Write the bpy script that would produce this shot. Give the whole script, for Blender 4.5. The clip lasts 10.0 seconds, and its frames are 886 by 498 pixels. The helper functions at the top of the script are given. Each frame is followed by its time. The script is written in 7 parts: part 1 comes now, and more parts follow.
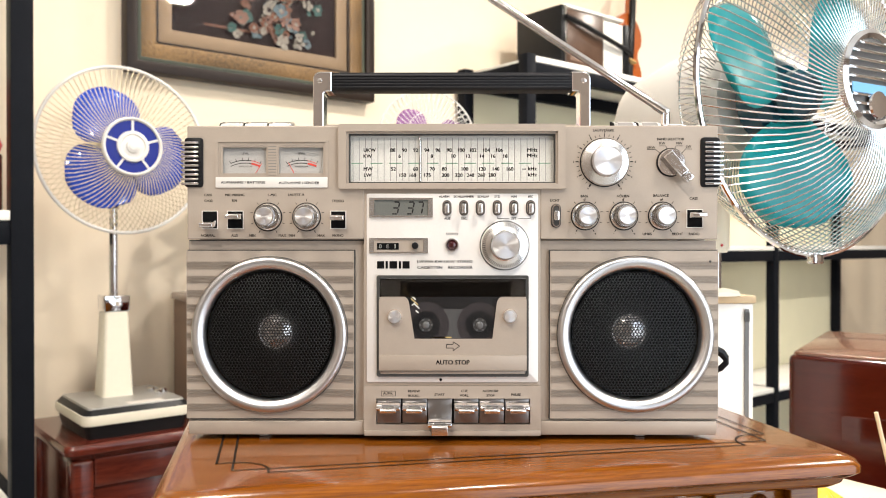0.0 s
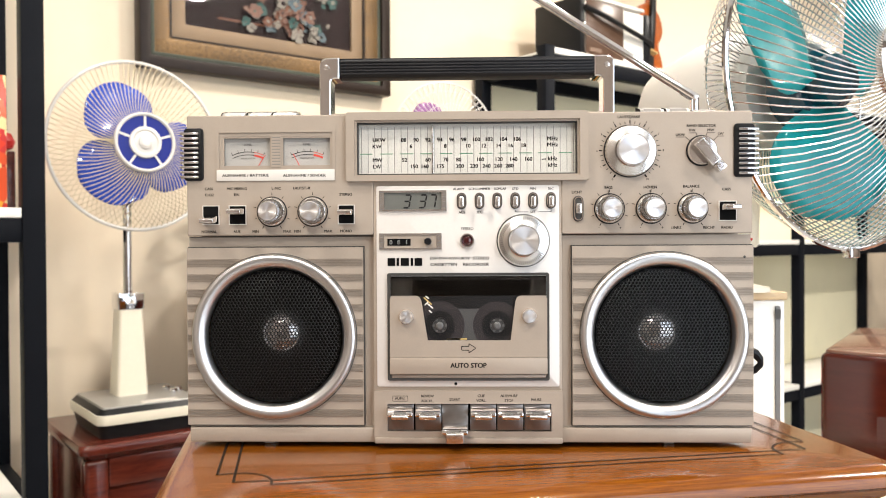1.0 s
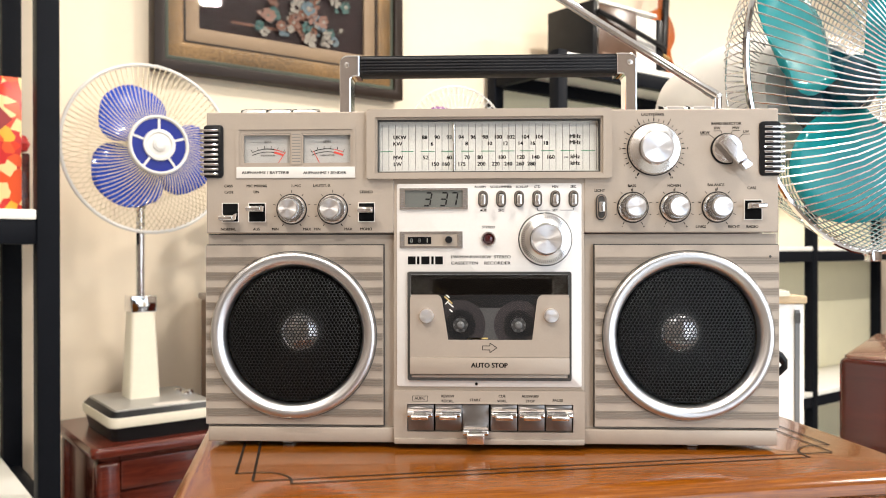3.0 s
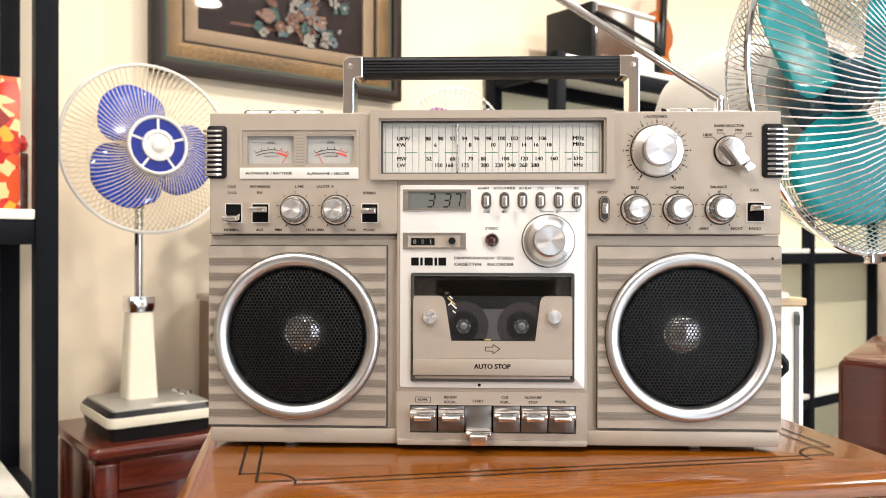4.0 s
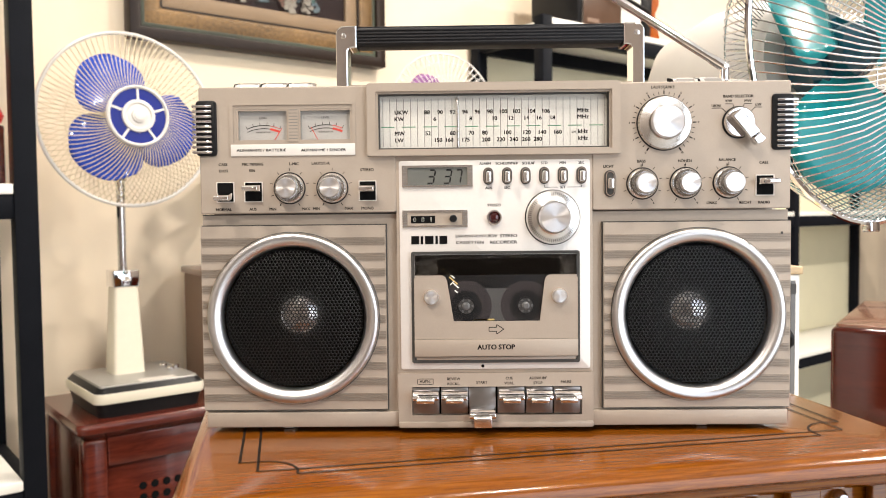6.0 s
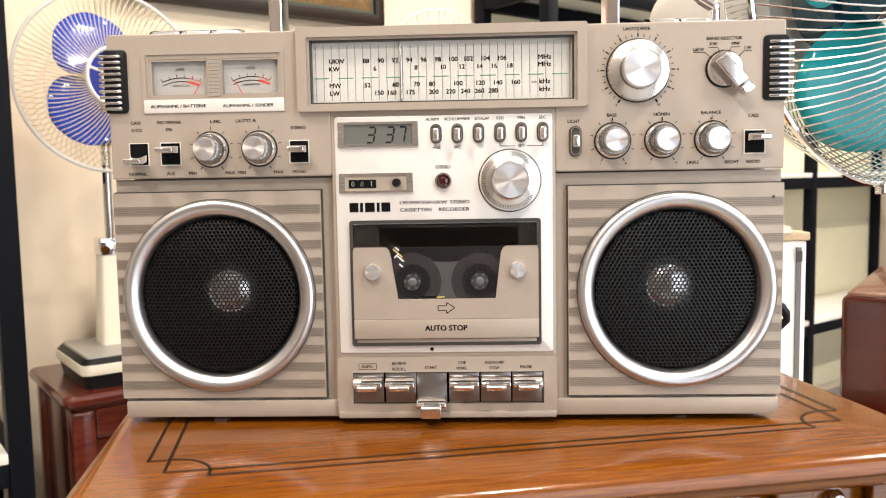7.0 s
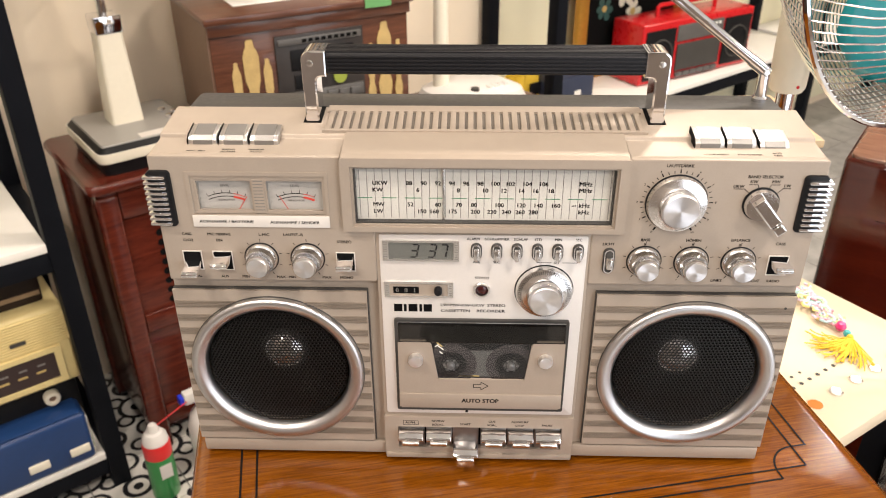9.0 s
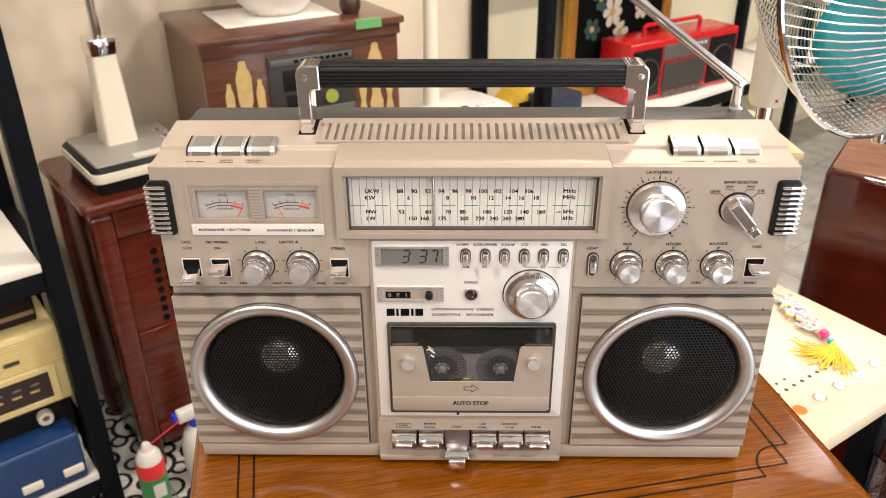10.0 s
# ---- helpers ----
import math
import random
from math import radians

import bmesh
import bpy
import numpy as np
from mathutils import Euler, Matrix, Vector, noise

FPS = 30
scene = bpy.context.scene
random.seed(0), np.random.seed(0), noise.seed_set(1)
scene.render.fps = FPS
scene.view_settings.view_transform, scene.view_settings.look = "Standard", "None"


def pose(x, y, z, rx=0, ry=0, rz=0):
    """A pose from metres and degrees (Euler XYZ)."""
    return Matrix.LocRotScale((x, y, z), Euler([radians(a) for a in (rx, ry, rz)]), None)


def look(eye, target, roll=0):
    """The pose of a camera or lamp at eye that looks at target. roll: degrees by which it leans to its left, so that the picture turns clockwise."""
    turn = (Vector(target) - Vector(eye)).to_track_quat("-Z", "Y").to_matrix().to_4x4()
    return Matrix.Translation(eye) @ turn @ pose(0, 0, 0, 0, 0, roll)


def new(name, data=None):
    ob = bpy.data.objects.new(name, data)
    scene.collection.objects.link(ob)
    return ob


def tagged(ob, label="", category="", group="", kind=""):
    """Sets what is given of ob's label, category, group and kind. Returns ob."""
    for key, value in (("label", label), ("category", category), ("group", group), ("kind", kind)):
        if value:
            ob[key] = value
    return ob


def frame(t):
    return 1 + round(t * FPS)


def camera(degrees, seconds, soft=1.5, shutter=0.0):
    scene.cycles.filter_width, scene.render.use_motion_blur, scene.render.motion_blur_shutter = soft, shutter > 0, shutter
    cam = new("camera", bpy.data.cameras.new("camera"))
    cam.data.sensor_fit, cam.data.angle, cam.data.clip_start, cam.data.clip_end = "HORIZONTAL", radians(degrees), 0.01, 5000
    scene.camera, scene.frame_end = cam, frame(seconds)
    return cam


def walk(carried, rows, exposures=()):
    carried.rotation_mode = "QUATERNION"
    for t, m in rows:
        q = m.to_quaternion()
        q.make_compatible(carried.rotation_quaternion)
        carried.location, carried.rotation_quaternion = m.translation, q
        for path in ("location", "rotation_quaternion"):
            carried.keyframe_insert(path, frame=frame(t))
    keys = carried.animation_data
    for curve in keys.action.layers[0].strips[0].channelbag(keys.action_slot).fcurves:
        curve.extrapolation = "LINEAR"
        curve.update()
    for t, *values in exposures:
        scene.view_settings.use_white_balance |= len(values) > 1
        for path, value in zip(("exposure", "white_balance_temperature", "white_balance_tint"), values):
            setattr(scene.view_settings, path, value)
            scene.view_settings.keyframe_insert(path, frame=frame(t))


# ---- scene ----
cam = camera(57.8, 10.0, soft=1.0)
cam.data.dof.use_dof, cam.data.dof.focus_distance, cam.data.dof.aperture_fstop = True, 0.62, 14.0
PATH = [
    (0, (-0.004, -0.644, 0.157), (-0.014, 1.356, 0.146), 0.0),
    (0.5, (-0.018, -0.63, 0.157), (-0.038, 1.37, 0.135), -0.2),
    (1, (-0.001, -0.605, 0.157), (-0.058, 1.394, 0.135), -0.3),
    (1.5, (-0.005, -0.597, 0.154), (-0.08, 1.402, 0.136), -0.4),
    (2, (-0.012, -0.601, 0.154), (-0.098, 1.397, 0.139), -0.3),
    (2.5, (-0.009, -0.599, 0.151), (-0.093, 1.399, 0.141), -0.2),
    (4, (-0.015, -0.6, 0.151), (-0.086, 1.399, 0.148), 0.1),
    (4.5, (-0.016, -0.598, 0.151), (-0.083, 1.401, 0.138), -0.0),
    (5, (-0.014, -0.594, 0.15), (-0.074, 1.405, 0.121), -0.2),
    (5.2, (-0.012, -0.592, 0.151), (-0.069, 1.407, 0.119), -0.2),
    (6.5, (-0.037, -0.55, 0.163), (-0.056, 1.447, 0.043), -0.8),
    (7, (0.018, -0.511, 0.159), (-0.056, 1.479, -0.019), -1.0),
    (7.5, (0.023, -0.524, 0.298), (-0.08, 1.412, -0.193), -1.1),
    (8, (0.019, -0.484, 0.403), (-0.061, 1.352, -0.387), -0.5),
    (8.5, (0.015, -0.462, 0.436), (-0.066, 1.299, -0.508), -0.0),
    (9, (-0.011, -0.462, 0.449), (-0.068, 1.276, -0.54), -0.3),
    (9.5, (-0.007, -0.475, 0.451), (-0.046, 1.271, -0.526), -0.3),
    (10, (-0.009, -0.485, 0.45), (-0.047, 1.278, -0.493), -0.5),
]
EXPOSURES = [(0, -0.22, 6220, 9), (7, -0.20, 6450, 11), (8.5, -0.46, 6650, 13), (10, -0.46, 6550, 13)]
walk(cam, [(t, look(eye, target, roll)) for t, eye, target, roll in PATH], EXPOSURES)

# z = 0 is the top of the wooden table under the radio recorder
FLOOR_Z, CEILING_Z = -1.04, 1.75
WALL_TURN = 39.46
# frame of the long wall: x along it, -y out into the room
WALL = pose(-1.0551, 1.4019, 0, 0, 0, WALL_TURN)


def wall_pose(s, off, z, turn=0.0):
    p = WALL @ Vector((s, -off, z))
    return pose(p.x, p.y, p.z, 0, 0, WALL_TURN + turn)


# ---- light ----
world = bpy.data.worlds.new("sky")
scene.world = world
world.use_nodes = True
wn = world.node_tree
sky = wn.nodes.new("ShaderNodeTexSky")
sky.sky_type = "NISHITA"
sky.sun_disc = False
sky.sun_elevation = radians(45)
sky.sun_rotation = radians(160)
wn.links.new(sky.outputs[0], wn.nodes["Background"].inputs[0])
wn.nodes["Background"].inputs[1].default_value = 0.12


def area_lamp(name, m, w, h, watts, colour):
    d = bpy.data.lights.new(name, "AREA")
    d.shape, d.size, d.size_y, d.energy, d.color = "RECTANGLE", w, h, watts, colour
    ob = new(name, d)
    ob.matrix_world = m
    return tagged(ob, kind="structure")


CEILING_LAMPS = [(-1.2, 1.7), (-0.2, 1.15), (1.2, 1.3), (3.1, 1.2), (-1.6, 2.9), (-0.1, 2.9), (1.47, 2.9), (3.0, 2.9)]
for s_, o_ in CEILING_LAMPS:
    p_ = WALL @ Vector((s_, -o_, CEILING_Z - 0.03))
    watts = (30 if s_ < -1 else 12 if s_ < 1 else 42) if o_ < 2 else (50 if s_ < -1 else 26 if s_ < 1 else 56)
    lo_ = area_lamp("downlight_glow", pose(p_.x, p_.y, p_.z, 0, 0, WALL_TURN), 0.14, 0.14, watts, (1.0, 0.90, 0.78))
    lo_.data.shape = "DISK"
# daylight through the shop window behind the camera
WINDOW_S, WINDOW_W, WINDOW_Z0, WINDOW_Z1, ROOM_DEPTH = 0.45, 2.6, -0.75, 1.35, 4.2
p_ = WALL @ Vector((WINDOW_S, -ROOM_DEPTH + 0.02, (WINDOW_Z0 + WINDOW_Z1) / 2))
area_lamp("window_light", pose(p_.x, p_.y, p_.z, 90, 0, WALL_TURN), WINDOW_W, WINDOW_Z1 - WINDOW_Z0, 60, (0.87, 0.93, 1.0))


# ---- materials ----
def mat(name, colour, rough=0.5, metal=0.0, noise_scale=0.0, noise_amt=0.08, bump=0.0, bump_scale=0.0, coat=0.0, spec=0.5, aniso=0.0, stains=0.0):
    m = bpy.data.materials.new(name)
    m.use_nodes = True
    nt = m.node_tree
    b = nt.nodes["Principled BSDF"]
    b.inputs["Base Color"].default_value = (*colour, 1)
    b.inputs["Roughness"].default_value = rough
    b.inputs["Metallic"].default_value = metal
    b.inputs["Coat Weight"].default_value = coat
    b.inputs["Coat Roughness"].default_value = 0.08
    b.inputs["Specular IOR Level"].default_value = spec
    tc = nt.nodes.new("ShaderNodeTexCoord")
    if aniso:
        b.inputs["Anisotropic"].default_value = aniso
        tg = nt.nodes.new("ShaderNodeTangent")
        tg.direction_type, tg.axis = "RADIAL", "Y"
        nt.links.new(tg.outputs[0], b.inputs["Tangent"])
    if noise_scale:
        n1 = nt.nodes.new("ShaderNodeTexNoise")
        n1.inputs["Scale"].default_value = noise_scale
        n1.inputs["Detail"].default_value = 6
        nt.links.new(tc.outputs["Object"], n1.inputs["Vector"])
        n2 = nt.nodes.new("ShaderNodeTexNoise")
        n2.inputs["Scale"].default_value = noise_scale * 0.08
        n2.inputs["Detail"].default_value = 3
        nt.links.new(tc.outputs["Object"], n2.inputs["Vector"])
        add = nt.nodes.new("ShaderNodeMath")
        add.operation = "ADD"
        nt.links.new(n1.outputs["Fac"], add.inputs[0])
        nt.links.new(n2.outputs["Fac"], add.inputs[1])
        mr = nt.nodes.new("ShaderNodeMapRange")
        mr.inputs["From Min"].default_value, mr.inputs["From Max"].default_value = 0.6, 1.4
        mr.inputs["To Min"].default_value, mr.inputs["To Max"].default_value = 1 - noise_amt, 1 + noise_amt
        nt.links.new(add.outputs[0], mr.inputs["Value"])
        mul = nt.nodes.new("ShaderNodeVectorMath")
        mul.operation = "SCALE"
        mul.inputs[0].default_value = colour
        nt.links.new(mr.outputs[0], mul.inputs["Scale"])
        nt.links.new(mul.outputs[0], b.inputs["Base Color"])
        rr = nt.nodes.new("ShaderNodeMapRange")
        rr.inputs["To Min"].default_value, rr.inputs["To Max"].default_value = max(0.02, rough * 0.8), min(1, rough * 1.25)
        nt.links.new(n1.outputs["Fac"], rr.inputs["Value"])
        nt.links.new(rr.outputs[0], b.inputs["Roughness"])
    if bump:
        nb = nt.nodes.new("ShaderNodeTexNoise")
        nb.inputs["Scale"].default_value = bump_scale
        nb.inputs["Detail"].default_value = 4
        nt.links.new(tc.outputs["Object"], nb.inputs["Vector"])
        bp = nt.nodes.new("ShaderNodeBump")
        bp.inputs["Strength"].default_value = bump
        bp.inputs["Distance"].default_value = 0.001
        nt.links.new(nb.outputs["Fac"], bp.inputs["Height"])
        nt.links.new(bp.outputs[0], b.inputs["Normal"])
    return m


def wood(name, dark, light, scale=1.0, rough=0.25, coat=0.6, turn=0.0, stretch=14.0):
    """Varnished wood with long grain along local x."""
    m = bpy.data.materials.new(name)
    m.use_nodes = True
    nt = m.node_tree
    b = nt.nodes["Principled BSDF"]
    tc = nt.nodes.new("ShaderNodeTexCoord")
    mp = nt.nodes.new("ShaderNodeMapping")
    mp.inputs["Rotation"].default_value = (0, 0, radians(turn))
    mp.inputs["Scale"].default_value = (scale, scale * stretch, scale * stretch)
    nt.links.new(tc.outputs["Object"], mp.inputs["Vector"])
    n1 = nt.nodes.new("ShaderNodeTexNoise")
    n1.inputs["Scale"].default_value, n1.inputs["Detail"].default_value = 6, 8
    n1.inputs["Distortion"].default_value = 0.6
    nt.links.new(mp.outputs[0], n1.inputs["Vector"])
    n2 = nt.nodes.new("ShaderNodeTexNoise")
    n2.inputs["Scale"].default_value, n2.inputs["Detail"].default_value = 40, 4
    nt.links.new(mp.outputs[0], n2.inputs["Vector"])
    mixf = nt.nodes.new("ShaderNodeMath")
    mixf.operation = "MULTIPLY_ADD"
    mixf.inputs[1].default_value = 0.35
    nt.links.new(n2.outputs["Fac"], mixf.inputs[0])
    nt.links.new(n1.outputs["Fac"], mixf.inputs[2])
    ramp = nt.nodes.new("ShaderNodeValToRGB")
    ramp.color_ramp.elements[0].position, ramp.color_ramp.elements[0].color = 0.48, (*dark, 1)
    ramp.color_ramp.elements[1].position, ramp.color_ramp.elements[1].color = 0.86, (*light, 1)
    nt.links.new(mixf.outputs[0], ramp.inputs[0])
    nt.links.new(ramp.outputs[0], b.inputs["Base Color"])
    b.inputs["Roughness"].default_value = rough
    b.inputs["Coat Weight"].default_value = coat
    b.inputs["Coat Roughness"].default_value = 0.06
    bp = nt.nodes.new("ShaderNodeBump")
    bp.inputs["Strength"].default_value, bp.inputs["Distance"].default_value = 0.06, 0.0004
    nt.links.new(n2.outputs["Fac"], bp.inputs["Height"])
    nt.links.new(bp.outputs[0], b.inputs["Normal"])
    return m


def glass(name, colour=(1, 1, 1), rough=0.0, ior=1.45, alpha=0.0):
    """Thin clear sheet: mostly see-through with a mirror gloss."""
    m = bpy.data.materials.new(name)
    m.use_nodes = True
    nt = m.node_tree
    nt.nodes.remove(nt.nodes["Principled BSDF"])
    tr = nt.nodes.new("ShaderNodeBsdfTransparent")
    tr.inputs[0].default_value = (*colour, 1)
    gl = nt.nodes.new("ShaderNodeBsdfGlossy")
    gl.inputs["Roughness"].default_value = rough
    fr = nt.nodes.new("ShaderNodeFresnel")
    fr.inputs["IOR"].default_value = ior
    mx = nt.nodes.new("ShaderNodeMixShader")
    nt.links.new(fr.outputs[0], mx.inputs[0])
    nt.links.new(tr.outputs[0], mx.inputs[1])
    nt.links.new(gl.outputs[0], mx.inputs[2])
    nt.links.new(mx.outputs[0], nt.nodes["Material Output"].inputs[0])
    return m


M_BEIGE = mat("champagne_plastic", (0.395, 0.332, 0.272), 0.44, 0.22, 900, 0.05, 0.05, 2500, spec=0.35)
M_SILVER = mat("satin_aluminium_panel", (0.70, 0.665, 0.63), 0.36, 0.2, 600, 0.03)
M_STRIP = mat("pale_label_strip", (0.66, 0.62, 0.57), 0.5)
M_BACK = mat("dark_grey_plastic", (0.055, 0.052, 0.048), 0.45, 0, 300, 0.1, spec=0.3)
M_CHROME = mat("chrome", (0.86, 0.86, 0.88), 0.07, 1.0, 60, 0.03)
M_ALU = mat("brushed_aluminium", (0.80, 0.79, 0.78), 0.24, 1.0, 400, 0.05)
M_SPUN = mat("spun_aluminium", (0.92, 0.92, 0.94), 0.32, 1.0, aniso=0.85)
M_KNURL = mat("dark_knurled_metal", (0.42, 0.41, 0.40), 0.22, 1.0)
# champagne plastic with the shade of the ribs put into its colour
M_RIB_SHADE = mat("shaded_champagne_plastic", (0.26, 0.215, 0.172), 0.45, 0.25, 900, 0.05)
M_RING = mat("turned_speaker_ring", (0.64, 0.635, 0.64), 0.34, 1.0, aniso=0.65)
M_BUTTON_EDGE = mat("bright_button_edge", (0.64, 0.63, 0.62), 0.30, 1.0, 120, 0.06)
M_BLACK = mat("black_plastic", (0.010, 0.010, 0.011), 0.35, 0, 300, 0.2, spec=0.18)
M_MATT = mat("matt_black", (0.005, 0.005, 0.005), 0.8, spec=0.08)
M_RUBBER = mat("black_rubber_grip", (0.010, 0.010, 0.012), 0.5, 0, 200, 0.2, spec=0.25)
M_GRILLE = mat("black_perforated_metal", (0.005, 0.005, 0.005), 0.28, 0.0, spec=0.38)
M_CONE = mat("speaker_cone_paper", (0.006, 0.006, 0.006), 0.8, spec=0.08)
M_DOME = mat("silver_dust_cap", (0.75, 0.75, 0.75), 0.18, 0.9)
M_PRINT = mat("black_print", (0.004, 0.004, 0.004), 0.6, spec=0.08)
M_GREY_PRINT = mat("grey_print", (0.18, 0.17, 0.16), 0.5)
M_GREEN_PRINT = mat("green_print", (0.10, 0.30, 0.16), 0.5)
M_RED_PRINT = mat("red_print", (0.65, 0.06, 0.04), 0.5)
M_DIAL = mat("dial_plate", (0.64, 0.615, 0.56), 0.35)
M_METER = mat("meter_face", (0.43, 0.41, 0.38), 0.45)
M_LCD = mat("lcd_grey_green", (0.15, 0.15, 0.135), 0.25, spec=0.2)
M_LCD_DIGIT = mat("lcd_digit", (0.012, 0.012, 0.012), 0.5, spec=0.1)
M_LED = mat("dark_red_lens", (0.04, 0.002, 0.003), 0.1, coat=0.5)
M_CLEAR = glass("clear_cover", ior=1.3)
M_SMOKE = glass("smoked_cover", (0.24, 0.23, 0.22), 0.02)
M_WHITE_PRINT = mat("white_print", (0.75, 0.74, 0.70), 0.5)
M_GOLD_PRINT = mat("gold_print", (0.55, 0.40, 0.14), 0.4)
M_TAPE = mat("brown_tape", (0.034, 0.030, 0.032), 0.15)
# grey window, its colour lightened to hold the reflection in the cassette door
M_TAPE_WINDOW = mat("grey_window_with_reflection", (0.075, 0.074, 0.074), 0.12, 0, 60, 0.2, coat=0.4)
M_TABLE = wood("orange_varnished_wood", (0.115, 0.030, 0.0018), (0.225, 0.068, 0.0035), 4.5, 0.17, 0.25, 0, 20)
M_TABLE.node_tree.nodes["Principled BSDF"].inputs["Specular IOR Level"].default_value = 0.35
M_INLAY = mat("black_inlay_line", (0.012, 0.008, 0.006), 0.55, spec=0.15)
M_REDWOOD = wood("dark_red_varnished_wood", (0.060, 0.010, 0.006), (0.125, 0.022, 0.011), 2.0, 0.22, 0.25, 0, 10)
M_WALNUT = wood("brown_veneer", (0.075, 0.026, 0.014), (0.15, 0.058, 0.032), 2.2, 0.3, 0.4, 0, 12)
M_WALNUT_SIDE = mat("brown_side_board", (0.20, 0.125, 0.085), 0.5, 0, 120, 0.1)
M_WALL = mat("cream_wall_paint", (0.84, 0.725, 0.565), 0.75, 0, 18, 0.03, 0.2, 90)
M_PANEL = mat("pale_yellow_back_panel", (0.88, 0.84, 0.62), 0.6, 0, 8, 0.04)
M_CEIL = mat("white_ceiling_paint", (0.82, 0.80, 0.76), 0.8, 0, 10, 0.02)
M_STEEL = mat("black_powder_coated_steel", (0.007, 0.008, 0.011), 0.5, 0, 200, 0.15, spec=0.06)
M_SHELF = mat("white_melamine", (0.82, 0.80, 0.75), 0.4, 0, 30, 0.03)
# for walls out of view, dark so that chrome and blacks reflect less light
M_DARKWALL = mat("dark_unseen_wall", (0.20, 0.165, 0.14), 0.7, 0, 14, 0.08)
M_GROUT = mat("grey_grout", (0.35, 0.34, 0.32), 0.9, 0, 150, 0.1)


# ---- building helpers ----
def box(bm, x0, x1, y0, y1, z0, z1, bevel=0.0, segs=2):
    r = bmesh.ops.create_cube(bm, size=1.0)
    vs = r["verts"]
    for v in vs:
        v.co = Vector(((x0 + x1) / 2 + v.co.x * (x1 - x0), (y0 + y1) / 2 + v.co.y * (y1 - y0), (z0 + z1) / 2 + v.co.z * (z1 - z0)))
    if bevel:
        bmesh.ops.bevel(bm, geom=list({e for v in vs for e in v.link_edges}), offset=bevel, segments=segs, affect="EDGES", profile=0.5)
    return bm


def boxed(*a, **k):
    return box(bmesh.new(), *a, **k)


def prism(bm, outline, y0, y1, bevel=0.0, segs=2):
    """Outline of (x, z) points, pushed from y0 (front) to y1 (back); the front rim may be rounded."""
    front = [bm.verts.new((x, y0, z)) for x, z in outline]
    back = [bm.verts.new((x, y1, z)) for x, z in outline]
    n = len(outline)
    f = bm.faces.new(front)
    bm.faces.new(back[::-1])
    for i in range(n):
        j = (i + 1) % n
        bm.faces.new((front[j], front[i], back[i], back[j]))
    bmesh.ops.recalc_face_normals(bm, faces=bm.faces)
    if bevel:
        bmesh.ops.bevel(bm, geom=list(f.edges), offset=bevel, segments=segs, affect="EDGES", profile=0.5)
    return bm


def rrect(x0, x1, z0, z1, r, n=4):
    pts = []
    for cx, cz, a0 in ((x1 - r, z1 - r, 0), (x0 + r, z1 - r, 90), (x0 + r, z0 + r, 180), (x1 - r, z0 + r, 270)):
        for k in range(n + 1):
            a = radians(a0 + 90 * k / n)
            pts.append((cx + r * math.cos(a), cz + r * math.sin(a)))
    return pts


def frame_prism(bm, outer, inner, y0, y1):
    """A frame between two outlines of the same number of points."""
    n = len(outer)
    v = [[bm.verts.new((x, y, z)) for x, z in ring] for ring, y in ((outer, y0), (inner, y0), (inner, y1), (outer, y1))]
    for i in range(n):
        j = (i + 1) % n
        for a in range(4):
            b = (a + 1) % 4
            bm.faces.new((v[a][i], v[a][j], v[b][j], v[b][i]))
    bmesh.ops.recalc_face_normals(bm, faces=bm.faces)
    return bm


def lathe(bm, profile, centre=(0, 0, 0), axis="Y", segs=32, ripple=0.0, teeth=0):
    """Spin (radius, along) points about an axis through centre; 'along' runs towards +axis."""
    rings = []
    for r, h in profile:
        if r < 1e-6:
            rings.append([r, h, None])
        else:
            rings.append([r, h, segs])
    made = []
    for r, h, n in rings:
        ring = []
        for k in range(n or 1):
            a = 2 * math.pi * k / (n or 1)
            q = r + (ripple if (teeth and n and k % 2) else 0)
            c, s = q * math.cos(a), q * math.sin(a)
            p = {"Y": (c, h, s), "Z": (c, s, h), "X": (h, c, s)}[axis]
            ring.append(bm.verts.new(Vector(p) + Vector(centre)))
        made.append(ring)
    for A, B in zip(made, made[1:]):
        if len(A) == 1 and len(B) == 1:
            continue
        m = max(len(A), len(B))
        for k in range(m):
            j = (k + 1) % m
            a0, a1 = A[k % len(A)], A[j % len(A)]
            b0, b1 = B[k % len(B)], B[j % len(B)]
            face = [a0, a1, b1, b0]
            uniq = []
            for v in face:
                if v not in uniq:
                    uniq.append(v)
            if len(uniq) > 2:
                bm.faces.new(uniq)
    bmesh.ops.recalc_face_normals(bm, faces=bm.faces)
    return bm


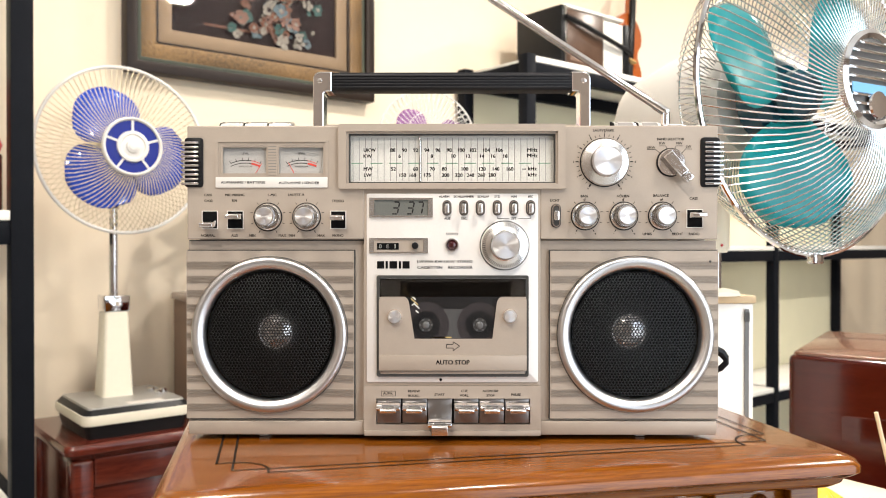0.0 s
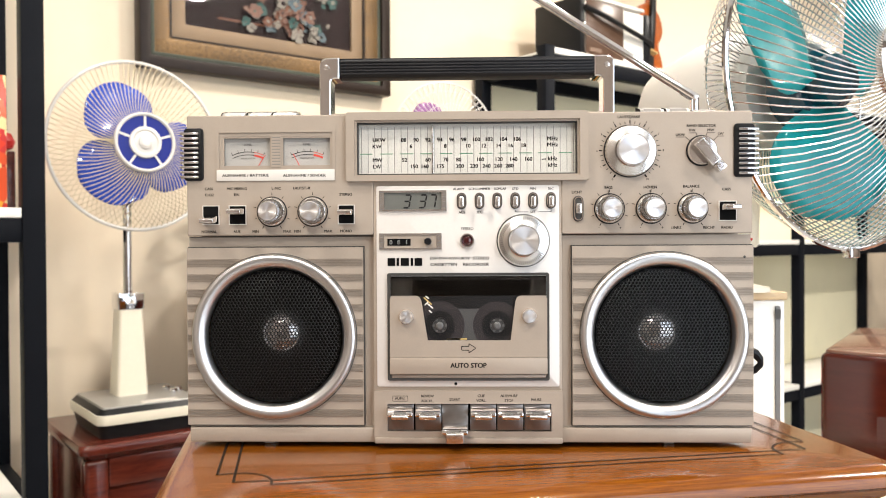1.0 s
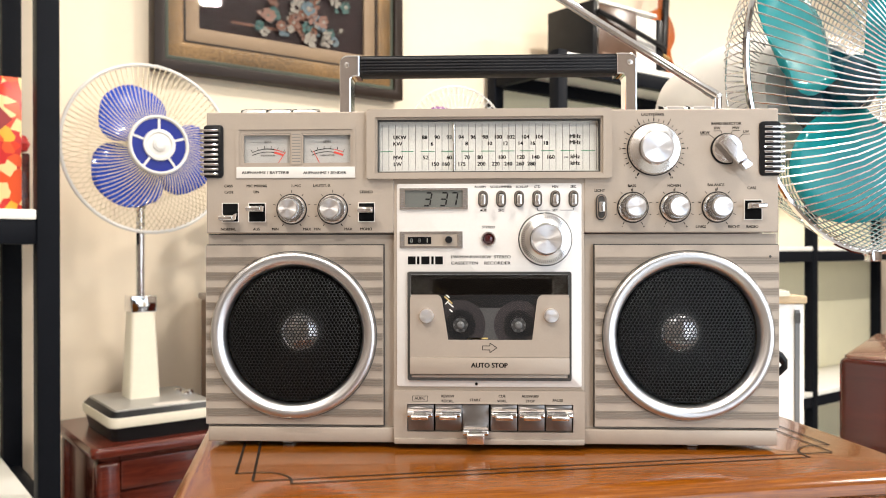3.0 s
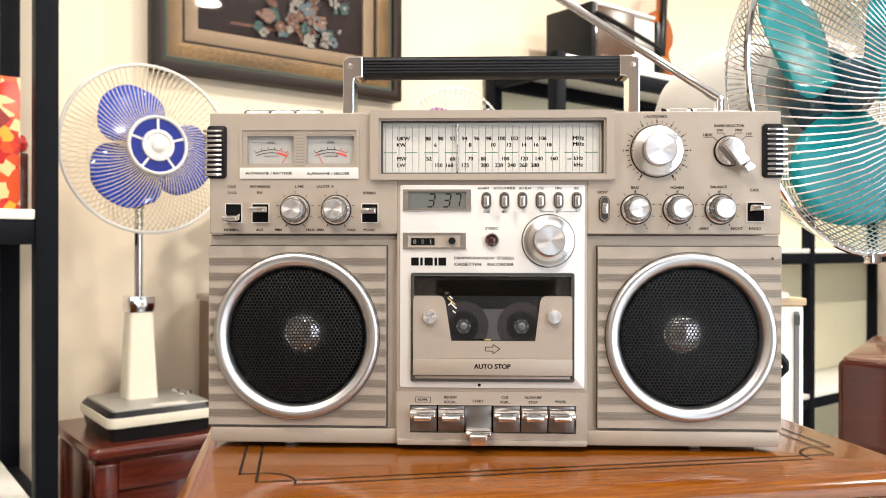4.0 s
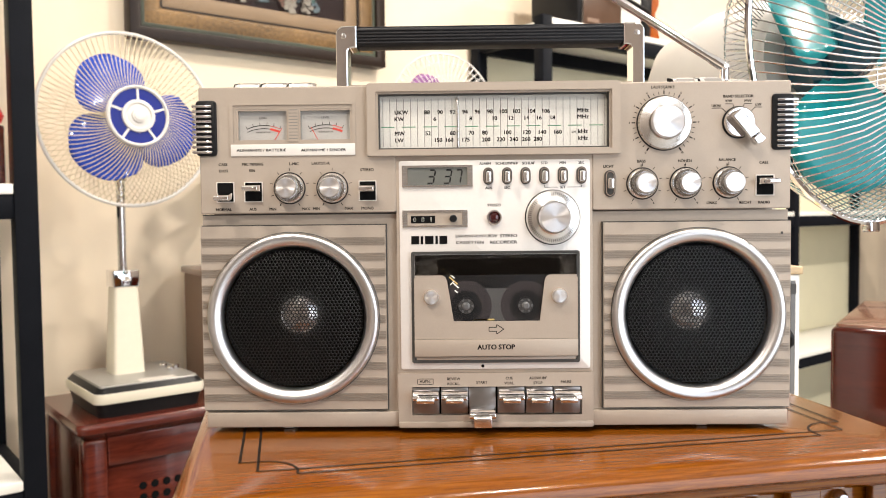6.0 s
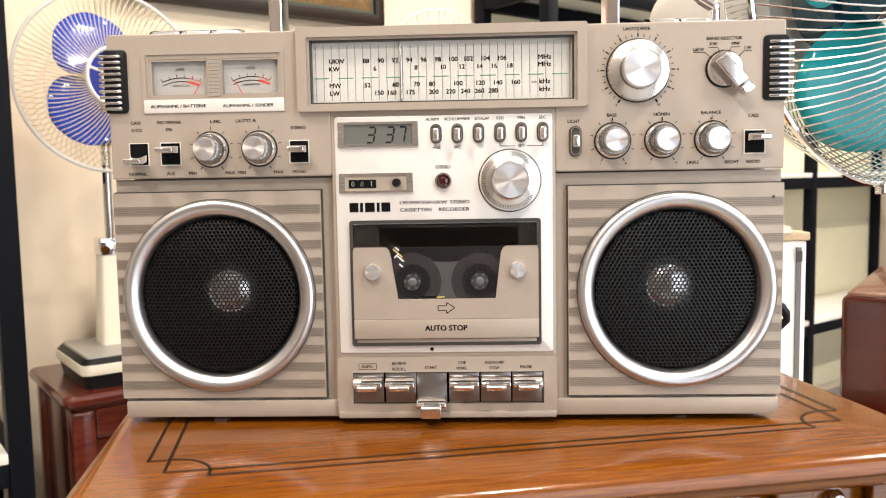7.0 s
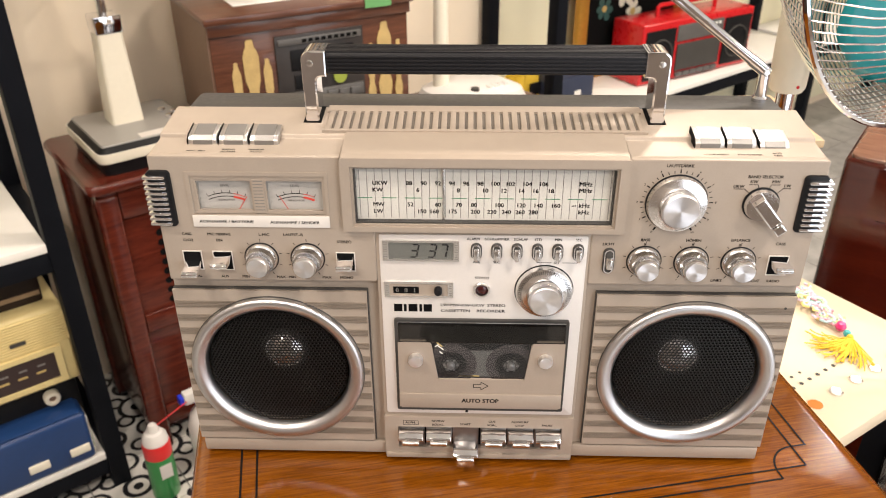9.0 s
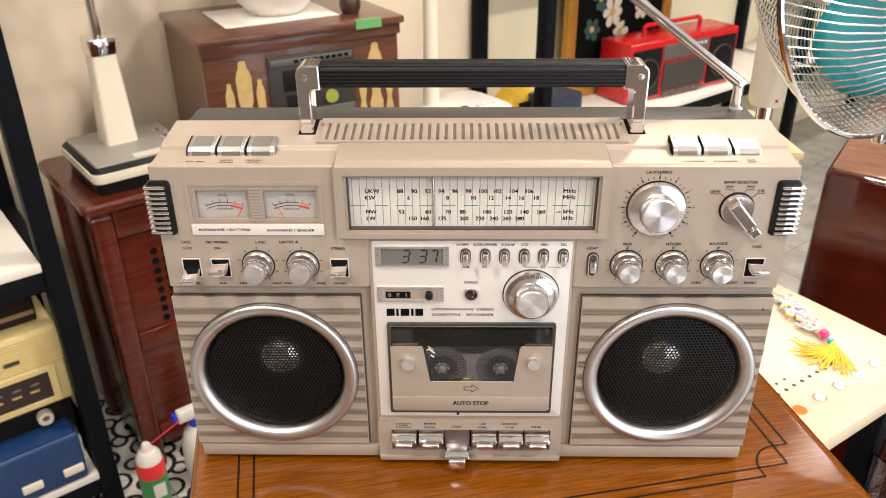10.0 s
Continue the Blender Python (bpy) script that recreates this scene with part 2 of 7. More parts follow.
def tube(bm, pts, r, segs=8, closed=False, r_end=None):
    pts = [Vector(p) for p in pts]
    n = len(pts)
    rings = []
    up = None
    for i, p in enumerate(pts):
        a = pts[(i - 1) % n] if (closed or i) else pts[i]
        b = pts[(i + 1) % n] if (closed or i < n - 1) else pts[i]
        d = (b - a).normalized()
        if up is None:
            up = Vector((0, 0, 1)) if abs(d.z) < 0.9 else Vector((1, 0, 0))
        side = d.cross(up).normalized()
        up = side.cross(d).normalized()
        rad = r if r_end is None else r + (r_end - r) * i / (n - 1)
        rings.append([bm.verts.new(p + rad * (math.cos(2 * math.pi * k / segs) * side + math.sin(2 * math.pi * k / segs) * up)) for k in range(segs)])
    pairs = list(zip(rings, rings[1:])) + ([(rings[-1], rings[0])] if closed else [])
    for A, B in pairs:
        for k in range(segs):
            j = (k + 1) % segs
            bm.faces.new((A[k], A[j], B[j], B[k]))
    if not closed:
        bm.faces.new(rings[0][::-1])
        bm.faces.new(rings[-1])
    bmesh.ops.recalc_face_normals(bm, faces=bm.faces)
    return bm


def finish(bm, name, material, smooth=35):
    me = bpy.data.meshes.new(name)
    bm.to_mesh(me)
    bm.free()
    me.materials.append(material)
    if smooth:
        me.shade_smooth()
        me.set_sharp_from_angle(angle=radians(smooth))
    return me


def part(name, bm, material, parent=None, label="", smooth=35):
    ob = new(name, finish(bm, name, material, smooth))
    if parent is not None:
        ob.parent = parent
    return tagged(ob, label)


def thing(name, m, label, category, group="", kind=""):
    ob = new(name)
    ob.empty_display_size = 0.05
    ob.matrix_world = m
    return tagged(ob, label, category, group, kind)


def set_piece(name, bm, material, label, m=None, category="", smooth=0):
    """A piece of the setting."""
    ob = part(name, bm, material, None, label, smooth)
    if m is not None:
        ob.matrix_world = m
    return tagged(ob, label, category or name.split("_")[0], "", "structure")


def text_mesh(body, cap, width=0.0, spacing=1.0, weight=1.0):
    """Lettering as a flat mesh in the xz plane, centred, cap height given, squeezed to a width if one is given."""
    cu = bpy.data.curves.new("lettering", "FONT")
    cu.body, cu.align_x, cu.align_y, cu.size, cu.space_character = body, "CENTER", "CENTER", 1.0, spacing
    cu.resolution_u, cu.offset = 3, 0.0
    ob = bpy.data.objects.new("lettering", cu)
    scene.collection.objects.link(ob)
    dg = bpy.context.evaluated_depsgraph_get()
    me = bpy.data.meshes.new_from_object(ob.evaluated_get(dg))
    bpy.data.objects.remove(ob)
    heavy = bmesh.new()
    heavy.from_mesh(me)
    for dx, dy in ((0.026, 0.0), (-0.026, 0.0), (0.0, 0.022)):
        other = bmesh.new()
        other.from_mesh(me)
        bmesh.ops.translate(other, verts=other.verts, vec=(dx * weight, dy * weight, 0.0))
        tmp = bpy.data.meshes.new("stroke")
        other.to_mesh(tmp)
        other.free()
        heavy.from_mesh(tmp)
        bpy.data.meshes.remove(tmp)
    heavy.to_mesh(me)
    heavy.free()
    xs = [v.co.x for v in me.vertices]
    ys = [v.co.y for v in me.vertices]
    k = cap / 0.69
    kx = (width / (max(xs) - min(xs))) if width else k
    cx, cy = (max(xs) + min(xs)) / 2, (max(ys) + min(ys)) / 2
    for v in me.vertices:
        v.co = Vector(((v.co.x - cx) * kx, 0, (v.co.y - cy) * k))
    return me


def lettering(body, x, y, z, cap, material, parent, width=0.0, name="printed_word", spacing=1.0, weight=1.0):
    me = text_mesh(body, cap, width, spacing, weight)
    me.materials.clear()
    me.materials.append(material)
    ob = new(name, me)
    ob.location = (x, y, z)
    ob.parent = parent
    return ob


# ---- setting ----
S0, S1 = -2.4, 5.2
T = 0.12
set_piece("wall_north", boxed(S0 - T, S1 + T, 0.0, T, FLOOR_Z, CEILING_Z), M_WALL, "cream painted plaster wall", WALL)
# unseen walls added to close the room, darkened to tone down reflections
set_piece("wall_west", boxed(S0 - T, S0, -ROOM_DEPTH, -0.001, FLOOR_Z, CEILING_Z), M_DARKWALL, "added unseen wall, darkened for the reflections", WALL)
set_piece("wall_east", boxed(S1, S1 + T, -ROOM_DEPTH, -0.001, FLOOR_Z, CEILING_Z), M_DARKWALL, "added unseen wall, darkened for the reflections", WALL)
bm = bmesh.new()
wx0, wx1 = WINDOW_S - WINDOW_W / 2, WINDOW_S + WINDOW_W / 2
box(bm, S0 - T, wx0, -ROOM_DEPTH - T, -ROOM_DEPTH - 0.001, FLOOR_Z, CEILING_Z)
box(bm, wx1, S1 + T, -ROOM_DEPTH - T, -ROOM_DEPTH - 0.001, FLOOR_Z, CEILING_Z)
box(bm, wx0, wx1, -ROOM_DEPTH - T, -ROOM_DEPTH - 0.001, FLOOR_Z, WINDOW_Z0)
box(bm, wx0, wx1, -ROOM_DEPTH - T, -ROOM_DEPTH - 0.001, WINDOW_Z1, CEILING_Z)
set_piece("wall_south", bm, M_DARKWALL, "added unseen wall with a shop window, darkened for the reflections", WALL)
win = thing("window_1", wall_pose(WINDOW_S, ROOM_DEPTH + T / 2, WINDOW_Z0), "large dark-framed shop window", "window", "", "structure")
wh = WINDOW_Z1 - WINDOW_Z0
part("window_frame", frame_prism(bmesh.new(), [(-1.3, 0), (1.3, 0), (1.3, wh), (-1.3, wh)], [(-1.24, 0.06), (1.24, 0.06), (1.24, wh - 0.06), (-1.24, wh - 0.06)], -0.03, 0.03), M_STEEL, win, smooth=0)
part("mullion", boxed(-0.025, 0.025, -0.025, 0.025, 0.06, wh - 0.06), M_STEEL, win, smooth=0)
set_piece("ceiling", boxed(S0 - T, S1 + T, -ROOM_DEPTH - T, T, CEILING_Z + 0.001, CEILING_Z + 0.1), M_CEIL, "white painted ceiling", WALL)
set_piece("floor", boxed(S0 - T, S1 + T, -ROOM_DEPTH - T, T, FLOOR_Z - 0.1, FLOOR_Z - 0.006), M_GROUT, "floor of black and white patterned tiles", WALL)

m_glow = bpy.data.materials.new("lamp_diffuser")
m_glow.use_nodes = True
b_ = m_glow.node_tree.nodes["Principled BSDF"]
b_.inputs["Base Color"].default_value = (0.9, 0.88, 0.84, 1)
b_.inputs["Emission Color"].default_value = (1.0, 0.9, 0.76, 1)
b_.inputs["Emission Strength"].default_value = 4.0
for s_, o_ in CEILING_LAMPS:
    lamp = thing("ceiling_lamp", wall_pose(s_, o_, CEILING_Z), "round white ceiling downlight, switched on", "lamp", "ceiling lamps")
    part("lamp_rim", lathe(bmesh.new(), [(0.100, 0.0), (0.098, -0.012), (0.080, -0.016), (0.076, -0.006)], (0, 0, 0), "Z", 32), M_SHELF, lamp)
    part("diffuser", lathe(bmesh.new(), [(0.076, -0.006), (0, -0.008)], (0, 0, 0), "Z", 32), m_glow, lamp)

# ---- wooden table under the recorder ----
TABLE_W, TABLE_D = 0.524, 0.37
table = thing("side_table", pose(-0.196, -0.152, 0, 0, 0, 12.2), "orange varnished wooden cabinet table with black inlaid lines", "table")


def slab_profile(w, d, levels):
    """Stacked rounded rectangles (inset, z): a moulded edge."""
    bmx = bmesh.new()
    rings = []
    for inset, z in levels:
        ring = [bmx.verts.new((x, y, z)) for x, y in rrect(0.010 + inset, w - 0.012 - inset, inset, d - inset, 0.012)]
        rings.append(ring)
    for A, B in zip(rings, rings[1:]):
        for i in range(len(A)):
            j = (i + 1) % len(A)
            bmx.faces.new((A[i], A[j], B[j], B[i]))
    bmx.faces.new(rings[0])
    bmx.faces.new(rings[-1][::-1])
    bmesh.ops.recalc_face_normals(bmx, faces=bmx.faces)
    return bmx


part("tabletop", slab_profile(TABLE_W, TABLE_D, [(0.009, 0), (0.005, -0.0008), (-0.001, -0.0035), (-0.004, -0.008), (-0.004, -0.013), (0.0, -0.016), (0.004, -0.018), (0.005, -0.022), (0.010, -0.026), (0.02, -0.027)]), M_TABLE, table, smooth=40)
part("cabinet_body", boxed(0.03, TABLE_W - 0.03, 0.03, TABLE_D - 0.03, FLOOR_Z, -0.0275, 0.004), M_TABLE, table)
for lx in (0.03, 0.155, 0.28, 0.405, TABLE_W - 0.055):
    part("corner_post", boxed(lx, lx + 0.025, 0.022, 0.0295, FLOOR_Z + 0.02, -0.028, 0.002), M_TABLE, table)
for k in range(6):
    lx = 0.09 + 0.066 * k
    part("round_cutout", lathe(bmesh.new(), [(0.0, -0.0012), (0.022, -0.0012), (0.022, 0.0)], (lx, 0.0295, -0.072), "Y", 24), M_MATT, table)
    part("brass_bolt", lathe(bmesh.new(), [(0.0, -0.006), (0.004, -0.006), (0.006, -0.003), (0.0065, 0.0)], (lx + 0.028, 0.0295, -0.040), "Y", 12), M_ALU, table)


def inlay(points, w=0.0016):
    """A flat line let into the table top, along (x, y) points."""
    bmx = bmesh.new()
    P = [Vector((x, y, 0)) for x, y in points]
    L, R = [], []
    for i, p in enumerate(P):
        d = (P[min(i + 1, len(P) - 1)] - P[max(i - 1, 0)]).normalized()
        s = Vector((-d.y, d.x, 0)) * w / 2
        L.append(bmx.verts.new(p + s + Vector((0, 0, 0.0004))))
        R.append(bmx.verts.new(p - s + Vector((0, 0, 0.0004))))
    for i in range(len(P) - 1):
        bmx.faces.new((R[i], R[i + 1], L[i + 1], L[i]))
    return part("inlay_line", bmx, M_INLAY, table, smooth=0)


def arc_pts(cx, cy, r, a0, a1, n=10):
    return [(cx + r * math.cos(radians(a0 + (a1 - a0) * k / n)), cy + r * math.sin(radians(a0 + (a1 - a0) * k / n))) for k in range(n + 1)]


def mirror(pts):
    return [(TABLE_W - x, y) for x, y in pts]


INL = []
IX, IY = 0.0435, 0.064
for fold in (lambda q: q, mirror):
    INL.append(fold([(IX, TABLE_D - 0.04), (IX, IY + 0.012), (IX, IY + 0.0085)]))
    INL.append(fold([(IX + 0.0118, TABLE_D - 0.04), (IX + 0.0118, IY - 0.0115)]))
    INL.append(fold([(IX - 0.001, IY + 0.009), (IX + 0.013, IY + 0.009)] + arc_pts(IX + 0.0125, IY - 0.015, 0.024, 88, 4) + [(IX + 0.0364, IY - 0.0215)]))
INL.append([(IX + 0.0118, IY - 0.0115), (TABLE_W - IX - 0.0118, IY - 0.0115)])
INL.append([(IX + 0.0364, IY - 0.021), (TABLE_W - IX - 0.0364, IY - 0.021)])
for q in INL:
    inlay(q)

# ---- radio cassette recorder ----
# the face is drawn on a grid of 0.4524 mm: a to the right, b downwards
G = 0.0004524


def gx(a):
    return (a - 801) * G


def gz(b):
    return (779.2 - b) * G


def grect(a0, b0, a1, b1, r=0.0, n=4):
    x0, x1, z0, z1 = gx(a0), gx(a1), gz(b1), gz(b0)
    return rrect(x0, x1, z0, z1, r, n) if r else [(x1, z1), (x0, z1), (x0, z0), (x1, z0)]


def gbox(a0, b0, a1, b1, y0, y1, bevel=0.0):
    return boxed(gx(a0), gx(a1), y0, y1, gz(b1), gz(b0), bevel=bevel)


rec = thing("radio_recorder", pose(0, 0, 0), "large champagne-silver stereo radio cassette recorder with round speakers", "radio")
BODY_L, BODY_R = gx(330), gx(1272)
DEPTH = 0.071


def side_profile(x0, x1, pts, bevel=0.0):
    """A block from a side outline of (y, z) points between two x."""
    bmx = bmesh.new()
    A = [bmx.verts.new((x0, y, z)) for y, z in pts]
    B = [bmx.verts.new((x1, y, z)) for y, z in pts]
    n = len(pts)
    bmx.faces.new(A)
    bmx.faces.new(B[::-1])
    for i in range(n):
        j = (i + 1) % n
        bmx.faces.new((A[j], A[i], B[i], B[j]))
    bmesh.ops.recalc_face_normals(bmx, faces=bmx.faces)
    if bevel:
        bmesh.ops.bevel(bmx, geom=list(bmx.edges), offset=bevel, segments=3, affect="EDGES", profile=0.5, clamp_overlap=True)
    return bmx


Z_BOT, Z_STEP = gz(770), gz(424)
Z_TOP = 0.2515
part("body", boxed(BODY_L + 0.0005, BODY_R - 0.0005, 0.0305, DEPTH, Z_BOT, 0.2, 0.0015), M_BEIGE, rec)
part("upper_block", boxed(BODY_L + 0.0005, BODY_R - 0.0005, 0.0045, 0.0304, Z_STEP + 0.001, 0.2, 0.0008), M_BEIGE, rec)
part("middle_block", boxed(gx(645.2), gx(956.8), 0.0036, 0.0304, Z_BOT, Z_STEP + 0.0008), M_BEIGE, rec)
top = part("top_shell", side_profile(BODY_L + 0.0004, BODY_R - 0.0004, [(0.0042, 0.199), (0.0042, 0.2485), (-0.0012, 0.2495), (0.0005, Z_TOP - 0.0008), (0.0265, Z_TOP + 0.0013), (0.0275, Z_TOP + 0.0040), (0.066, Z_TOP + 0.0088), (DEPTH, Z_TOP + 0.0065), (DEPTH, 0.199)], 0.0014), M_BEIGE, rec)
part("back_shell", boxed(BODY_L + 0.004, BODY_R - 0.004, DEPTH + 0.0005, 0.108, Z_BOT + 0.001, Z_TOP + 0.0058, 0.004), M_BACK, rec, "dark grey rear shell")
for a in (460, 1141):
    for y0 in (0.012, 0.090):
        part("foot", boxed(gx(a - 9), gx(a + 9), y0, y0 + 0.014, 0.0003, Z_BOT + 0.0005, 0.001), M_STRIP, rec)
part("base_rim", gbox(333, 745, 645, 770, -0.0005, 0.0035, 0.0012), M_BEIGE, rec)
part("base_rim", gbox(957, 745, 1270, 770, -0.0005, 0.0035, 0.0012), M_BEIGE, rec)
# upper panels


def rounded_strip(bmx, a0, b0, a1, b1):
    """The outer rim of a panel, rounded at its edge, as a thin lip."""
    return box(bmx, gx(a0), gx(a1), -0.0019, 0.004, gz(b1), gz(b0), 0.0009)


pan_l = part("control_panel", frame_prism(bmesh.new(), grect(334, 224, 601, 334), grect(384, 248, 579, 311), -0.002, 0.004), M_BEIGE, rec, smooth=0)
part("control_panel", boxed(gx(334), gx(643), -0.002, 0.004, gz(421), gz(334)), M_BEIGE, rec, smooth=0)
part("control_panel", boxed(gx(1001), gx(1268), -0.002, 0.004, gz(334), gz(224)), M_BEIGE, rec, smooth=0)
part("control_panel", boxed(gx(959), gx(1268), -0.002, 0.004, gz(421), gz(334)), M_BEIGE, rec, smooth=0)
for q in ((332, 222, 336, 423), (332, 222, 601, 226), (332, 418, 645, 423), (640, 334, 645, 423), (1266, 222, 1270, 423), (1001, 222, 1270, 226), (957, 418, 1270, 423), (957, 334, 962, 423)):
    part("panel_rim", rounded_strip(bmesh.new(), *q), M_BEIGE, rec)
YP = -0.00215
CAP = 4.3 * G


def word(s, a, b, w=0.0, cap=CAP, y=YP, m=None, parent=None):
    return lettering(s, gx(a), y, gz(b), cap, m or M_PRINT, parent or rec, w * G)


def gline(a0, b0, a1, b1, w=0.9, y=YP, m=None, parent=None, name="printed_line"):
    p, q = Vector((gx(a0), y, gz(b0))), Vector((gx(a1), y, gz(b1)))
    d = (q - p).normalized()
    s = Vector((-d.z, 0, d.x)) * (w * G / 2)
    bmx = bmesh.new()
    bmx.faces.new([bmx.verts.new(v) for v in (p + s, p - s, q - s, q + s)])
    return part(name, bmx, m or M_PRINT, parent or rec, smooth=0)


# tuning dial window
dial = part("dial_frame", frame_prism(bmesh.new(), grect(601, 220, 1001, 334, 0.0018), grect(615, 233, 987, 326, 0.0006), -0.0058, 0.004), M_BEIGE, rec)
part("dial_hood", side_profile(gx(601.5), gx(1000.5), [(-0.0056, gz(222)), (-0.0056, Z_TOP - 0.0002), (-0.0035, Z_TOP + 0.0008), (0.0300, Z_TOP + 0.0052), (0.0300, gz(222))], 0.0009), M_BEIGE, rec)
part("inner_bezel", frame_prism(bmesh.new(), grect(614.5, 232.5, 987.5, 326.5), grect(618.5, 236.5, 983.5, 323.5), -0.0040, 0.003), M_BEIGE, dial, smooth=0)
part("dial_gasket", frame_prism(bmesh.new(), grect(618.4, 236.4, 983.6, 323.6), grect(620.5, 238.5, 981.5, 321.5), -0.0022, 0.0021), M_BACK, dial, smooth=0)
plate = part("dial_plate", gbox(619, 237, 983, 323, 0.0022, 0.0032), M_DIAL, dial, smooth=0)
YD = 0.00205
for k in range(33):
    a = 625 + 11.05 * k
    gline(a, 243, a, 319, 0.75, YD, M_GREY_PRINT, plate, "scale_line")
for a0, a1 in ((622, 643), (656, 677), (689, 712), (723, 744), (756, 777), (789, 811), (822, 844), (854, 876), (888, 909), (920, 942), (954, 976)):
    gline(a0, 287.5, a1, 287.5, 1.3, YD - 0.00006, M_GREEN_PRINT, plate, "scale_line")
YT = YD - 0.0001
for s, a, b, cap in (("UKW", 654.6, 264.2, 6.2), ("KW", 651, 274.8, 6.2), ("MW", 651.8, 297.6, 6.2), ("LW", 651, 308.5, 6.2), ("MHz", 944, 263.8, 6.6), ("MHz", 944, 273.8, 6.6), ("kHz", 944, 297, 6.6), ("kHz", 944, 307.7, 6.6), ("x10", 929, 298, 3.0)):
    word(s, a, b, 0, cap * G, YT, None, plate)
for b, items in ((264.2, ((88, 260), (90, 311), (92, 360), (94, 409), (96, 458), (98, 507), (100, 560), (102, 612), (104, 670), (106, 727))),
                 (274.8, ((6, 290), (8, 431), (10, 526), (12, 590), (14, 651), (16, 700), (18, 753))),
                 (297.6, ((52, 263), (60, 360), (70, 433), (80, 486), (100, 576), (120, 652), (140, 712), (160, 773))),
                 (308.5, ((150, 304), (160, 348), (175, 412), (200, 491), (220, 549), (240, 600), (260, 648), (280, 694)))):
    for num, c in items:
        word(str(num), 590 + c / 2.46, b, 0, 6.2 * G, YT, M_PRINT, plate)
part("pointer", gbox(742.6, 241, 745.6, 321, 0.0002, 0.0014, 0.0003), M_ALU, dial, "silver dial pointer")
cover = part("dial_glass", gbox(620, 238, 982, 322, -0.0012, -0.0008), M_CLEAR, dial, smooth=0)
cover.visible_shadow = False

# level meters
mb = part("meter_bezel", frame_prism(bmesh.new(), grect(381, 245, 582, 332, 0.0008), grect(387, 251, 577, 311, 0.0005), -0.0026, 0.001), M_BEIGE, rec)
part("bezel_slope", frame_prism(bmesh.new(), grect(387, 251, 577, 311), grect(391, 257, 573, 309), -0.0016, -0.0008), M_BEIGE, mb, smooth=0)
part("rib_block", gbox(475, 257, 491, 309, -0.0022, 0.001), M_BEIGE, mb)
for k in range(10):
    gline(476, 259 + 5 * k, 490, 259 + 5 * k, 1.2, -0.0023, M_GREY_PRINT, mb, "rib_line")
part("label_strip", gbox(383, 313, 581, 331.5, -0.0030, -0.0015, 0.0003), M_STRIP, mb)
word("AUFNAHME / BATTERIE", 431.7, 322.3, 79, CAP, -0.0031)
word("AUFNAHME / SENDER", 530.7, 323, 72, CAP, -0.0031)
for a0, a1, needle in ((391.5, 475, (449, 309, 463, 287)), (491, 576, (522, 309, 510, 286))):
    ca = (a0 + a1) / 2
    met = part("level_meter", frame_prism(bmesh.new(), grect(a0 - 1, 256, a1 + 1, 309.5), grect(a0 + 3, 260, a1 - 3, 306), -0.0012, 0.0010), M_BEIGE, mb, smooth=0)
    part("meter_face", gbox(a0, 257, a1, 309, 0.0022, 0.0028), M_METER, met, smooth=0)
    ym = 0.0020
    arc = [(ca + 62 * math.sin(radians(q)), 344 - 62 * math.cos(radians(q))) for q in range(-25, 26, 5)]
    for (p0, q0), (p1, q1) in zip(arc, arc[1:]):
        red = p0 > ca + 8
        gline(p0, q0, p1, q1, 1.1, ym, M_RED_PRINT if red else M_PRINT, met)
        gline(p0, q0 + 5, p1, q1 + 5, 3.4 if red else 1.0, ym, M_RED_PRINT if red else M_PRINT, met)
    for q in range(-25, 26, 10):
        s_, c_ = math.sin(radians(q)), math.cos(radians(q))
        gline(ca + 62 * s_, 344 - 62 * c_, ca + 67 * s_, 344 - 67 * c_, 0.8, ym, None, met)
    word("LEVEL", ca, 270, 0, 3.6 * G, ym, M_GREY_PRINT, met)
    word("INDICATOR", ca, 293, 24, 2.6 * G, ym, M_GREY_PRINT, met)
    gline(needle[0], needle[1], needle[2], needle[3], 1.1, ym - 0.0004, M_RED_PRINT, met, "needle")
    mg = part("meter_glass", gbox(a0 + 3, 260, a1 - 3, 306, -0.0006, -0.0003), M_CLEAR, met, smooth=0)
    mg.visible_shadow = False


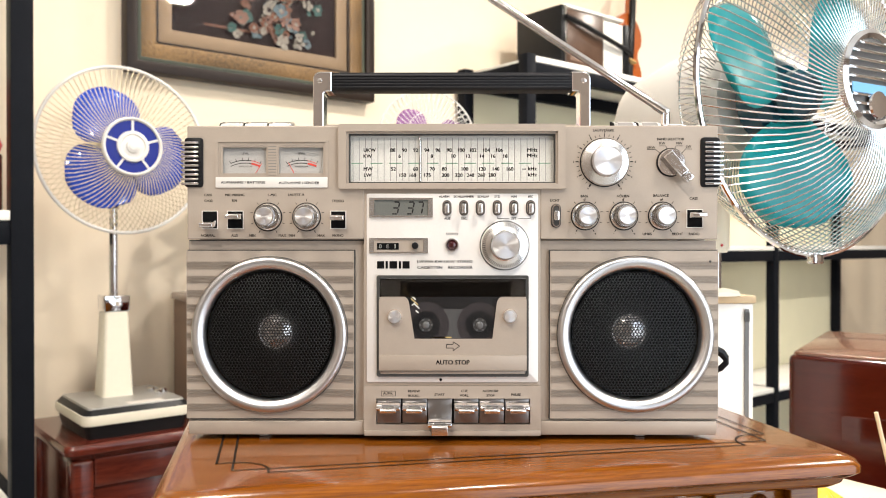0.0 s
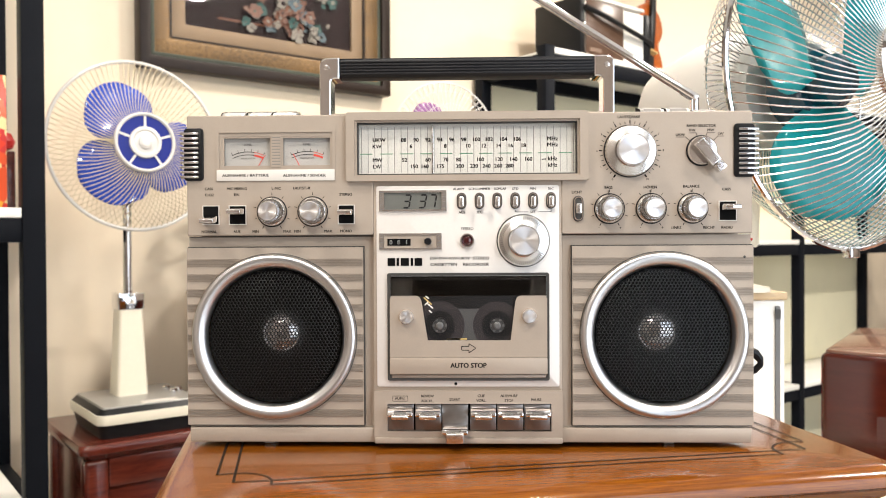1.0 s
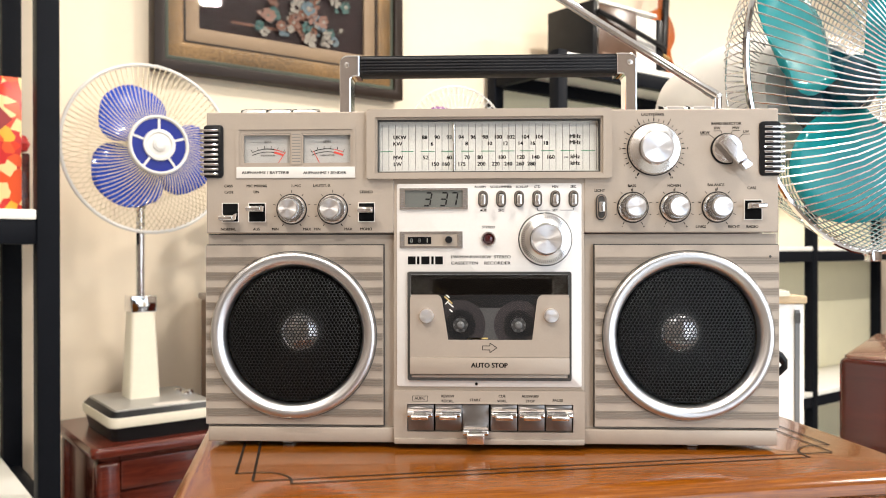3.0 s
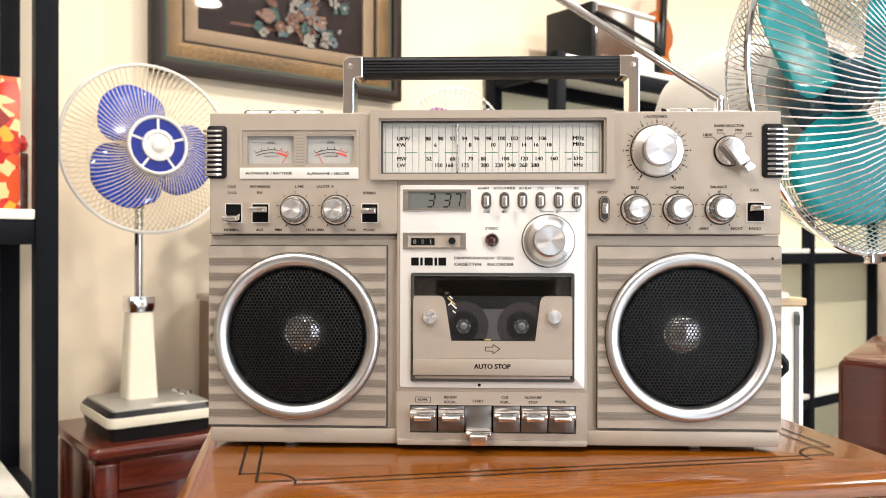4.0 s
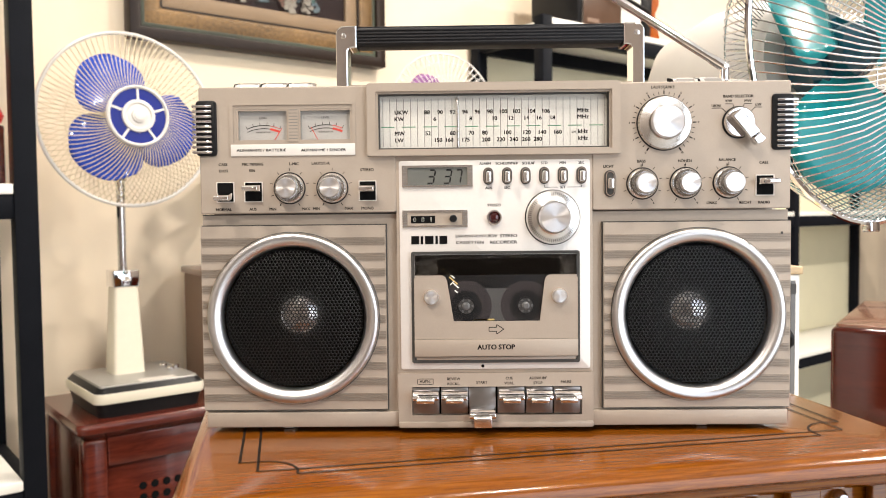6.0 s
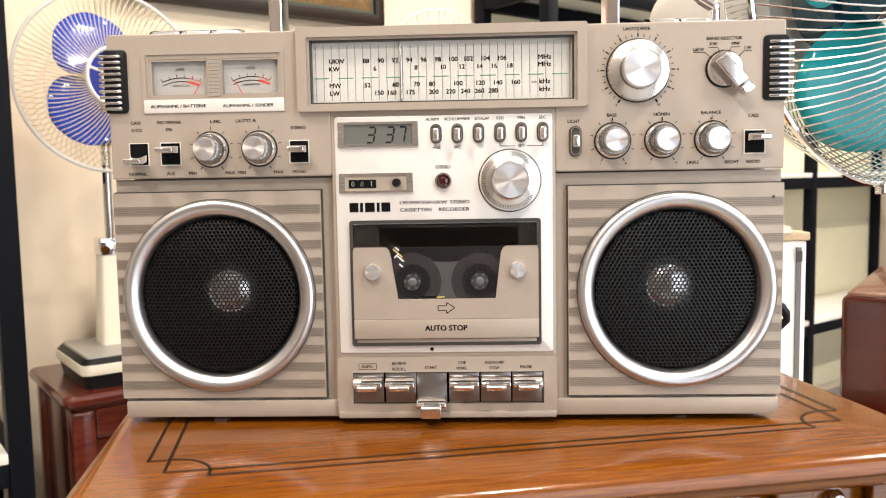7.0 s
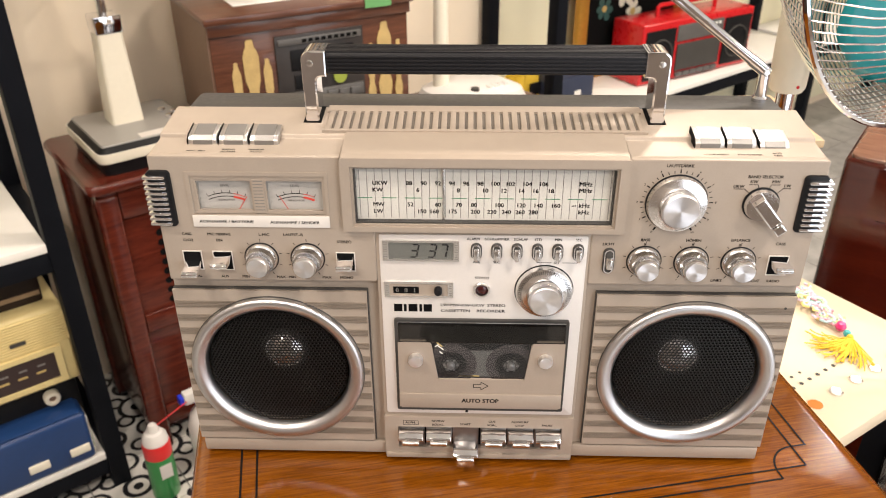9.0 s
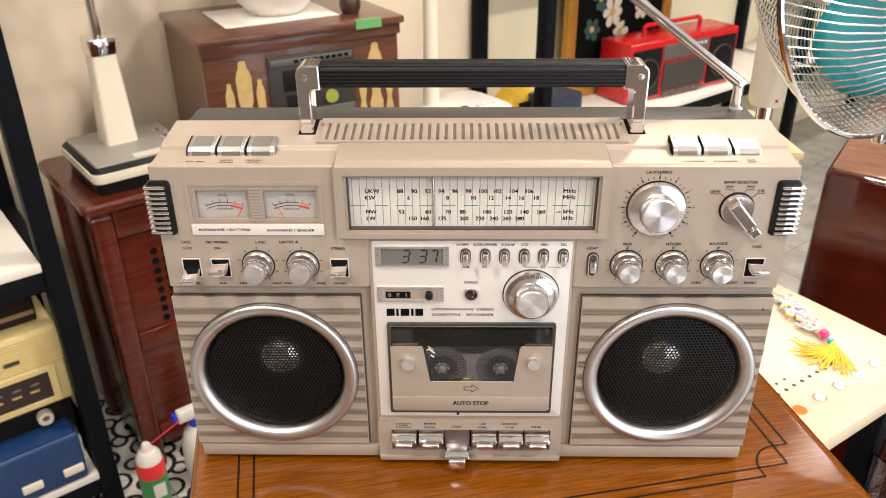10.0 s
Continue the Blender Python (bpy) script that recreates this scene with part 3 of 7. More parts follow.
def knob(a, b, skirt_r, cap_r, depth, label, name="knob", teeth=64, pointer=None):
    big = skirt_r > 30
    k = part(name, lathe(bmesh.new(), [(skirt_r * G, 0.002), (skirt_r * G, -0.0025), (skirt_r * G * 0.96, -0.0045), (cap_r * G * 1.12, -0.0062), (cap_r * G * 1.05, -0.0068)] if big else [(skirt_r * G, 0.002), (skirt_r * G, -0.0012), (skirt_r * G * 0.93, -0.0028), (skirt_r * G * 0.86, -0.0034)], (gx(a), -0.002, gz(b)), "Y", 48), M_ALU, rec, label)
    if not big:
        part("knurled_ring", lathe(bmesh.new(), [(skirt_r * G * 0.90, -0.0030), (skirt_r * G * 0.86, -0.0078), (skirt_r * G * 0.78, -0.0086), (cap_r * G, -0.0088)], (gx(a), -0.002, gz(b)), "Y", 96, -0.0006, 48), M_KNURL, k, smooth=10)
    part("knob_shadow_ring", lathe(bmesh.new(), [(skirt_r * G + 0.0007, 0.0), (skirt_r * G + 0.0007, -0.0006), (skirt_r * G, -0.0007)], (gx(a), -0.0019, gz(b)), "Y", 40), M_BLACK, k)
    part("knob_grip", lathe(bmesh.new(), [(cap_r * G * 1.06, -0.0060), (cap_r * G * 1.06, -depth + 0.0022)], (gx(a), -0.002, gz(b)), "Y", teeth * 2, -0.0005, teeth), M_CHROME, k, smooth=10)
    part("knob_cap", lathe(bmesh.new(), [(cap_r * G * 1.03, -depth + 0.0022), (cap_r * G, -depth + 0.0008), (cap_r * G * 0.93, -depth), (cap_r * G * 0.5, -depth + 0.0001), (0.0, -depth + 0.0002)], (gx(a), -0.002, gz(b)), "Y", 48), M_SPUN, k)
    return k


def ticks(a, b, r0, r1, a0, a1, n, w=0.9):
    for i in range(n):
        q = radians(a0 + (a1 - a0) * i / (n - 1))
        gline(a + r0 * math.cos(q), b - r0 * math.sin(q), a + r1 * math.cos(q), b - r1 * math.sin(q), w if i not in (0, n - 1) else w * 1.4, YP, None, rec, "scale_tick")


# left controls
for s, a, b in (("CASS", 369.3, 344.3), ("CrO2", 370, 354.5), ("NORMAL", 369.3, 416), ("MIC MIXING", 416.7, 344.3), ("EIN", 416, 354.3), ("AUS", 416, 416), ("L-MIC", 483, 344.3), ("LAUTST.-R", 525.7, 344), ("STEREO", 599.3, 355), ("MONO", 599.3, 416), ("MIN", 447.7, 416), ("MAX", 501, 416), ("MIN", 517.7, 416), ("MAX", 569.7, 416)):
    word(s, a, b)
for a in (475.3, 543.7):
    knob(a, 383.3, 24, 15.8, 0.0150, "small ribbed aluminium knob")
    ticks(a, 383.3, 27.5, 32, 240, -60, 9)


def lever_switch(a0, b0, a1, b1, lever_b, drop):
    sw = part("slide_switch", frame_prism(bmesh.new(), grect(a0 - 1.2, b0 - 1.2, a1 + 1.2, b1 + 1.2), grect(a0, b0, a1, b1), -0.0027, -0.0015), M_STRIP, rec, "slide switch with a chrome lever", 0)
    part("slot", gbox(a0, b0, a1, b1, -0.0022, -0.0019), M_MATT, sw, smooth=0)
    part("lever", side_profile(gx(a0 + 2), gx(a1 - 1), [(-0.0022, gz(lever_b - 6)), (-0.0145, gz(lever_b - 4 + drop)), (-0.0160, gz(lever_b - 2 + drop)), (-0.0160, gz(lever_b + 3 + drop)), (-0.0135, gz(lever_b + 5 + drop)), (-0.0022, gz(lever_b + 5))], 0.0004), M_CHROME, sw)
    return sw


lever_switch(359.5, 373.5, 385.5, 403.5, 394, 4)
lever_switch(404, 373.5, 431, 403.5, 383, 0)
lever_switch(587, 373.5, 612.7, 403.5, 385, 0)
# right controls
lever_switch(1215.7, 371, 1242.7, 401.5, 381, -1)
for s, a, b in (("LAUTSTÄRKE", 1068.3, 230), ("BAND SELECTOR", 1186.7, 246), ("UKW", 1152.3, 260.7), ("KW", 1172, 253.3), ("MW", 1202, 253.3), ("LW", 1218.3, 259.3), ("LICHT", 982.7, 354), ("BASS", 1034.7, 346.5), ("HÖHEN", 1103, 346), ("BALANCE", 1170, 345.5), ("LINKS", 1145.7, 413.3), ("RECHT", 1199, 413.3), ("CASS", 1227.3, 350.7), ("RADIO", 1228.3, 413.3), ("-", 1019, 413), ("+", 1054, 413), ("-", 1087, 413), ("+", 1123, 413)):
    word(s, a, b)
for a in (1034.7, 1103, 1170):
    word("II", a, 353.5, 0, 4 * G)
knob(1070, 287, 42, 25.8, 0.0138, "large spun aluminium volume knob", "volume_knob", 80)
ticks(1070, 287, 45.5, 49.5, 238, -58, 31, 1.1)
ticks(1070, 287, 45.5, 51, 238, -58, 11, 1.8)
for i in range(11):
    q = radians(238 - 296 * i / 10)
    word(str(i), 1070 + 54.5 * math.cos(q), 287 - 54.5 * math.sin(q), 0, 3.2 * G)
for a in (1036, 1104.3, 1172.3):
    knob(a, 381.7, 24, 15.8, 0.0150, "small ribbed aluminium knob")
    ticks(a, 381.7, 27.5, 32, 240, -60, 9)
for p in ((1145, 264.5, 1160.5, 264.5), (1160.5, 264.5, 1168, 271), (1166, 258, 1178, 258), (1178, 258, 1180, 263.5), (1196, 258, 1208, 258), (1196, 258, 1194, 263.5), (1213, 263.5, 1224, 263.5), (1213, 263.5, 1206, 271)):
    gline(*p, 0.9)
bs = part("band_knob", lathe(bmesh.new(), [(23.5 * G, 0.002), (23.5 * G, -0.003), (22 * G, -0.0045), (0, -0.0046)], (gx(1186.7), -0.002, gz(287.3)), "Y", 40), M_CHROME, rec, "chrome band selector knob with a pointed lever")
part("knob_shadow_ring", lathe(bmesh.new(), [(25.5 * G, 0), (25.5 * G, -0.0008), (23.5 * G, -0.0009)], (gx(1186.7), -0.0019, gz(287.3)), "Y", 40), M_BLACK, bs)
lo = part("lever", boxed(-0.0042, 0.0042, -0.0130, -0.0040, -0.0130, 0.0080, 0.0011), M_CHROME, bs, smooth=22)
lo.matrix_local = pose(gx(1186.7), -0.001, gz(287.3), 0, -40, 0)
tip = part("lever_tip", boxed(-0.0036, 0.0036, -0.0142, -0.0062, -0.0195, -0.0131, 0.0010), M_CHROME, bs, smooth=22)
tip.matrix_local = pose(gx(1186.7), -0.001, gz(287.3), 0, -40, 0)


def pill(a, b0, b1, w, name, label, y=-0.002, knob_b=0.5):
    p = part(name, prism(bmesh.new(), grect(a - w / 2, b0, a + w / 2, b1, w / 2 * G, 6), y - 0.0014, y + 0.001, 0.0004), M_BACK, rec, label)
    part("rim", frame_prism(bmesh.new(), grect(a - w / 2 + 1.6, b0 + 1.6, a + w / 2 - 1.6, b1 - 1.6, (w / 2 - 1.6) * G, 6), grect(a - w / 2 + 3.2, b0 + 3.2, a + w / 2 - 3.2, b1 - 3.2, (w / 2 - 3.2) * G, 6), y - 0.0022, y - 0.0013), M_CHROME, p)
    m = b0 + (b1 - b0) * knob_b
    part("button", prism(bmesh.new(), grect(a - w / 2 + 4.2, m - 8.5, a + w / 2 - 4.2, m + 8.5, 2.5 * G, 4), y - 0.0068, y - 0.001, 0.0007), M_ALU, p)
    return p


pill(984.6, 360, 402.5, 17, "light_switch", "upright chrome light switch")
# centre column
part("centre_frame", prism(bmesh.new(), grect(645, 333, 957.5, 682, 0.001), -0.0012, 0.0035, 0.0004), M_BEIGE, rec)
part("centre_panel", prism(bmesh.new(), grect(650, 342, 956 - 3, 676, 0.0016), -0.0024, 0.0, 0.0005), M_SILVER, rec, "satin silver centre panel")
YC = -0.0025
lcd = part("clock_display", frame_prism(bmesh.new(), grect(655, 349.5, 767, 383.5), grect(664, 353, 758.7, 381), -0.0040, -0.0022), M_ALU, rec, "grey clock display showing 3 37", 0)
for k in range(8):
    for a in (656.2, 760.2):
        gline(a, 352.5 + 4 * k, a + 6, 352.5 + 4 * k, 1.0, -0.00405, M_GREY_PRINT, lcd, "rib_line")
part("lcd_panel", gbox(663, 352, 759.5, 382, -0.0030, -0.0022), M_LCD, lcd, smooth=0)
SEG = {"3": "abgcd", "7": "abc"}


def digit(ch, a, b, h=21.0, w=10.0):
    t = 2.4
    sl = 2.0
    hh = h / 2
    def sheared(bb):
        return sl * (b - bb) / hh
    for s in SEG[ch]:
        if s in "agd":
            bb = {"a": b - hh, "g": b, "d": b + hh}[s]
            gline(a - w / 2 + 1 + sheared(bb), bb, a + w / 2 - 1 + sheared(bb), bb, t, -0.00312, M_LCD_DIGIT, lcd, "digit_segment")
        else:
            b0, b1 = {"b": (b - hh + 1, b - 1), "c": (b + 1, b + hh - 1)}[s]
            gline(a + w / 2 + sheared(b0), b0, a + w / 2 + sheared(b1), b1, t, -0.00312, M_LCD_DIGIT, lcd, "digit_segment")


digit("3", 701.5, 367.5)
digit("3", 727.5, 367.5)
digit("7", 744, 367.5)
lg = part("lcd_glass", gbox(664, 353, 758.7, 381, -0.0038, -0.0036), M_CLEAR, lcd, smooth=0)
lg.visible_shadow = False
for i, a in enumerate((792, 821.7, 851, 880.7, 910, 939.6)):
    pill(a, 353.7, 381, 16, "clock_button", "small oval chrome button", -0.0024, 0.55)
for s, a in (("ALARM", 787), ("SCHLUMMER", 821.7), ("SCHLAF", 856), ("STD", 881), ("MIN", 910), ("SEC", 939.6)):
    word(s, a, 347.4, 36 if s == "SCHLUMMER" else 0, 4.0 * G, YC)
for s, a in (("AUS", 792.4), ("SEC", 821.7), ("SET", 910)):
    word(s, a, 386, 0, 4.0 * G, YC)
for p in ((881, 382.5, 881, 386), (881, 386, 902, 386), (918, 386, 940, 386), (940, 382.5, 940, 386)):
    gline(*p, 0.8, YC)
cnt = part("tape_counter", frame_prism(bmesh.new(), grect(655, 420.5, 758.5, 447.5), grect(663, 424, 750, 444.5), -0.0036, -0.0022), M_ALU, rec, "three-digit tape counter with a black reset knob", 0)
part("counter_plate", gbox(662, 423.5, 751, 445, -0.0030, -0.0022), M_BEIGE, cnt, smooth=0)
for k in range(6):
    for a in (656.2, 752):
        gline(a, 423 + 4.2 * k, a + 5.5, 423 + 4.2 * k, 1.0, -0.00365, M_GREY_PRINT, cnt, "rib_line")
part("counter_window", gbox(668.5, 429.5, 707, 441, -0.0033, -0.0029), M_MATT, cnt, smooth=0)
for s, a in (("0", 674.5), ("8", 687.5), ("1", 700.5)):
    word(s, a, 435.2, 0, 7.0 * G, -0.0034, M_WHITE_PRINT, cnt)
part("reset_knob", lathe(bmesh.new(), [(6 * G, -0.0025), (6 * G, -0.0070), (5 * G, -0.0078), (0, -0.0078)], (gx(736), 0, gz(434)), "Y", 20), M_BLACK, cnt)
word("STEREO", 801, 413.4, 0, 4.2 * G, YC)
led = part("stereo_lamp", lathe(bmesh.new(), [(12.5 * G, -0.002), (12.5 * G, -0.0040), (11.5 * G, -0.0046), (9.5 * G, -0.0046), (9.0 * G, -0.0025)], (gx(801), 0, gz(433)), "Y", 32), M_ALU, rec, "unlit dark red stereo indicator lamp")
part("lens", lathe(bmesh.new(), [(9.0 * G, -0.0026), (8 * G, -0.0034), (5 * G, -0.0042), (0, -0.0045)], (gx(801), 0, gz(433)), "Y", 24), M_LED, led)
knob(893.7, 433.7, 42.5, 24.5, 0.0158, "large aluminium tuning knob with fine scale", "tuning_knob", 72)
for i in range(72):
    q = 2 * math.pi * i / 72
    a, b = 893.7, 433.7
    gline(a + 34 * math.cos(q), b - 34 * math.sin(q), a + 40 * math.cos(q), b - 40 * math.sin(q), 0.8, -0.0077, M_PRINT, rec, "scale_tick")
# maker's mark as five plain shapes
for a0, a1 in ((668.5, 681), (683.5, 687.5), (690.5, 704), (707, 711), (713.5, 726)):
    part("maker_mark", gbox(a0, 461.5, a1, 474.5, -0.0027, -0.0022), M_PRINT, rec, smooth=0)
word("LW-MW-KW-UKW  STEREO", 788.4, 462.2, 98, 4.8 * G, YC)
word("CASSETTEN    RECORDER", 788.4, 472.4, 98, 4.8 * G, YC)
part("microphone_hole", lathe(bmesh.new(), [(2.6 * G, -0.00262), (0, -0.00262)], (gx(781), 0, gz(671)), "Y", 12), M_MATT, rec)

# cassette compartment
M_SILVERGREY0 = mat("grey_hub_plastic", (0.10, 0.10, 0.10), 0.4)
door = part("cassette_door", frame_prism(bmesh.new(), grect(668, 486.5, 936, 665, 0.0016), grect(673, 491, 931.5, 660, 0.0008), -0.0046, -0.0015), M_BACK, rec, "clear cassette door with a metal front plate")
part("compartment_back", gbox(672, 490, 932, 661, -0.0022, -0.0014), M_MATT, door, smooth=0)
cas = part("cassette", prism(bmesh.new(), grect(710, 498, 905, 600, 0.0016), -0.0032, -0.0020, 0.0003), M_BLACK, door, "black compact cassette")
part("cassette_window", gbox(722, 546, 888, 598, -0.00328, -0.0031), M_TAPE_WINDOW, cas, smooth=0)
for a, rr_ in ((755, 41), (850, 40)):
    part("tape_roll", lathe(bmesh.new(), [(rr_ * G, -0.00322), (rr_ * G, -0.0034), (16 * G, -0.0034)], (gx(a), 0, gz(574)), "Y", 40), M_TAPE, cas)
    part("hub_plate", lathe(bmesh.new(), [(25 * G, -0.0033), (25 * G, -0.0036), (13 * G, -0.0036)], (gx(a), 0, gz(574)), "Y", 36), M_BLACK, cas)
    hub = part("hub", lathe(bmesh.new(), [(14 * G, -0.0032), (14 * G, -0.0042), (12 * G, -0.0042), (11.5 * G, -0.0033)], (gx(a), 0, gz(574)), "Y", 28), M_BLACK, cas)
    for k in range(6):
        q = math.pi / 3 * k
        hx, hz = gx(a) + 10.5 * G * math.cos(q), gz(574) + 10.5 * G * math.sin(q)
        part("hub_tooth", boxed(hx - 0.0008, hx + 0.0008, -0.0042, -0.0033, hz - 0.0008, hz + 0.0008), M_SILVERGREY0, hub, smooth=0)
    part("spindle", lathe(bmesh.new(), [(6 * G, -0.0033), (6 * G, -0.0058), (3.5 * G, -0.0066), (0, -0.0066)], (gx(a), 0, gz(574)), "Y", 16), M_SILVERGREY0, hub)
for k, (a, b, w, m_) in enumerate(((722, 518, 13, M_GOLD_PRINT), (731, 524, 12, M_WHITE_PRINT), (735, 533, 13, M_GOLD_PRINT), (739, 541, 9, M_WHITE_PRINT), (741, 552, 8, M_WHITE_PRINT), (743, 561, 7, M_WHITE_PRINT))):
    gline(a - w / 2, b - w * 0.45, a + w / 2, b + w * 0.45, 2.2, -0.00346, m_, cas, "label_bar")
for a, b in ((727, 521), (733, 537), (744, 556)):
    gline(a - 3, b + 3, a + 3, b - 3, 1.6, -0.00347, M_WHITE_PRINT, cas, "label_bar")
gline(760, 596, 800, 596, 2.5, -0.0034, M_GOLD_PRINT, cas, "label_bar")
# front plate with a flared cut-out
PL = [(672.5, 626), (672.5, 529), (676, 523.5), (716, 523.5), (722, 527), (725, 533), (735, 598), (872, 598), (880, 533), (883, 527), (889, 523.5), (929, 523.5), (932, 529), (932, 626)]
part("front_plate", prism(bmesh.new(), [(gx(a), gz(b)) for a, b in PL], -0.0064, -0.0050), M_BEIGE, door, smooth=0)
part("auto_stop_plate", gbox(672.5, 626.5, 932, 653.5, -0.0078, -0.0045, 0.0004), M_BEIGE, door)
lettering("AUTO STOP", gx(802), -0.0079, gz(638.5), 7.6 * G, M_PRINT, door, 60 * G, weight=1.6)
for p in ((791, 607.5, 803, 607.5), (803, 607.5, 803, 603), (803, 603, 814.5, 610.5), (814.5, 610.5, 803, 618.5), (803, 618.5, 803, 614), (803, 614, 791, 614), (791, 614, 791, 607.5)):
    gline(*p, 1.2, -0.0065, None, door, "printed_arrow")
for a, b in ((700, 558.5), (902.5, 557.5)):
    part("plate_screw", lathe(bmesh.new(), [(11.5 * G, -0.006), (11.5 * G, -0.0098), (10 * G, -0.0108), (0, -0.0110)], (gx(a), 0, gz(b)), "Y", 28), M_SPUN, door)
win_c = part("door_glass", gbox(673, 491, 931.5, 653.5, -0.00465, -0.0044), M_CLEAR, door, smooth=0)
win_c.visible_shadow = False
smo = part("smoked_strip", gbox(674, 491.5, 930.5, 524, -0.0082, -0.0048, 0.0004), M_SMOKE, door, smooth=0)
smo.visible_shadow = False
part("door_latch", gbox(790, 500, 812, 507, -0.0042, -0.0036), M_ALU, door, smooth=0)
part("door_lip", gbox(675, 655, 929.5, 660, -0.0052, -0.0030, 0.0004), M_BEIGE, door)

# piano keys
keys_y = -0.0036
kp = part("key_surround", frame_prism(bmesh.new(), grect(645, 682, 958, 769, 0.0012), grect(667, 704, 939, 750, 0.0005), keys_y, 0.003), M_BEIGE, rec)
part("key_well", gbox(666, 703, 940, 751, 0.0008, 0.0025), M_MATT, kp, smooth=0)
part("surround_lip", gbox(646, 760, 957, 769.5, keys_y - 0.002, keys_y + 0.001, 0.0008), M_BEIGE, kp)
M_KEY = mat("dark_aluminium_key", (0.25, 0.235, 0.225), 0.3, 0.85, 200, 0.06)
for i, a in enumerate((689, 735, 779.5, 826, 871, 916)):
    start = i == 2
    d = 27 if start else 0
    out = 0.004 if start else 0.0
    x0, x1 = gx(a - 21.6), gx(a + 21.6)
    key = part("start_key" if start else "tape_key", boxed(x0, x1, -0.0022, 0.0008, gz(760 if start else 748.5), gz(705.5), 0.0005), M_KEY, rec, "pressed chrome start key" if start else "chrome piano key of the tape deck")
    part("key_bar", side_profile(x0 + 0.0004, x1 - 0.0004, [(-0.0021, gz(709 + d)), (-0.0072 - out, gz(710.5 + d)), (-0.0112 - out, gz(715 + d)), (-0.0120 - out, gz(720 + d)), (-0.0108 - out, gz(723 + d)), (-0.0021, gz(722 + d))], 0.0006), M_CHROME, key)
    part("key_lip", side_profile(x0 + 0.0034, x1 - 0.0034, [(-0.0090 - out, gz(717 + d)), (-0.0138 - out, gz(718.5 + d)), (-0.0146 - out, gz(721 + d)), (-0.0142 - out, gz((726 if not start else 736) + d)), (-0.0100 - out, gz(725 + d))], 0.0006), M_ALU, key)
    part("key_label", gbox(a - 10, 714.5 + d, a + 10, 716.2 + d, -0.0116 - out, -0.0108 - out), M_GREY_PRINT, key, smooth=0)
YK = keys_y - 0.0001
for s, a, b in (("AUFN.", 688, 695), ("REVIEW", 734, 691), ("RÜCKL.", 734, 698.6), ("START", 779, 697), ("CUE", 823, 690.5), ("VORL.", 823, 698.4), ("AUSWURF", 869, 690.5), ("STOP", 869, 698.4), ("PAUSE", 914, 697)):
    word(s, a, b, 0, 4.2 * G, YK)
for p in ((676, 691, 701, 691), (676, 699.5, 701, 699.5), (676, 691, 676, 699.5), (701, 691, 701, 699.5)):
    gline(*p, 0.8, YK)

# speakers


def hex_grille(cx, cz, r, pitch, y, dome):
    """Perforated sheet: six-sided rings, one round hole each, slightly domed."""
    verts, faces = [], []
    dy = pitch * math.sqrt(3) / 2
    n = int(r / dy) + 2
    def put(x, z, back=0.0):
        rr = (x * x + z * z) / (r * r)
        verts.append((cx + x, y - dome * (1 - rr) + back, cz + z))
        return len(verts) - 1
    for j in range(-n, n + 1):
        for i in range(-n, n + 1):
            x, z = (i + 0.5 * (j % 2)) * pitch, j * dy
            if math.hypot(x, z) > r - pitch * 0.45:
                continue
            o, h, hb = [], [], []
            for k in range(6):
                q = math.pi / 6 + math.pi / 3 * k
                o.append(put(x + pitch / math.sqrt(3) * math.cos(q), z + pitch / math.sqrt(3) * math.sin(q)))
                h.append(put(x + pitch * 0.42 * math.cos(q), z + pitch * 0.42 * math.sin(q), 0.0001))
                hb.append(put(x + pitch * 0.40 * math.cos(q), z + pitch * 0.40 * math.sin(q), 0.0007))
            for k in range(6):
                m = (k + 1) % 6
                faces.append((o[k], o[m], h[m], h[k]))
                faces.append((h[k], h[m], hb[m], hb[k]))
    me = bpy.data.meshes.new("grille")
    me.from_pydata(verts, [], faces)
    me.materials.append(M_GRILLE)
    return me


def disc_cut_panel(a0, b0, a1, b1, ca, cb, r, y0, y1):
    """A rounded plate with a round hole: rings of points matched by angle."""
    bmx = bmesh.new()
    x0, x1, z0, z1 = gx(a0), gx(a1), gz(b1), gz(b0)
    cx, cz, rr_ = gx(ca), gz(cb), r * G
    n = 96
    outer, inner = [], []
    for k in range(n):
        q = 2 * math.pi * k / n
        dx, dz = math.cos(q), math.sin(q)
        tx = ((x1 - cx) / dx if dx > 1e-9 else (x0 - cx) / dx if dx < -1e-9 else 1e9)
        tz = ((z1 - cz) / dz if dz > 1e-9 else (z0 - cz) / dz if dz < -1e-9 else 1e9)
        t = min(tx, tz)
        outer.append((cx + t * dx, cz + t * dz))
        inner.append((cx + rr_ * dx, cz + rr_ * dz))
    # put the true corners in
    for px_, pz_ in ((x0, z0), (x0, z1), (x1, z0), (x1, z1)):
        q = math.atan2(pz_ - cz, px_ - cx) % (2 * math.pi)
        k = round(q / (2 * math.pi) * n) % n
        outer[k] = (px_, pz_)
    return frame_prism(bmx, outer, inner, y0, y1)


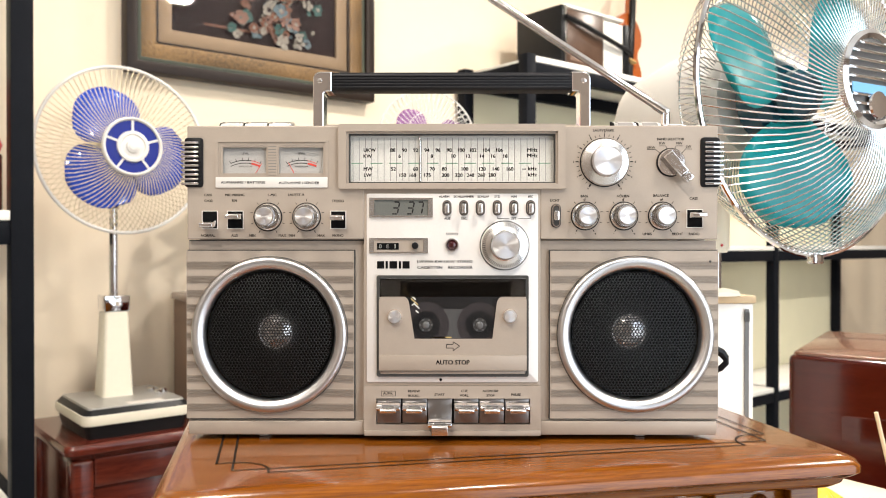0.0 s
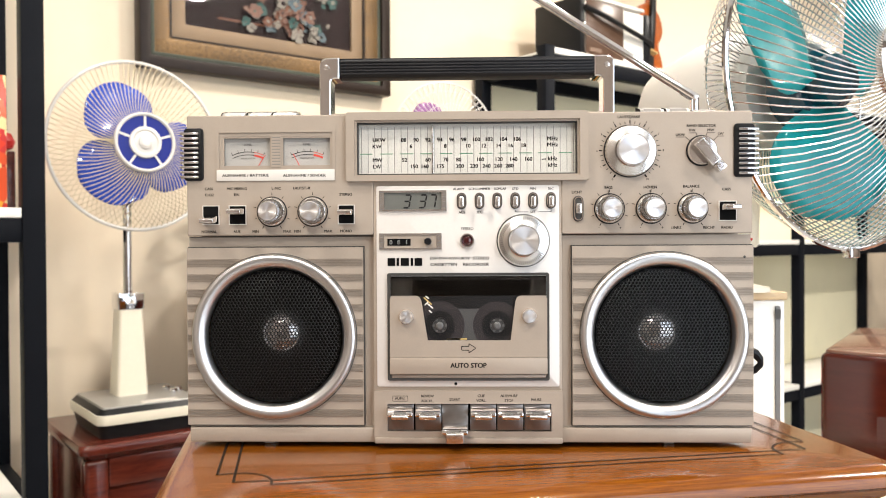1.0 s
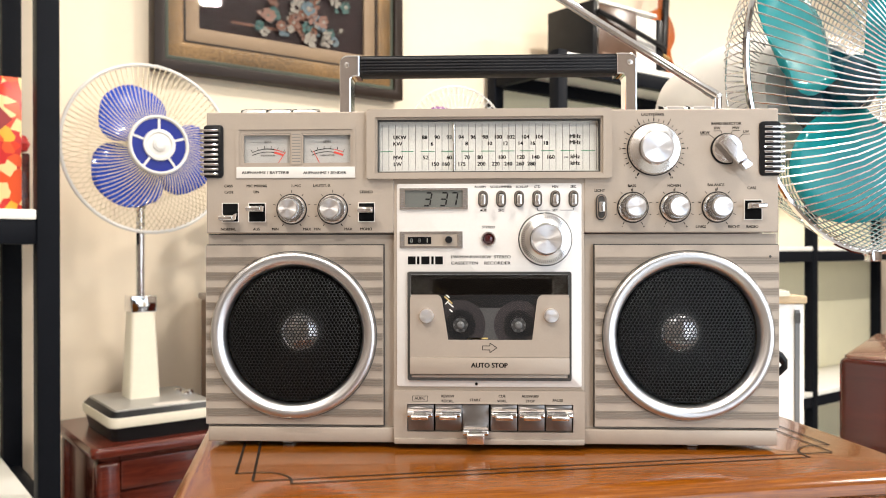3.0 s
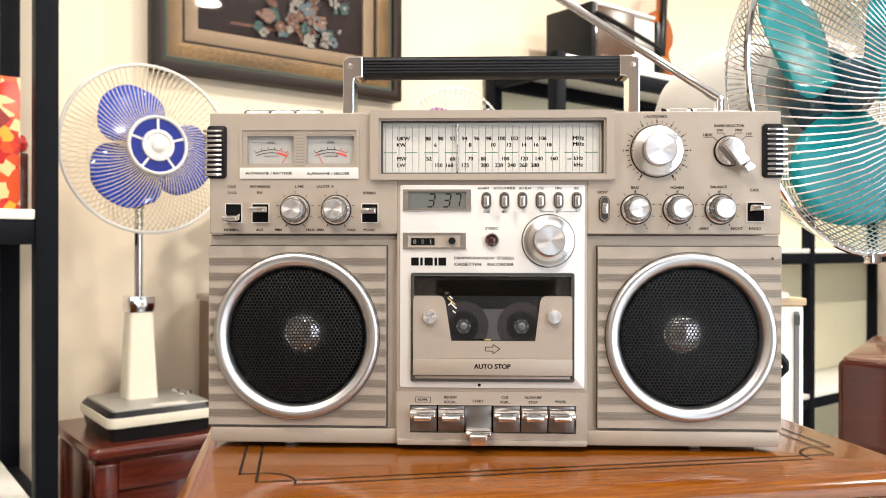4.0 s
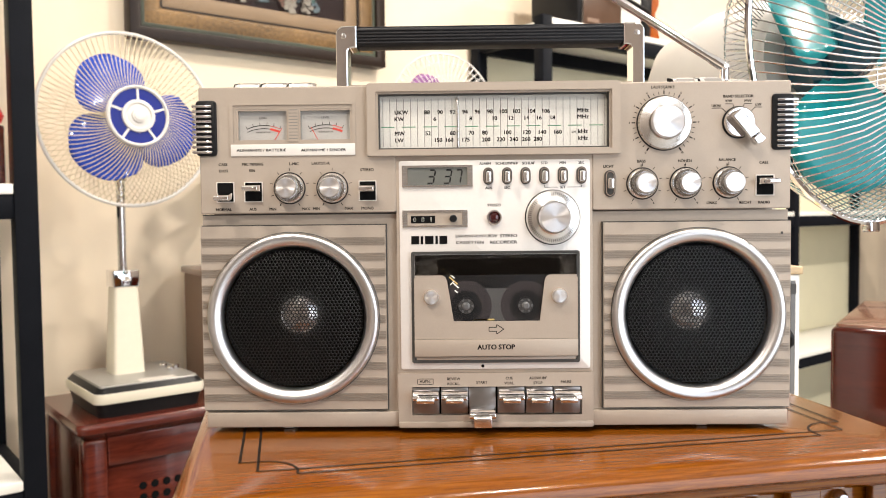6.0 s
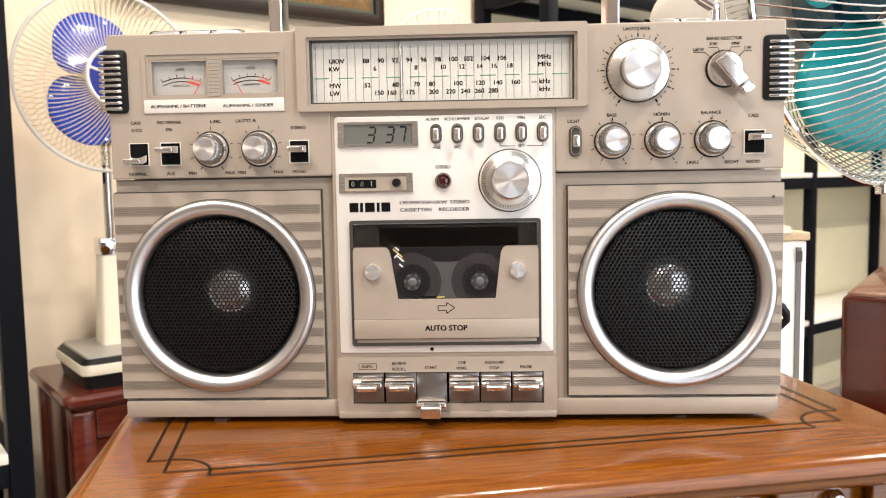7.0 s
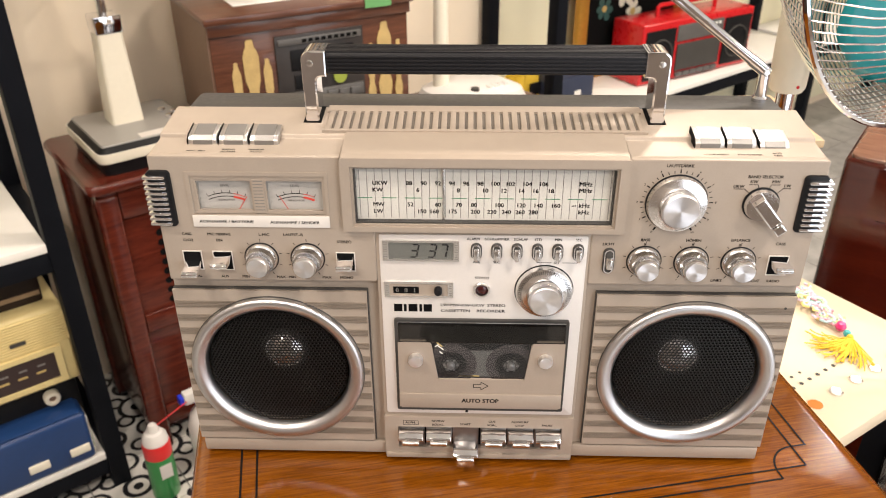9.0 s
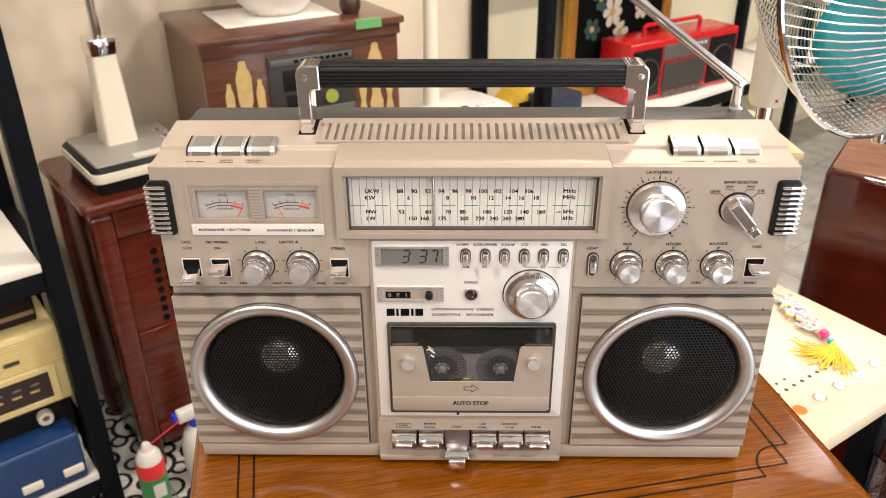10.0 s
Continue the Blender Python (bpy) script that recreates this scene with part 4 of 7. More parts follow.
def speaker(a0, a1, ca, cb, side):
    sp = part("speaker", disc_cut_panel(a0, 443, a1, 740.5, ca, cb, 131, -0.0010, 0.0035), M_BEIGE, rec, "round speaker with a polished metal ring and black perforated grille", 20)
    # bands of fine ribs across the plate, coloured darker as shade, broken by the ring
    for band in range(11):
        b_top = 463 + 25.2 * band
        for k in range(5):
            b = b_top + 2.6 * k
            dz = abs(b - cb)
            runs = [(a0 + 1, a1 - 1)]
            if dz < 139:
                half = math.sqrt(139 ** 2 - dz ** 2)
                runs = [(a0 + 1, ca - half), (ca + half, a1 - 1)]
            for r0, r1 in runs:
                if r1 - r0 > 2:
                    part("rib", gbox(r0, b - 0.50, r1, b + 0.50, -0.0017, -0.0008), M_RIB_SHADE, sp, smooth=0)
    part("baffle", disc_cut_panel(a0 + 1 if side < 0 else 957, 425, 645 if side < 0 else a1 - 1, 769.5, ca, cb, 131, 0.0038, 0.0304), M_BEIGE, sp, smooth=20)
    part("panel_seam", frame_prism(bmesh.new(), grect(a0 + 0.5 if side < 0 else a0 - 1.6, 441.4, a1 + 1.6 if side < 0 else a1 - 0.5, 742.2), grect(a0 + 0.6 if side < 0 else a0 - 0.1, 442.9, a1 + 0.1 if side < 0 else a1 - 0.6, 740.6), 0.0008, 0.0037), M_BACK, sp, smooth=0)
    cx, cz = gx(ca), gz(cb)
    part("speaker_ring", lathe(bmesh.new(), [(138 * G, -0.0008), (138 * G, -0.0034), (136.8 * G, -0.0048), (134 * G, -0.0057), (130 * G, -0.0060), (125 * G, -0.0056), (119 * G, -0.0040), (115.4 * G, -0.0022), (113.4 * G, 0.0020)], (cx, 0, cz), "Y", 96), M_RING, sp)
    part("ring_seam", lathe(bmesh.new(), [(139.4 * G, -0.0009), (139.4 * G, -0.0014), (137.6 * G, -0.0016)], (cx, 0, cz), "Y", 64), M_BACK, sp)
    g = new("grille", hex_grille(cx, cz, 113.5 * G, 0.00265, 0.0008, 0.0030))
    g.parent = sp
    tagged(g, "black perforated metal grille", kind="stuff")
    part("cone", lathe(bmesh.new(), [(113 * G, 0.006), (108 * G, 0.0075), (100 * G, 0.0065), (92 * G, 0.0085), (32 * G, 0.026), (0, 0.028)], (cx, 0, cz), "Y", 64), M_CONE, sp)
    part("dust_cap", lathe(bmesh.new(), [(42 * G, 0.0235), (38 * G, 0.0195), (30 * G, 0.0160), (16 * G, 0.0136), (0, 0.0128)], (cx, 0, cz), "Y", 40), M_DOME, sp)
    return sp


speaker(330, 627, 477.5, 592, -1)
speaker(975, 1272, 1125.5, 591, 1)
part("badge_dot", lathe(bmesh.new(), [(2.2 * G, -0.0018), (0, -0.0020)], (gx(1257), 0, gz(462)), "Y", 10), M_BACK, rec)
part("panel_seam", gbox(332, 424, 645, 425.5, 0.0026, 0.0030), M_BACK, rec, smooth=0)

# corner vents that wrap round the upper edges
for side, (a0, a1) in ((-1, (324, 361)), (1, (1239, 1277))):
    vent = part("corner_vent", prism(bmesh.new(), grect(a0 if side > 0 else a0 + 4, 243, a1 if side < 0 else a1 - 4, 331, 0.0028), -0.0040, 0.020, 0.0012), M_BLACK, rec, "black corner vent with bright metal slats")
    for k in range(10):
        b = 250.5 + 8.0 * k
        part("slat", gbox(a0 - 1 if side < 0 else a0 + 6, b, a1 - 6 if side < 0 else a1 + 1, b + 4.6, -0.0062, 0.018, 0.0009), M_CHROME, vent)
M_BTN = mat("satin_button_metal", (0.24, 0.23, 0.22), 0.38, 0.6)
M_TRAY = mat("brown_vent_tray", (0.14, 0.12, 0.10), 0.6)
# top: vent slots, push buttons, small captions
vy0, vy1 = 0.0325, 0.0580


def top_z(y):
    return Z_TOP + 0.0040 + (y - 0.0275) * 0.0048 / 0.0385


vt = part("top_vent", side_profile(gx(801) - 0.103, gx(801) + 0.103, [(vy0, top_z(vy0) - 0.0010), (vy0, top_z(vy0) + 0.0003), (vy1, top_z(vy1) + 0.0003), (vy1, top_z(vy1) - 0.0010)]), M_TRAY, rec, "row of vent slots", 0)
for k in range(36):
    x = -0.1025 + 0.00586 * k
    part("slat", side_profile(x - 0.0019, x + 0.0019, [(vy0 - 0.0015, top_z(vy0) - 0.001), (vy0 - 0.001, top_z(vy0) + 0.0016), (vy1 + 0.001, top_z(vy1) + 0.0016), (vy1 + 0.0015, top_z(vy1) - 0.001)], 0.0004), M_BEIGE, vt)
part("vent_rail", side_profile(-0.106, 0.106, [(vy1 - 0.0005, top_z(vy1) - 0.001), (vy1 - 0.0005, top_z(vy1) + 0.0015), (vy1 + 0.008, top_z(vy1 + 0.008) + 0.0015), (vy1 + 0.0085, top_z(vy1) - 0.001)]), M_BEIGE, vt, smooth=0)
part("vent_rail", side_profile(-0.106, 0.106, [(vy0 - 0.003, top_z(vy0) - 0.003), (vy0 - 0.003, top_z(vy0) + 0.0015), (vy0 + 0.0005, top_z(vy0) + 0.0015), (vy0 + 0.0005, top_z(vy0) - 0.003)]), M_BEIGE, vt, smooth=0)
for xs, lows in (((-0.182, -0.162, -0.142), ()), ((0.143, 0.163, 0.184), (2,))):
    for i, x in enumerate(xs):
        low = 0.0018 if i in lows else 0.0
        z0 = Z_TOP - 0.0012
        btn = part("push_button", side_profile(x - 0.0094, x + 0.0094, [(0.0175, z0), (0.0180, z0 + 0.0045 - low), (0.0205, z0 + 0.0070 - low), (0.0335, z0 + 0.0098 - low), (0.036, z0 + 0.007)], 0.0006), M_BUTTON_EDGE, rec, "silver push button on top")
        part("button_seam", side_profile(x - 0.0098, x - 0.0092, [(0.0172, z0), (0.0174, z0 + 0.0048 - low), (0.0205, z0 + 0.0074 - low), (0.0338, z0 + 0.0102 - low), (0.0338, z0)]), M_MATT, btn, smooth=0)
        part("button_face", side_profile(x - 0.0060, x + 0.0066, [(0.0172, z0 + 0.0005), (0.0176, z0 + 0.0046 - low), (0.0203, z0 + 0.0073 - low), (0.0330, z0 + 0.0101 - low), (0.0330, z0 + 0.0080 - low)], 0.0), M_BTN, btn, smooth=0)


def top_word(s, x, y, w):
    o = lettering(s, x, y, Z_TOP - 0.00065 + 0.0021 * (y - 0.0005) / 0.026, 0.0017, M_PRINT, rec, w)
    o.rotation_euler = (radians(-85.4), 0, 0)
    return o


for s, x, y, w in (("AFC  EIN", -0.184, 0.0085, 0.012), ("RADIO", -0.163, 0.0105, 0.0085), ("ALARM", -0.163, 0.0075, 0.0095), ("MANUEL", -0.145, 0.0105, 0.0105), ("AUTO", -0.145, 0.0075, 0.0075), ("LOUDNESS", 0.145, 0.0085, 0.0155), ("EXPANDER", 0.166, 0.0085, 0.0155), ("AUS", 0.183, 0.0105, 0.006), ("EIN", 0.183, 0.0075, 0.005)):
    top_word(s, x, y, w)

# carrying handle
HY = 0.055
handle = part("handle", boxed(-0.1035, 0.1035, HY - 0.0100, HY + 0.0100, 0.2895, 0.3045, 0.003, segs=3), M_RUBBER, rec, "black ribbed handle grip between chrome corners")
for k in range(5):
    z = 0.2915 + 0.0024 * k
    part("grip_rib", boxed(-0.1030, 0.1030, HY - 0.0108, HY - 0.0096, z, z + 0.0013, 0.0003), M_RUBBER, handle)
for k in range(6):
    y = HY - 0.0085 + 0.0031 * k
    part("grip_rib", boxed(-0.1030, 0.1030, y, y + 0.0016, 0.304, 0.3050, 0.0003), M_RUBBER, handle)
X_IN, X_OUT, X_POST = 0.1028, 0.1190, 0.1098
for sx in (-1, 1):
    elbow = [(X_IN, 0.2884), (X_IN, 0.3054)]
    elbow += [(X_OUT - 0.006 + 0.006 * math.sin(radians(q)), 0.2994 + 0.006 * math.cos(radians(q))) for q in (0, 18, 36, 54, 72, 90)]
    elbow += [(X_OUT, 0.2560), (X_POST, 0.2560)]
    elbow += [(X_POST - 0.003 + 0.003 * math.cos(radians(q)), 0.2854 + 0.003 * math.sin(radians(q))) for q in (0, 30, 60, 90)]
    bmx = prism(bmesh.new(), [(sx * x, z) for x, z in elbow], HY - 0.0104, HY + 0.0104)
    bmesh.ops.bevel(bmx, geom=[e for e in bmx.edges if abs(e.verts[0].co.y - e.verts[1].co.y) < 1e-6], offset=0.0011, segments=2, affect="EDGES", profile=0.5)
    hc = part("handle_corner", bmx, M_CHROME, handle, "", 22)
    part("rivet", lathe(bmesh.new(), [(0.0022, -0.0004), (0.0018, -0.0010), (0, -0.0012)], (sx * 0.1132, HY - 0.0102, 0.2975), "Y", 14), M_ALU, hc)
    for k in range(4):
        x = sx * (0.1040 + 0.0024 * k)
        part("corner_groove", boxed(x - 0.0004, x + 0.0004, HY - 0.0085, HY + 0.0085, 0.3050, 0.3057), M_BACK, hc, smooth=0)
    part("handle_slot", side_profile(min(sx * 0.1085, sx * 0.1204), max(sx * 0.1085, sx * 0.1204), [(HY - 0.0116, top_z(HY - 0.0116) - 0.001), (HY - 0.0116, top_z(HY - 0.0116) + 0.0004), (HY + 0.0115, top_z(HY + 0.0115) + 0.0004), (HY + 0.0115, top_z(HY) - 0.001)]), M_MATT, handle, smooth=0)

# telescopic aerial
AX, AY, AZ = 0.1965, 0.094, 0.2567
ant = part("aerial", lathe(bmesh.new(), [(0.0055, 0), (0.0055, 0.003), (0.0042, 0.0045), (0.0038, 0.0200), (0.0040, 0.0225), (0.0028, 0.0255), (0, 0.026)], (AX, AY, AZ), "Z", 20), M_CHROME, rec, "chrome telescopic aerial leaning over the top")
K = Vector((AX, AY, AZ + 0.0220))
D = Vector((-0.165, 0.038, 0.1200)).normalized()
for r, l0, l1 in ((0.0042, -0.003, 0.012), (0.0036, 0.010, 0.200), (0.0030, 0.199, 0.380), (0.0024, 0.379, 0.560)):
    part("aerial_section", tube(bmesh.new(), [K + D * l0, K + D * l1], r, 16), M_CHROME, ant)
part("pivot_screw", lathe(bmesh.new(), [(0.0022, -0.0046), (0.0018, -0.0052), (0, -0.0053)], K, "Y", 12), M_ALU, ant)
# mains lead plugged in at the side of the rear shell
lead = thing("power_lead", pose(BODY_R, 0.076, 0.056), "black mains lead plugged into the side of the recorder", "cable")
part("plug", tube(bmesh.new(), [(-0.003, 0, 0.007), (0.014, 0, 0.009), (0.021, 0, 0.008)], 0.0060, 12, r_end=0.0045), M_BLACK, lead)
part("strain_relief", tube(bmesh.new(), [(0.020, 0, 0.008), (0.029, 0, 0.004), (0.033, 0, -0.001)], 0.0046, 10, r_end=0.0032), M_BLACK, lead)
part("cord", tube(bmesh.new(), [(0.0328, 0, -0.0005), (0.033, 0, -0.005), (0.029, 0.002, -0.010), (0.020, 0.006, -0.015), (0.010, 0.014, -0.020), (0.004, 0.030, -0.030), (0.001, 0.045, -0.045), (0.0, 0.055, -0.0530)], 0.0028, 8), M_BLACK, lead)

# ---- wall side: picture, cabinet, fan, radio, plant ----
M_FRAME_DARK = mat("dark_brown_frame", (0.026, 0.017, 0.013), 0.35, 0, 40, 0.2, spec=0.2)
M_GOLD = mat("old_gold_moulding", (0.17, 0.098, 0.036), 0.42, 0.3, 110, 0.8, 0.8, 160)
M_GOLD_LIGHT = mat("pale_gold_slip", (0.28, 0.19, 0.11), 0.5, 0.1, 120, 0.2)
M_CANVAS = mat("dark_canvas", (0.022, 0.012, 0.012), 0.5, 0, 25, 0.5, spec=0.1)
M_PICGLASS = glass("picture_glass", (0.98, 0.98, 0.98), 0.0, 1.3)
M_VERDI = mat("green_patina", (0.05, 0.06, 0.04), 0.6, 0, 60, 0.4)
M_CREAM = mat("cream_plastic", (0.80, 0.75, 0.62), 0.35, 0, 80, 0.03)
M_WHITEPL = mat("white_plastic", (0.68, 0.66, 0.63), 0.3, 0, 60, 0.03)
M_FANTOP = mat("grey_fan_top", (0.30, 0.29, 0.27), 0.3, 0.1, 60, 0.06)
M_BLUE = mat("blue_translucent_plastic", (0.03, 0.08, 0.52), 0.18, 0, 40, 0.08, coat=0.5)
M_BLUE_DEEP = mat("deep_blue_plastic", (0.006, 0.014, 0.20), 0.25, spec=0.3)
M_TEAL = mat("teal_translucent_plastic", (0.016, 0.27, 0.30), 0.12, 0, 40, 0.1, coat=0.6)
M_TEAL_DEEP = mat("deep_teal_plastic", (0.004, 0.045, 0.075), 0.12, coat=0.5)
M_PURPLE = mat("purple_translucent_plastic", (0.30, 0.14, 0.32), 0.2, coat=0.4)
for m_ in (M_BLUE, M_TEAL, M_PURPLE):
    m_.node_tree.nodes["Principled BSDF"].inputs["Transmission Weight"].default_value = 0.12
    m_.node_tree.nodes["Principled BSDF"].inputs["IOR"].default_value = 1.2
M_WIRE_CREAM = mat("cream_coated_wire", (0.70, 0.60, 0.42), 0.4)
M_WIRE_CHROME = mat("chrome_wire", (0.80, 0.80, 0.80), 0.22, 1.0)
M_WIRE_WHITE = mat("white_coated_wire", (0.78, 0.76, 0.72), 0.35)
M_LEAF = mat("glossy_green_leaf", (0.030, 0.105, 0.018), 0.32, 0, 30, 0.35, coat=0.2)
M_STEM = mat("green_stem", (0.07, 0.16, 0.03), 0.5)
M_POT = mat("white_glazed_pot", (0.80, 0.75, 0.70), 0.28, 0, 20, 0.03)
M_PAPER = mat("white_paper", (0.84, 0.82, 0.79), 0.8)
M_SOIL = mat("dark_soil", (0.03, 0.02, 0.015), 0.95, 0, 200, 0.4)
M_BRONZE = mat("brown_carved_wood", (0.05, 0.024, 0.016), 0.35, 0, 80, 0.3)
M_CANE = mat("yellow_grille_cloth", (0.52, 0.37, 0.15), 0.7, 0, 500, 0.2)
M_NOTE = mat("green_sticky_note", (0.13, 0.36, 0.13), 0.7)
M_DARKPANEL = mat("dark_radio_panel", (0.035, 0.030, 0.028), 0.35, 0, 60, 0.2)
M_SILVERGREY = mat("silver_grey_plastic", (0.13, 0.125, 0.12), 0.4, 0.3, 100, 0.06)
M_YELLOW = mat("cream_yellow_plastic", (0.70, 0.57, 0.27), 0.4, 0, 80, 0.04)
M_NAVY = mat("navy_blue_plastic", (0.012, 0.045, 0.15), 0.35, 0, 80, 0.1)
M_RED = mat("red_plastic", (0.52, 0.012, 0.016), 0.28, 0, 60, 0.06, coat=0.3)
M_VIOLIN = wood("orange_violin_varnish", (0.28, 0.055, 0.008), (0.52, 0.13, 0.02), 6.0, 0.18, 0.8, 90, 8)
M_BOARD = mat("cream_board", (0.64, 0.54, 0.39), 0.45, 0, 25, 0.04)
M_BRIGHTYELLOW = mat("bright_yellow_thread", (0.72, 0.47, 0.03), 0.7)
M_PINK = mat("pink_bead", (0.75, 0.04, 0.20), 0.3, coat=0.4)
M_CYAN = mat("turquoise_bead", (0.04, 0.38, 0.40), 0.3, coat=0.4)
M_LILAC = mat("lilac_thread", (0.70, 0.58, 0.72), 0.7)
M_PALEBLUE = mat("pale_blue_thread", (0.45, 0.66, 0.72), 0.7)
M_PALEPINK = mat("pale_pink_thread", (0.72, 0.40, 0.46), 0.7)
M_PALEGREEN = mat("pale_green_thread", (0.42, 0.62, 0.40), 0.7)
M_PALEYELLOW = mat("pale_yellow_thread", (0.80, 0.66, 0.25), 0.7)
M_ORANGE = mat("orange_sticker", (0.80, 0.20, 0.03), 0.6)
M_CANRED = mat("red_can_band", (0.62, 0.02, 0.02), 0.3, coat=0.3)
M_CANGREEN = mat("green_can", (0.02, 0.26, 0.06), 0.3, 0.2, coat=0.3)
M_BOTTLEBLUE = mat("blue_trigger", (0.02, 0.04, 0.55), 0.35)


def oriented(ob, m):
    ob.matrix_local = m
    return ob


# framed picture under glass, on the long wall
pic = thing("framed_picture", wall_pose(0.612, 0.0, 0.626), "dark wooden frame with gilt border round a flower picture", "picture")
PW, PH = 0.80, 0.62


def rect_frame(parent, name, x0, x1, z0, z1, w, y0, y1, material, bevel=0.004):
    bmx = frame_prism(bmesh.new(), [(x0, z0), (x1, z0), (x1, z1), (x0, z1)], [(x0 + w, z0 + w), (x1 - w, z0 + w), (x1 - w, z1 - w), (x0 + w, z1 - w)], y0, y1)
    if bevel:
        bmesh.ops.bevel(bmx, geom=[e for e in bmx.edges if len(e.link_faces) == 2 and e.calc_face_angle(0) > 1.2], offset=bevel, segments=2, affect="EDGES", profile=0.5)
    return part(name, bmx, material, parent)


h = PW / 2
rect_frame(pic, "outer_frame", -h, h, 0, PH, 0.031, -0.050, -0.002, M_FRAME_DARK)
rect_frame(pic, "gilt_border", -h + 0.032, h - 0.032, 0.032, PH - 0.032, 0.055, -0.036, -0.004, M_GOLD, 0.008)
rect_frame(pic, "patina_edge", -h + 0.0315, h - 0.0315, 0.0315, PH - 0.0315, 0.012, -0.0385, -0.005, M_VERDI, 0.003)
rect_frame(pic, "slip_groove", -h + 0.0865, h - 0.0865, 0.0865, PH - 0.0865, 0.006, -0.030, -0.004, M_FRAME_DARK, 0.0)
rect_frame(pic, "inner_slip", -h + 0.0925, h - 0.0925, 0.0925, PH - 0.0925, 0.040, -0.026, -0.004, M_GOLD_LIGHT, 0.004)
part("canvas", boxed(-h + 0.125, h - 0.13, -0.014, -0.004, 0.13, PH - 0.13), M_CANVAS, pic, smooth=0)
pg = part("glass_pane", boxed(-h + 0.044, h - 0.044, -0.041, -0.039, 0.044, PH - 0.044), M_PICGLASS, pic, smooth=0)
pg.visible_shadow = False
rng = random.Random(5)
PETALS = [mat("dusty_pink_petal", (0.20, 0.10, 0.07), 0.6, 0, 60, 0.3), mat("pale_blue_petal", (0.09, 0.13, 0.15), 0.6, 0, 60, 0.3), mat("teal_leaf", (0.03, 0.085, 0.075), 0.6, 0, 60, 0.3), mat("white_petal", (0.26, 0.23, 0.19), 0.6, 0, 60, 0.2), mat("rust_petal", (0.16, 0.06, 0.03), 0.6, 0, 60, 0.3)]


def blossom(parent, x, y, z, r, n, material, seed, eye=None):
    q = random.Random(seed)
    bmx = bmesh.new()
    for k in range(n):
        a = 2 * math.pi * k / n + q.uniform(-0.2, 0.2)
        rr_ = r * q.uniform(0.8, 1.1)
        c = Vector((x, y - 0.002, z))
        pts = []
        for t, w in ((0.15, 0.08), (0.55, 0.30), (0.85, 0.28), (1.0, 0.08)):
            pts.append((t, w))
        d, s = Vector((math.cos(a), 0, math.sin(a))), Vector((-math.sin(a), 0, math.cos(a)))
        L = [bmx.verts.new(c + d * rr_ * t + s * rr_ * w + Vector((0, -0.003 * t, 0))) for t, w in pts]
        R = [bmx.verts.new(c + d * rr_ * t - s * rr_ * w + Vector((0, -0.003 * t, 0))) for t, w in pts]
        for i in range(3):
            bmx.faces.new((L[i], L[i + 1], R[i + 1], R[i]))
    o = part("painted_flower", bmx, material, parent)
    if eye:
        part("flower_eye", lathe(bmesh.new(), [(r * 0.28, -0.004), (0, -0.0055)], (x, y, z), "Y", 12), eye, o)
    return o


bq = random.Random(21)
for i in range(80):
    x = bq.gauss(0.07, 0.07)
    z = 0.15 + abs(bq.gauss(0.09, 0.09)) if i > 6 else 0.15 + 0.012 * i
    k = bq.choice((0, 0, 4, 4, 2, 3, 1))
    if abs(x) < 0.27 and z < 0.45:
        blossom(pic, x, -0.0145 - 0.0002 * i, z, bq.uniform(0.008, 0.027), bq.randint(5, 9), PETALS[k], i, M_CANVAS if i % 5 == 1 else (PETALS[3] if i % 3 == 0 else None))
gable = boxed(-0.17, -0.02, -0.0152, -0.0142, 0.165, 0.172)
part("painted_table_edge", gable, PETALS[4], pic, smooth=0)

# red-brown cabinet with the blue fan and the old radio on it
CAB_Z = -0.272
cab = thing("wooden_cabinet", wall_pose(0.36, 0.24, FLOOR_Z), "dark red-brown varnished wooden cabinet with moulded top", "cabinet")
ch = CAB_Z - FLOOR_Z
bmx = bmesh.new()
rings = []
for inset, z in ((0.004, ch), (0.0, ch - 0.004), (-0.002, ch - 0.012), (0.0, ch - 0.02), (0.01, ch - 0.028), (0.018, ch - 0.035)):
    rings.append([bmx.verts.new((x, y, z)) for x, y in rrect(-0.40 + inset, 0.44 - inset, -0.20 + inset, 0.16 - inset, 0.02)])
for A, B in zip(rings, rings[1:]):
    for i in range(len(A)):
        j = (i + 1) % len(A)
        bmx.faces.new((A[i], A[j], B[j], B[i]))
bmx.faces.new(rings[0])
bmx.faces.new(rings[-1][::-1])
bmesh.ops.recalc_face_normals(bmx, faces=bmx.faces)
part("cabinet_top", bmx, M_REDWOOD, cab)
part("body", boxed(-0.375, 0.415, -0.165, 0.14, 0.06, ch - 0.0352, 0.003), M_REDWOOD, cab)
for x in (-0.385, 0.375):
    for y in (-0.182, 0.115):
        part("leg", boxed(x, x + 0.05, y, y + 0.045, 0.0, ch - 0.036, 0.010, segs=3), M_REDWOOD, cab)
for z in (0.08, 0.36):
    part("front_rail", boxed(-0.335, 0.375, -0.178, -0.1652, z, z + 0.05, 0.004), M_REDWOOD, cab)
part("front_rail", boxed(-0.335, 0.375, -0.178, -0.1652, ch - 0.10, ch - 0.037, 0.004), M_REDWOOD, cab)
for j in range(8):
    for i in range(5):
        part("vent_hole", lathe(bmesh.new(), [(0.009, -0.0012), (0, -0.0012)], (-0.26 + 0.026 * i, -0.1655, ch - 0.16 - 0.026 * j), "Y", 10), M_MATT, cab, smooth=0)


